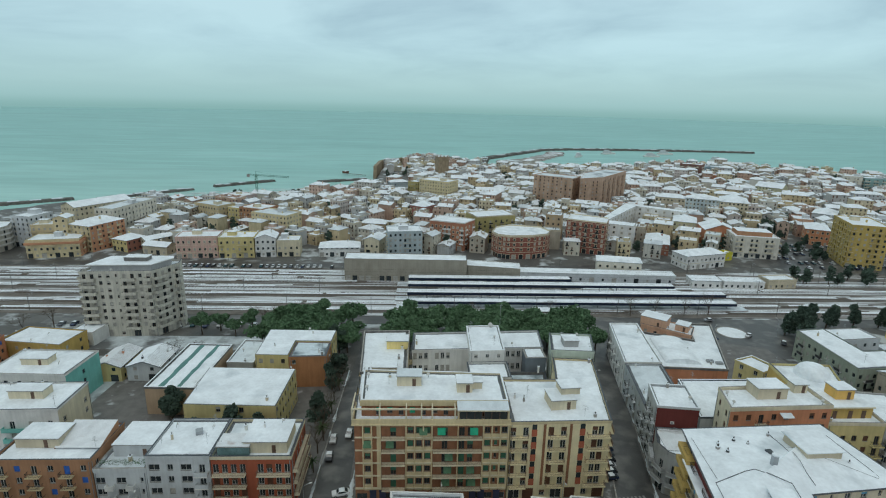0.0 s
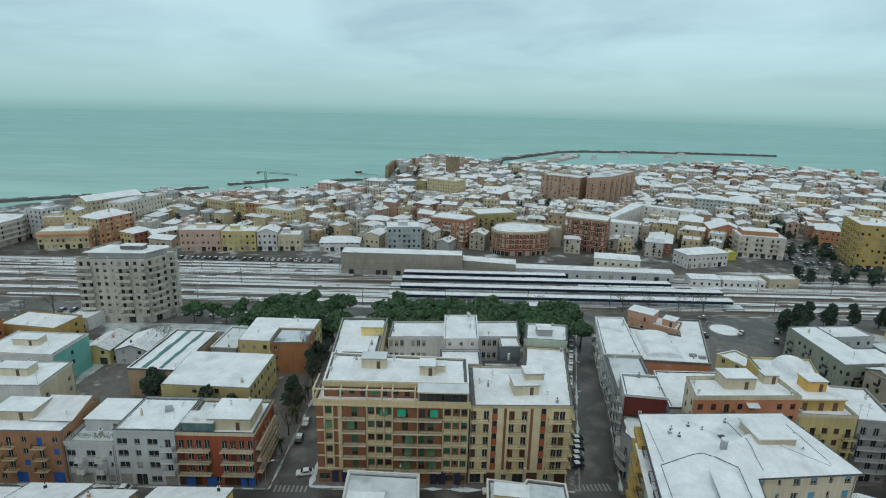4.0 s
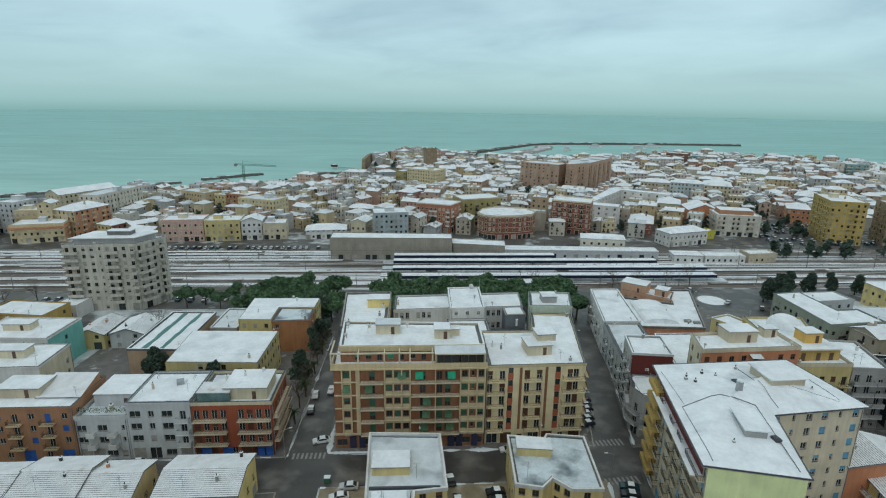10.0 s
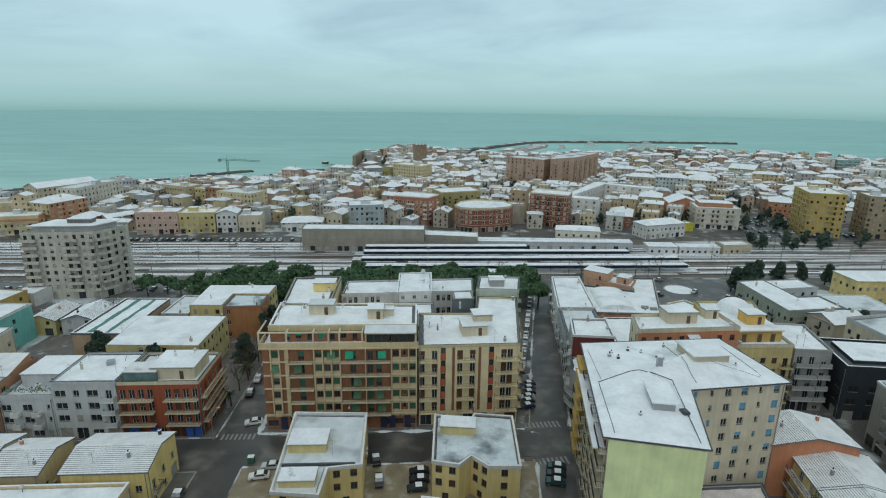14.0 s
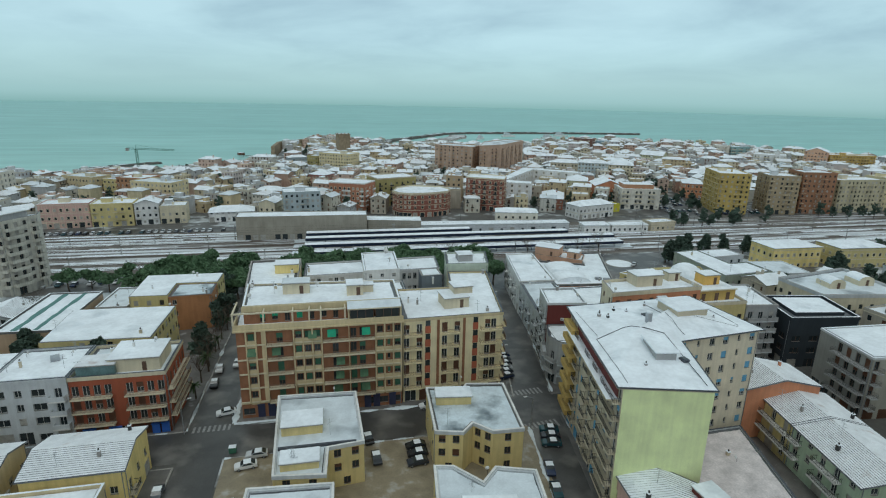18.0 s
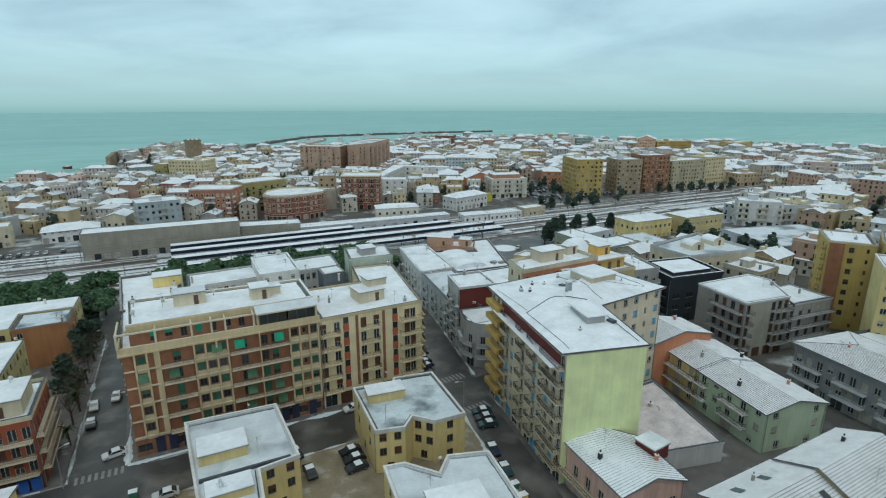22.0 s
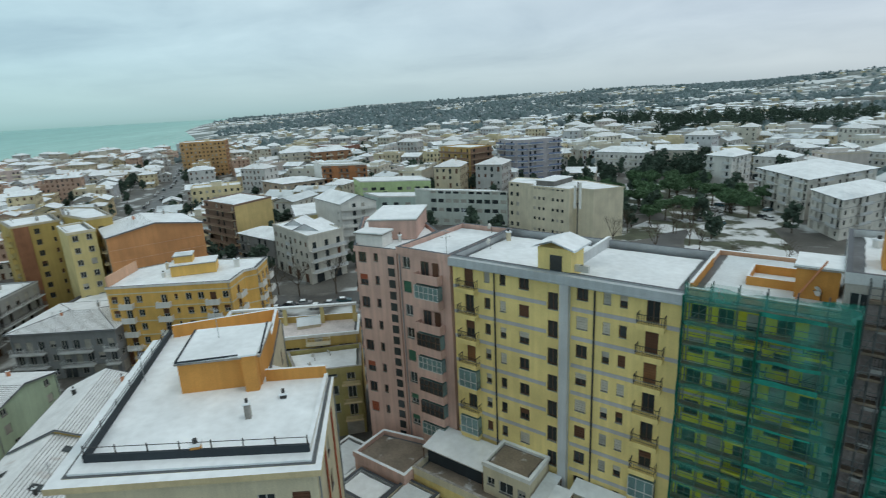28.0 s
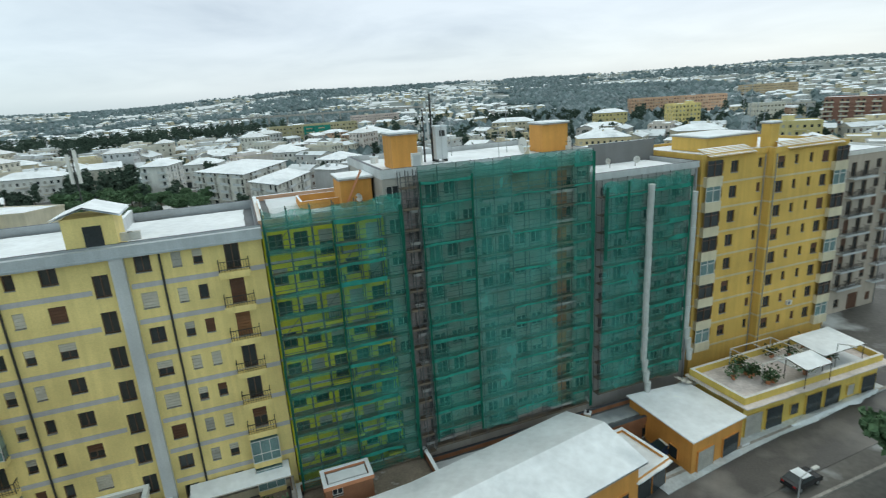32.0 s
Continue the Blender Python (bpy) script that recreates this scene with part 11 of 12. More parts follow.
def pine(k):
    rng = random.Random(500 + k)
    t = thing("pine_tree", 0, 0, 0, "dark green umbrella pine with a broad crown", "tree", "pine trees")
    m = Mesh()
    m.tube((0, 0, -0.5), (0.2, 0.1, 4.0), 0.3, 7, 0, 0.2)
    lobes = []
    for i in range(7):
        a, r = rng.uniform(0, 6.28), rng.uniform(0.8, 2.6)
        e = (r * math.cos(a), r * math.sin(a), rng.uniform(5.0, 7.2))
        m.tube((0.2, 0.1, 3.8), e, 0.13, 5, 0, 0.05)
        lobes.append((*e, rng.uniform(1.5, 2.3), rng.uniform(1.0, 1.7)))
    part("trunk", m, [BARK], t)
    part("crown", crown(rng, lobes, 900, 0.46), [PINE], t)
    return t


def bare(k):
    rng = random.Random(600 + k)
    t = thing("bare_tree", 0, 0, 0, "leafless winter tree with fine brown twigs", "tree", "bare trees")
    m, tw_ = Mesh(), Mesh()
    m.tube((0, 0, -0.5), (0, 0, 2.6), 0.2, 6, 0, 0.14)

    def grow(p, d, l, r, lv):
        q = p + d * l
        (m if lv < 2 else tw_).tube(p, q, r, 5 if lv < 2 else 3, 0, r * 0.6)
        if lv < 4:
            for _ in range(3):
                e = (d + Vector((rng.gauss(0, 0.5), rng.gauss(0, 0.5), rng.gauss(0.1, 0.3)))).normalized()
                grow(q, e, l * rng.uniform(0.6, 0.85), r * 0.55, lv + 1)

    for _ in range(4):
        grow(Vector((0, 0, 2.5)), Vector((rng.gauss(0, 0.5), rng.gauss(0, 0.5), 1)).normalized(), 1.9, 0.1, 0)
    part("trunk", m, [BARK], t)
    part("crown", tw_, [BARK], t)
    return t


def palm(k):
    rng = random.Random(650 + k)
    t = thing("palm_tree", 0, 0, 0, "dusty green palm with drooping fronds", "tree", "palm trees")
    m = Mesh()
    m.tube((0, 0, -0.3), (0.15, 0, 4.6), 0.26, 8, 0, 0.2)
    part("trunk", m, [BARK], t)
    f = Mesh()
    for i in range(26):
        a, e = rng.uniform(0, 6.28), rng.uniform(-0.2, 1.2)
        p = Vector((0.15, 0, 4.6))
        d = Vector((math.cos(a) * math.cos(e), math.sin(a) * math.cos(e), math.sin(e)))
        side_ = Vector((-math.sin(a), math.cos(a), 0))
        for s in range(5):
            q = p + d * 0.55
            w = 0.34 * (1 - s / 6)
            f.face([p - side_ * w, q - side_ * w * 0.8, q - Vector((0, 0, 0.1)), p - Vector((0, 0, 0.08))])
            f.face([p + side_ * w, p - Vector((0, 0, 0.08)), q - Vector((0, 0, 0.1)), q + side_ * w * 0.8])
            p, d = q, (d + Vector((0, 0, -0.28))).normalized()
    part("crown", f, [PALMG], t)
    return t


def evergreen(k):
    rng = random.Random(700 + k)
    t = thing("evergreen_tree", 0, 0, 0, "dense dark evergreen tree", "tree", "evergreen trees")
    m = Mesh()
    m.tube((0, 0, -0.5), (0, 0.1, 3.0), 0.25, 6, 0, 0.16)
    part("trunk", m, [BARK], t)
    lobes = [(rng.uniform(-1.2, 1.2), rng.uniform(-1.2, 1.2), 2.6 + i * 0.9, 1.9 - i * 0.2, 1.3) for i in range(5)]
    part("crown", crown(rng, lobes, 800, 0.36), [OAK], t)
    return t


def plant(kinds, spots, rng, lo=0.8, hi=1.25):
    for x, y in spots:
        s = rng.uniform(lo, hi)
        t = kinds[rng.randrange(len(kinds))]
        m = Matrix.Translation((x, y, land(x, y))) @ pose(0, 0, 0, 0, 0, rng.uniform(0, 360)) @ Matrix.Scale(s, 4)
        if t.name in used:
            c = copy_thing(t, m)
            c.matrix_basis = m
        else:
            used[t.name] = 1
            t.matrix_basis = m


def grove(spots, rng, lo, hi):
    """Garden trees far off, joined."""
    m = Mesh()
    for x, y in spots:
        s, z = rng.uniform(lo, hi), land(x, y)
        m.tube((x, y, z - 0.5), (x, y, z + 2.5 * s), 0.25, 5, 1, 0.15)
        lobes = [(rng.uniform(-1.2, 1.2) * s, rng.uniform(-1.2, 1.2) * s, (2.6 + i * 0.9) * s, (1.9 - i * 0.2) * s, 1.3 * s) for i in range(5)]
        c = crown(rng, lobes, 72, 1.05)
        i = len(m.v)
        m.v += [(p[0] + x, p[1] + y, p[2] + z) for p in c.v]
        m.f += [tuple(i + q for q in f) for f in c.f]
        m.m += c.m
    single("garden_trees", m, [OAK, BARK], (0, 0, 0), "dark evergreen trees in gardens among the houses", "trees", kind="stuff")


tr = random.Random(21)
PINES, BARES, PALMS, EVERS = [pine(k) for k in range(4)], [bare(k) for k in range(3)], [palm(k) for k in range(2)], [evergreen(k) for k in range(3)]
spots = [(x + tr.uniform(-2, 2), y + tr.uniform(-2, 2)) for x in range(-58, 72, 6) for y in (191, 198, 206, 213) if not (-27 < x < -14)]
plant(PINES, [p for p in spots if tr.random() < 0.9], tr, 1.15, 1.5)
plant(PINES, [(-88, 207), (-82, 211), (-74, 205), (-69, 211)], tr, 0.9, 1.1)
plant(EVERS, [(-27, 138), (-28, 161), (-71, 142), (-61, 141), (-72.5, 144), (-27, 170), (157, 210), (161, 213), (166, 212), (170, 216), (186, 223), (196, 221), (206, 219), (-34, 176), (-30, 190), (181, 218), (-58, 129), (-49, 128.6), (-44, 130)], tr, 1.1, 1.7)
plant(PALMS, [(-25.5, 118 + 14 * k) for k in range(4)] + [(-15, 175), (-14, 186)], tr, 0.7, 0.95)
plant(BARES, [(-26, 126 + 9 * k) for k in range(6)] + [(-66, 219), (-72, 222), (-60, 217), (-86, 180), (-80, 183), (-150, 212), (-158, 206), (-30, 224), (10, 226), (24, 228), (98, 232), (110, 233), (124, 233), (136, 234), (60, 229), (148, 14), (152, 20), (146, 4), (165, -108), (158, -118), (172, -120), (150, -104), (180, -126)] + [(tr.uniform(120, 175), tr.uniform(-140, -75)) for _ in range(9)], tr, 0.9, 1.3)
plant(PINES, [(-10.8, -53.4)], tr, 1.0, 1.05)
park = [(tr.uniform(175, 250), tr.uniform(-165, -105)) for _ in range(60)]
plant(PINES, park[:44], tr, 0.8, 1.25)
near_gardens = [(tr.uniform(150, 330), tr.uniform(62, 205)) for _ in range(90)] + [(tr.uniform(240, 680), tr.uniform(-330, 0)) for _ in range(520)] + [(tr.uniform(170, 640), tr.choice((tr.uniform(60, 205), tr.uniform(325, 470)))) for _ in range(170)] + [(tr.uniform(150, 640), tr.uniform(-230, 60)) for _ in range(360)]
town_trees = [(tr.uniform(-190, 620), tr.uniform(335, 780)) for _ in range(330)] + [(tr.gauss(452, 14), tr.gauss(800, 10)) for _ in range(14)] + [(tr.gauss(200, 8), tr.gauss(430, 8)) for _ in range(7)] + [(tr.gauss(272, 6), tr.gauss(430, 10)) for _ in range(8)] + [(tr.gauss(262, 5), tr.gauss(398, 5)) for _ in range(7)]
grove([p for p in town_trees if coast(p[0]) - p[1] > 40 and free(p[0], p[1], 1)], tr, 0.9, 1.7)
grove([p for p in near_gardens if free(p[0], p[1], 1)], tr, 0.75, 1.5)
grove([(240 + tr.uniform(-30, 40), 285 + tr.uniform(-6, 6)) for _ in range(10)] + [(330 + 9 * k, 296 - k * 2) for k in range(8)] + [(420 + 12 * k, 160 + k * 3 + tr.uniform(-4, 4)) for k in range(14)] + [(600 + 14 * k, 200 + k * 5) for k in range(12)] + [(215 + tr.uniform(0, 60), 395 + tr.uniform(-10, 10)) for _ in range(6)], tr, 0.9, 1.5)

south_gardens = [(tr.gauss(280, 22), tr.gauss(-180, 14)) for _ in range(40)] + [(tr.gauss(120, 60), tr.gauss(-620, 30)) for _ in range(60)] + [(tr.gauss(150, 26), tr.gauss(-365, 16)) for _ in range(26)] + [(tr.uniform(-220, 330), tr.uniform(-720, -200)) for _ in range(230)] + [(tr.gauss(370, 16), tr.gauss(-130, 10)) for _ in range(14)]
grove([p for p in south_gardens if free(p[0], p[1], 1)], tr, 1.1, 2.0)
ravine = [(600 + tr.gauss(0, 75) + k * 0.9, -470 + tr.gauss(0, 45) + k * 1.5) for k in range(-60, 90) for _ in range(2)]
grove([p for p in ravine if free(p[0], p[1], 1)], tr, 1.6, 2.6)

# woods and gardens far off, too many to count
wd = Mesh()
wr = random.Random(31)


def clump(m, x, y, z, r, h, rng, sides):
    """A ragged crown seen from far off."""
    i = len(m.v)
    a0 = rng.uniform(0, 6.3)
    for ring_, q, dz in ((0, 0.75, 0.0), (1, 1.0, 0.45)):
        for k in range(sides):
            a = a0 + 2 * math.pi * (k + 0.5 * ring_) / sides
            w = r * q * rng.uniform(0.7, 1.2)
            m.v.append((x + w * math.cos(a), y + w * math.sin(a), z + h * (dz + rng.uniform(-0.12, 0.12))))
    m.v.append((x + rng.uniform(-0.3, 0.3) * r, y + rng.uniform(-0.3, 0.3) * r, z + h))
    for k in range(sides):
        j = (k + 1) % sides
        m.f += [(i + k, i + j, i + sides + k), (i + j, i + sides + j, i + sides + k), (i + sides + k, i + sides + j, i + 2 * sides)]
        m.m += [0, 0, 0]


n = 0
while n < 31000:
    a = radians(wr.uniform(-128, 24))
    r = 330 + 4300 * wr.random() ** 1.35
    x, y = r * math.cos(a), r * math.sin(a)
    if coast(x) - y < 60:
        continue
    v = noise.noise((x / 420, y / 420, 7.7)) + 0.5 * noise.noise((x / 130, y / 130, 3.3))
    if (v > -0.06 and wr.random() < (0.86 if r < 900 else 0.95)) or (a > radians(-28) and r > 1100 and wr.random() < 0.55) or (r < 700 and (y > -100 or not free(x, y, 4) or wr.random() < 0.5)):
        continue
    q = wr.uniform(2.4, 5.2) * (1 + r / 3600)
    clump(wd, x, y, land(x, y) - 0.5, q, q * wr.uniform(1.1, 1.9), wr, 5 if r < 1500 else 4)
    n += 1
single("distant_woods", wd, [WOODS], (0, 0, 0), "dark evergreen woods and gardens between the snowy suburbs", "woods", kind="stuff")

# ---- cars ----
def car_mesh():
    b, g = Mesh(), Mesh()
    prof = [(-2.0, 0.35), (-2.05, 0.75), (-1.75, 0.9), (-0.95, 0.97), (-0.35, 1.42), (0.95, 1.45), (1.75, 1.02), (2.02, 0.92), (2.05, 0.4)]
    for w, s in ((0.84, 1), (-0.84, -1)):
        pass
    L_, R_ = [(x, 0.84 - (0.12 if z > 1.1 else 0), z) for x, z in prof], [(x, -0.84 + (0.12 if z > 1.1 else 0), z) for x, z in prof]
    b.face(R_)
    b.face(list(reversed(L_)))
    n = len(prof)
    for k in range(n):
        j = (k + 1) % n
        b.face([R_[k], R_[j], L_[j], L_[k]][::-1], 1 if k == 4 else 0)
    g.face([(-0.92, -0.74, 1.0), (-0.92, 0.74, 1.0), (-0.38, 0.66, 1.41), (-0.38, -0.66, 1.41)])
    g.face([(1.68, 0.74, 1.06), (1.68, -0.74, 1.06), (0.98, -0.66, 1.44), (0.98, 0.66, 1.44)])
    for s in (1, -1):
        q = [(-0.8, s * 0.83, 1.0), (1.45, s * 0.83, 1.02), (0.9, s * 0.74, 1.39), (-0.34, s * 0.74, 1.37)]
        g.face(q if s < 0 else q[::-1])
    return b.done("body", [CARP, SNOW]), [g]


cb_me, (gm_,) = car_mesh()
for k, v in enumerate(gm_.v):
    gm_.v[k] = (v[0] * 1.01, v[1] * 1.02, v[2] + 0.012)
cg_me = gm_.done("window_glass", [GLASS])
far_car = Mesh()
far_car.v = [tuple(v.co) for v in cb_me.vertices] + list(gm_.v)
far_car.f = [tuple(p.vertices) for p in cb_me.polygons] + [tuple(len(cb_me.vertices) + q for q in f) for f in gm_.f]
far_car.m = [p.material_index for p in cb_me.polygons] + [2] * len(gm_.f)
for wx in (-1.25, 1.3):
    for wy in (-0.76, 0.76):
        far_car.box((wx, wy, 0), (0.6, 0.2, 0.6), 3)
far_me = far_car.done("parked_car", [CARP, SNOW, GLASS, TYRE])
wh = Mesh()
wh.cyl((0, 0, -0.1), 0.31, 0.2, 12)
wh.cyl((0, 0, 0.1), 0.18, 0.02, 10, 1)
wheel_me = wh.done("wheel", [TYRE, ZINC])
lm = Mesh()
lm.box((2.03, 0.62, 0.72), (0.06, 0.3, 0.16), 0)
lm.box((2.03, -0.62, 0.72), (0.06, 0.3, 0.16), 0)
tail_me = lm.done("tail_lamps", [REDL])
car0 = None


def park_car(x, y, a, wheels=True):
    global car0
    m = Matrix.Translation((x, y, land(x, y) + 0.14)) @ pose(0, 0, 0, 0, 0, a)
    if wheels and car0:
        copy_thing(car0, m)
        return
    if not wheels:
        tagged(part("parked_car", far_me, None, None), "small parked car dusted with snow, far off", "car", "parked cars").matrix_basis = m
        return
    t = thing("parked_car", 0, 0, 0, "parked car dusted with snow on the wet street", "car", "parked cars")
    part("body", cb_me, None, t)
    part("window_glass", cg_me, None, t)
    if wheels:
        car0 = t
        part("tail_lamps", tail_me, None, t)
        for wx in (-1.25, 1.3):
            for s in (-1, 1):
                w = part("wheel", wheel_me, None, t, (wx, s * 0.76, 0.31))
                w.rotation_euler = (radians(-90 * s), 0, 0)
    t.matrix_basis = m


pc = random.Random(8)
for k in range(6):
    park_car(48.9 + k * 0.52 + pc.uniform(-0.1, 0.1), 115.0 + k * 2.35, 8 + pc.uniform(-4, 4))
for k in range(13):
    park_car(51.8 + k * 1.25, 136 + k * 5.2, 76)
for x, y, a in ((-22.6, 124, 92), (-22.8, 132, 91), (-16.6, 141, 89), (50.2, 90.4, -14), (49.5, 88.0, -12), (48.8, 85.6, -13), (45.2, 78, 80), (44.0, 72, 82), (40.5, 62, 84), (41, 66.5, 84), (39.5, 56, 83),
                (21.6, 89.8, 4), (21.6, 87.2, 2), (21.2, 84.6, 5), (13.6, 87.2, 94), (-12.0, 78.6, 5), (-11.8, 75.8, 3), (-12.2, 72.9, 4), (-16.3, 70, 92), (-9, 92.6, 2), (12.5, 94, 100), (16, 72, 88), (63.5, 31.4, 82), (-57, 102.2, 2), (-24.4, 84, 92), (-1.9, -51.2, 46), (10.6, -52.6, 40),
                (132, 226, 0), (140, 208, 40), (150, 200, 60), (123, 205, 120)):
    park_car(x, y, a)
# white cars at the crossing and by the shops
white_me = cb_me.copy()
white_me.materials[0] = material("white_car_paint", (0.72, 0.73, 0.73), 0.3, 0.05, 1.0, 0.0, 6.0)
for x, y, a in ((-17.5, 109.6, 12), (26.8, 104.4, 3), (-18.8, 134.6, 86), (-10.6, 89.4, 8)):
    wc = copy_thing(car0, Matrix.Translation((x, y, land(x, y) + 0.14)) @ pose(0, 0, 0, 0, 0, a))
    tagged(wc, "white parked car dusted with snow on the wet street", "car", "parked cars")
    for ch in wc.children:
        if ch.name.startswith("body"):
            ch.data = white_me
for k in range(16):
    park_car(138.5 + pc.uniform(-2, 8), 2 + k * 3.4, 80 + pc.uniform(-8, 8))
for k in range(30):
    if pc.random() < 0.85:
        park_car(-150 + k * 3.4, 303.6 + pc.uniform(-0.3, 0.3), 88, False)
for r in range(6):
    for k in range(16):
        if pc.random() < 0.6:
            park_car(232 + k * 4.2 + r * 1.5, 312 + r * 10.5 + pc.uniform(-0.4, 0.4), 86 + pc.uniform(-4, 4), False)
for k in range(26):
    park_car(285 + k * 7, 317 + k * 0.2, 2, False)
for k in range(24):
    x = 330 + k * 13 + pc.uniform(-3, 3)
    park_car(x, 117 + (x - 350) * 0.19 + pc.choice((-3.4, 3.0, 0.4)), 11, False)
for k in range(18):
    park_car(-150 + k * 5 + pc.uniform(-1, 1), 216 + pc.uniform(-1, 1), 90, False)
for k in range(12):
    park_car(160 + pc.uniform(0, 45), -160 + pc.uniform(0, 35), pc.uniform(0, 180), False)

# ---- street furniture ----
lp = Mesh()
lp.tube((0, 0, 0), (0, 0, 7.6), 0.09, 6, 0, 0.06)
lp.tube((0, 0, 7.6), (1.4, 0, 8.0), 0.05, 5)
lamp_me = lp.done("pole", [ZINC])
lp = Mesh()
lp.box((1.7, 0, 7.92), (0.7, 0.3, 0.14), 0)
head_me = lp.done("lamp_head", [FRAMEW])
lamp0 = None
for x, y, a in ((-24.6, 103.2, 20), (6, 104.6, -90), (34, 104.8, -90), (47.8, 118, 0), (53.5, 140, 0), (58, 160, 0), (-60, 103.0, -90), (-14, 120, 180), (46.8, 92, 180), (-8, -69, 135), (0.4, -42.2, -135), (120, 200, 40), (152, 208, 100), (66, 190, 0)):
    if lamp0 is None:
        lamp0 = thing("street_lamp", x, y, land(x, y), "grey street lamp on a slim pole", "street lamp", "street lamps", radians(a))
        part("pole", lamp_me, None, lamp0)
        part("lamp_head", head_me, None, lamp0)
    else:
        copy_thing(lamp0, Matrix.Translation((x, y, land(x, y))) @ pose(0, 0, 0, 0, 0, a))
bn = Mesh()
bn.box((0, 0, 0), (1.3, 1.0, 1.2), 0)
bn.box((0, 0, 1.2), (1.35, 1.05, 0.12), 1)
for k, (x, y) in enumerate(((42.6, 64.5), (43.0, 67.5), (-14.5, 76), (-13.8, 95))):
    single("refuse_bin", bn, [(YELLOW, DKGREENSH, BLUESH, DKGREENSH)[k], SNOW], (x, y, land(x, y) + 0.13), "wheeled refuse bin with a snowy lid", "bin", "refuse bins")

# ---- shore: crane, castle, harbour ----
cr = thing("tower_crane", -153, 503, land(-153, 503), "slim tower crane over the roofs near the shore", "crane")
m = Mesh()
for dx, dy in ((-0.8, -0.8), (0.8, -0.8), (0.8, 0.8), (-0.8, 0.8)):
    m.tube((dx, dy, 0), (dx, dy, 26), 0.14, 4)
for k in range(13):
    m.tube((-0.8, -0.8, k * 2), (0.8, -0.8, k * 2 + 2), 0.08, 3)
    m.tube((0.8, 0.8, k * 2), (-0.8, 0.8, k * 2 + 2), 0.08, 3)
part("mast", m, [DKGREENSH], cr)
m = Mesh()
for z in (26.2, 27.2):
    m.tube((-8, 2, z), (32, -8, z - 0.6), 0.16, 4)
for k in range(16):
    m.tube((-8 + k * 2.5, 2 - k * 0.625, 26.2), (-6.7 + k * 2.5, 1.7 - k * 0.625, 27.2), 0.07, 3)
m.tube((0, 0, 26), (0, 0, 30), 0.14, 4)
m.tube((0, 0, 30), (20, -5, 26.8), 0.06, 3)
part("jib", m, [DKGREENSH], cr)
m = Mesh()
m.box((-7.5, 1.9, 24.6), (2.4, 1.6, 2.2), 0)
part("counterweight", m, [CONC], cr)

cs = thing("castle_keep", 25, 712, land(25, 712), "square stone keep on a sloping base", "castle")
m = Mesh()
m.box((0, 0, -3), (30, 30, 11), 0, 0.3, taper=0.72)
part("base", m, [STONE], cs)
m = Mesh()
m.box((0, 0, 8), (14, 14, 22), 0, 0.3)
m.box((0, 0, 30), (15.2, 15.2, 1.6), 0, 0.3, 1)
for k in range(4):
    m.box((4.4 * (k - 1.5), -7.3, 31.6), (1.6, 0.6, 1.4), 0)
part("tower", m, [STONE, SNOW_THIN], cs)
wl = Mesh()
path_ = [(-68, 770), (-66, 850), (-30, 905), (0, 930), (40, 912), (92, 868)]
for (x0, y0), (x1, y1) in zip(path_, path_[1:]):
    L = math.hypot(x1 - x0, y1 - y0)
    wl.box(((x0 + x1) / 2, (y0 + y1) / 2, SEA_Z - 1), (L + 2, 5, 19), 0, math.atan2(y1 - y0, x1 - x0), taper=0.9)
single("town_wall", wl, [STONE], (0, 0, 0), "old stone sea wall below the promontory town", "wall", kind="structure")


def mole(name, pts, w, h, mat, label):
    m = Mesh()
    r = random.Random(int(pts[0][0]) + 7)
    for (x0, y0), (x1, y1) in zip(pts, pts[1:]):
        L = math.hypot(x1 - x0, y1 - y0)
        n_ = max(1, int(L / 9))
        for k in range(n_):
            t = (k + 0.5) / n_
            m.box((x0 + (x1 - x0) * t, y0 + (y1 - y0) * t, SEA_Z - 1), (L / n_ + 3, w * r.uniform(0.8, 1.2), h + 1 + r.uniform(-0.4, 0.5)), 0, math.atan2(y1 - y0, x1 - x0) + r.uniform(-0.1, 0.1), 1 if r.random() < 0.4 else 0, 0.8)
    single(name, m, [mat, SNOW_THIN], (0, 0, 0), label, "breakwater", "breakwaters", "structure")


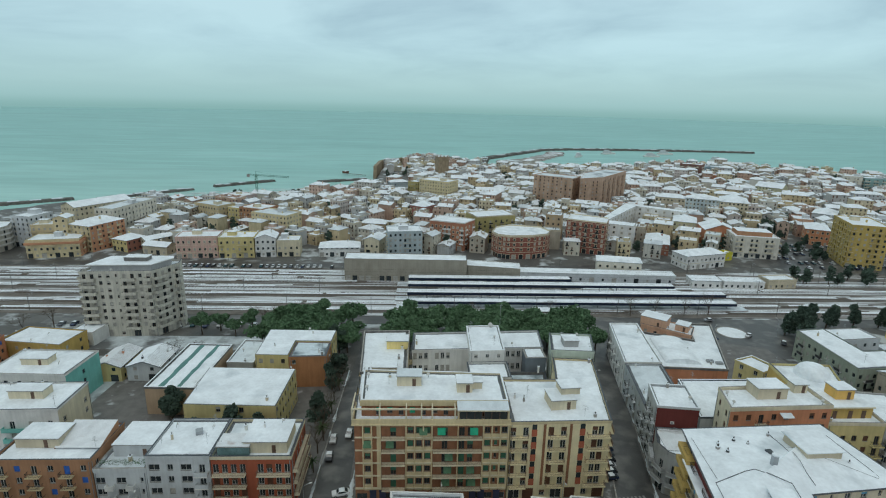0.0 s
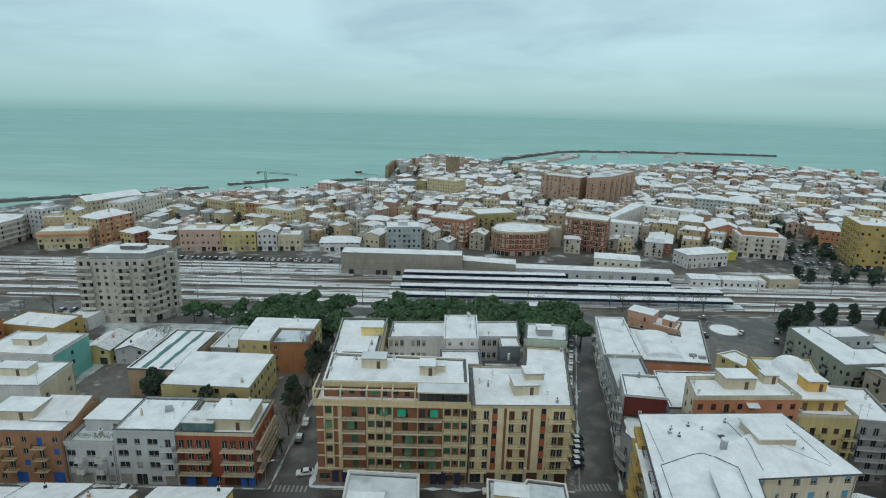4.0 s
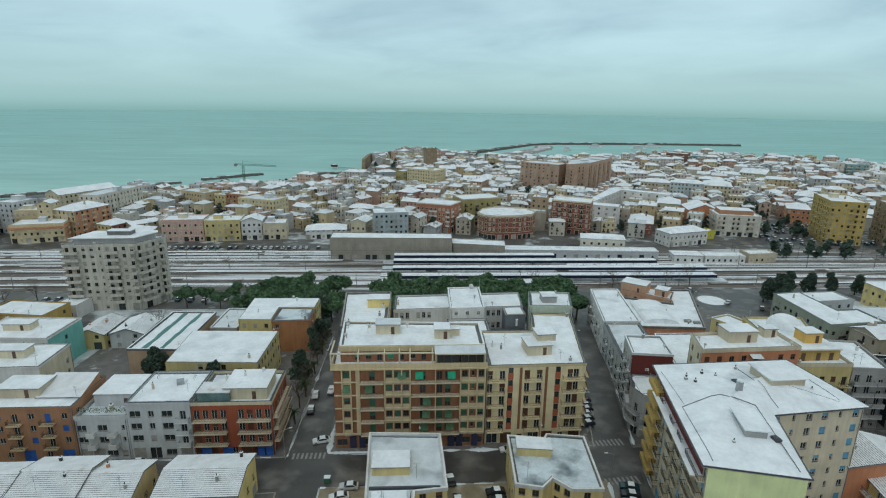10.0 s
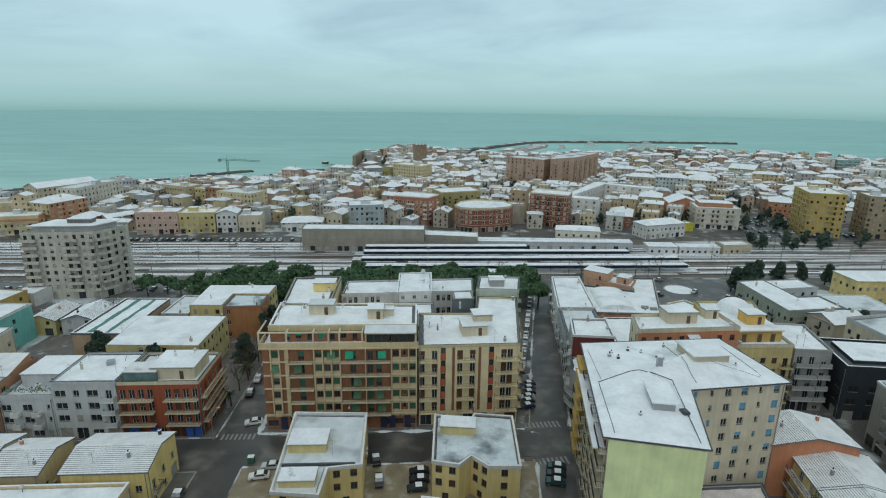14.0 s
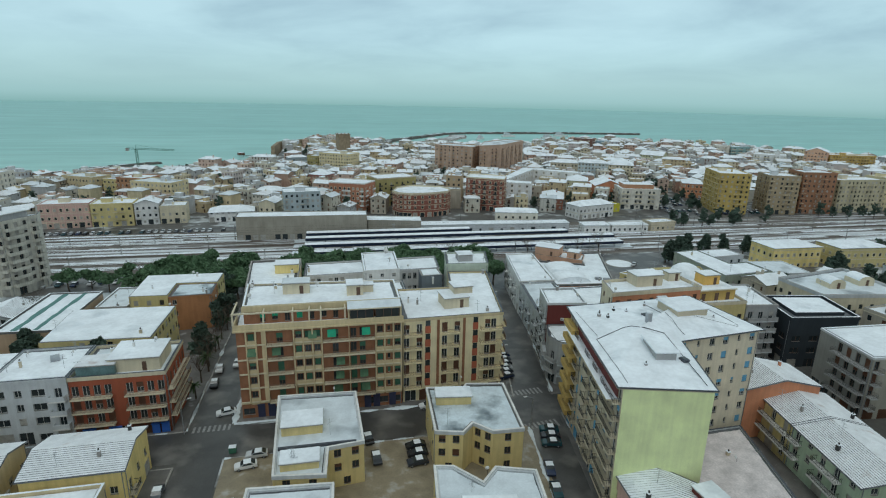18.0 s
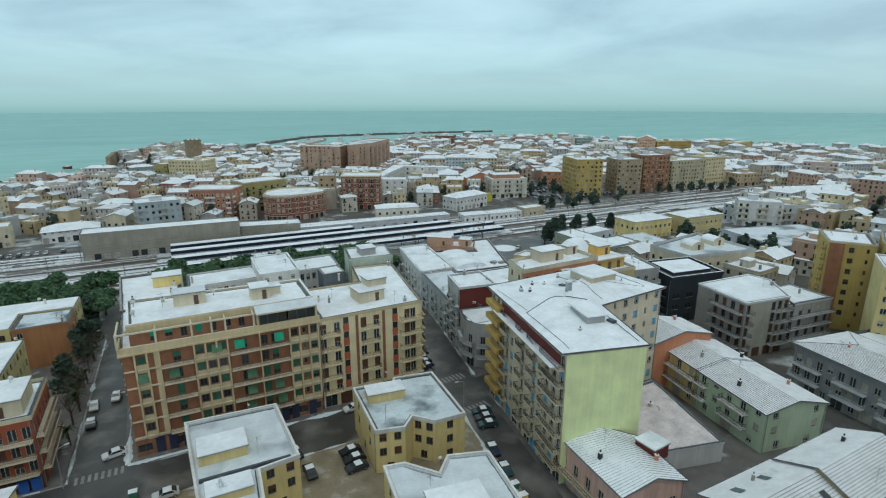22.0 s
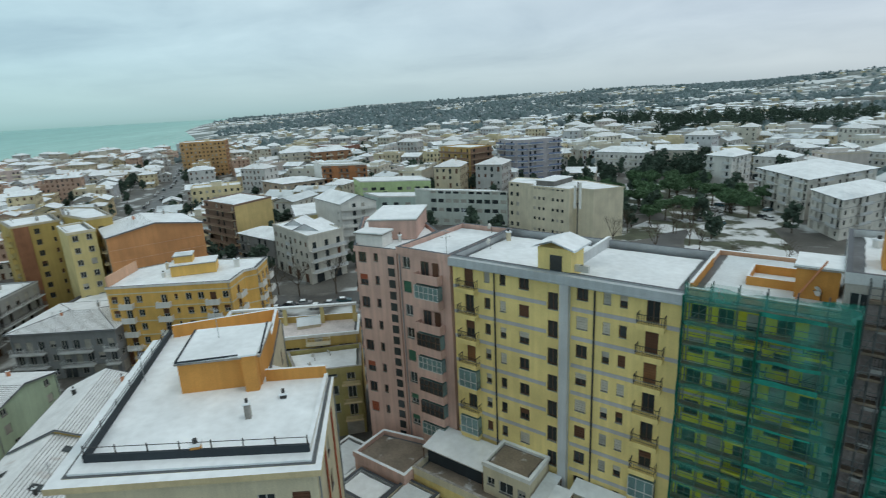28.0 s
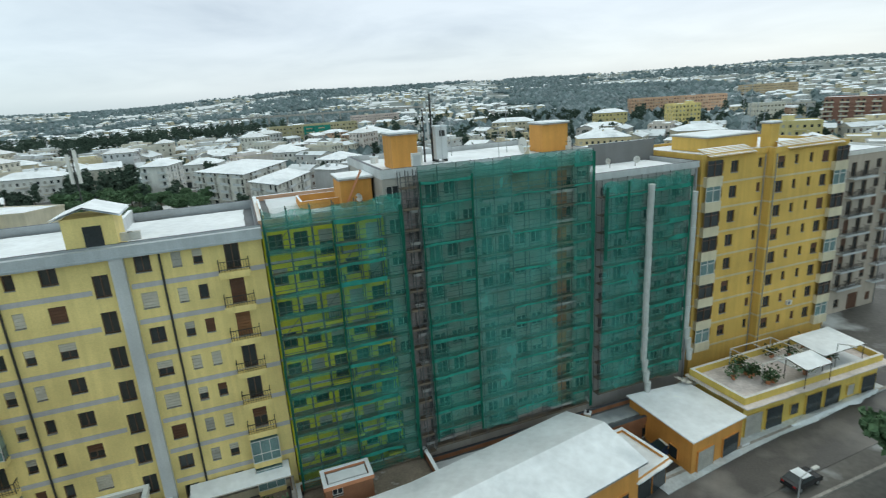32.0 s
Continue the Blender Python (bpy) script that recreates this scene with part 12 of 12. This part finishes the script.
mole("breakwater", [(100, 930), (120, 1065), (281, 1290), (355, 1321), (523, 1338), (690, 1338), (815, 1325)], 16, 4.5, ROCK, "long dark harbour mole with a snowy crest")
mole("breakwater", [(147, 1010), (211, 1060), (290, 1190), (300, 1240)], 40, 3.0, CONC, "snowy inner quay of the harbour")
mole("breakwater", [(420, 960), (470, 1040), (560, 1060)], 14, 3.0, CONC, "snowy jetty in the harbour")
mole("breakwater", [(560, 900), (640, 905), (720, 860)], 10, 3.0, CONC, "snowy eastern quay")
for a, b_ in (((-470, 500), (-369, 578)), ((-343, 577), (-275, 652)), ((-257, 676), (-200, 731)), ((-140, 727), (-80, 761))):
    mole("breakwater", [a, b_], 9, 2.6, ROCK, "low dark rock breakwater off the beach")
fm = Mesh()
fr_ = random.Random(9)
for k in range(240):
    x = fr_.uniform(-420, -80) if k < 150 else fr_.uniform(930, 2400)
    y = coast(x) + fr_.uniform(2, 34) * (1 if k < 150 else 3)
    w, d = fr_.uniform(8, 34), fr_.uniform(0.8, 2.2)
    a = math.atan2(coast(x + 5) - coast(x), 5)
    fm.box((x, y, SEA_Z), (w, d, 0.12), 0, a)
single("surf", fm, [FOAM], (0, 0, 0), "white lines of surf along the beach", "surf", kind="stuff")
bt = Mesh()
bt.box((0, 0, 0), (34, 8, 4), 0, 0, None, 1.06)
bt.box((-3, 0, 4), (20, 6.4, 3.6), 1)
bt.box((-5, 0, 7.6), (12, 5, 2.6), 1, 0, 2)
for x, y, a in ((500, 1180, 5), (560, 1250, -10), (330, 1150, 60), (610, 1110, 0), (420, 1230, 20)):
    single("ferry_boat", bt, [WHITEP, GREYW, SNOW], (x, y, SEA_Z - 0.5), "white ferry moored in the harbour", "boat", "boats", rz=radians(a))
pier_ = Mesh()
for k in range(9):
    pier_.tube((k * 4, 0, -2), (k * 4, 0, 2.4), 0.2, 5)
pier_.box((16, 0, 2.4), (36, 1.6, 0.3), 0)
pier_.box((36, 0, 2.4), (7, 7, 3.4), 0, 0, 1)
single("fishing_pier", pier_, [BROWNSH, SNOW], (-84, 790, SEA_Z), "wooden fishing platform on stilts beside the promontory", "pier", rz=2.6)
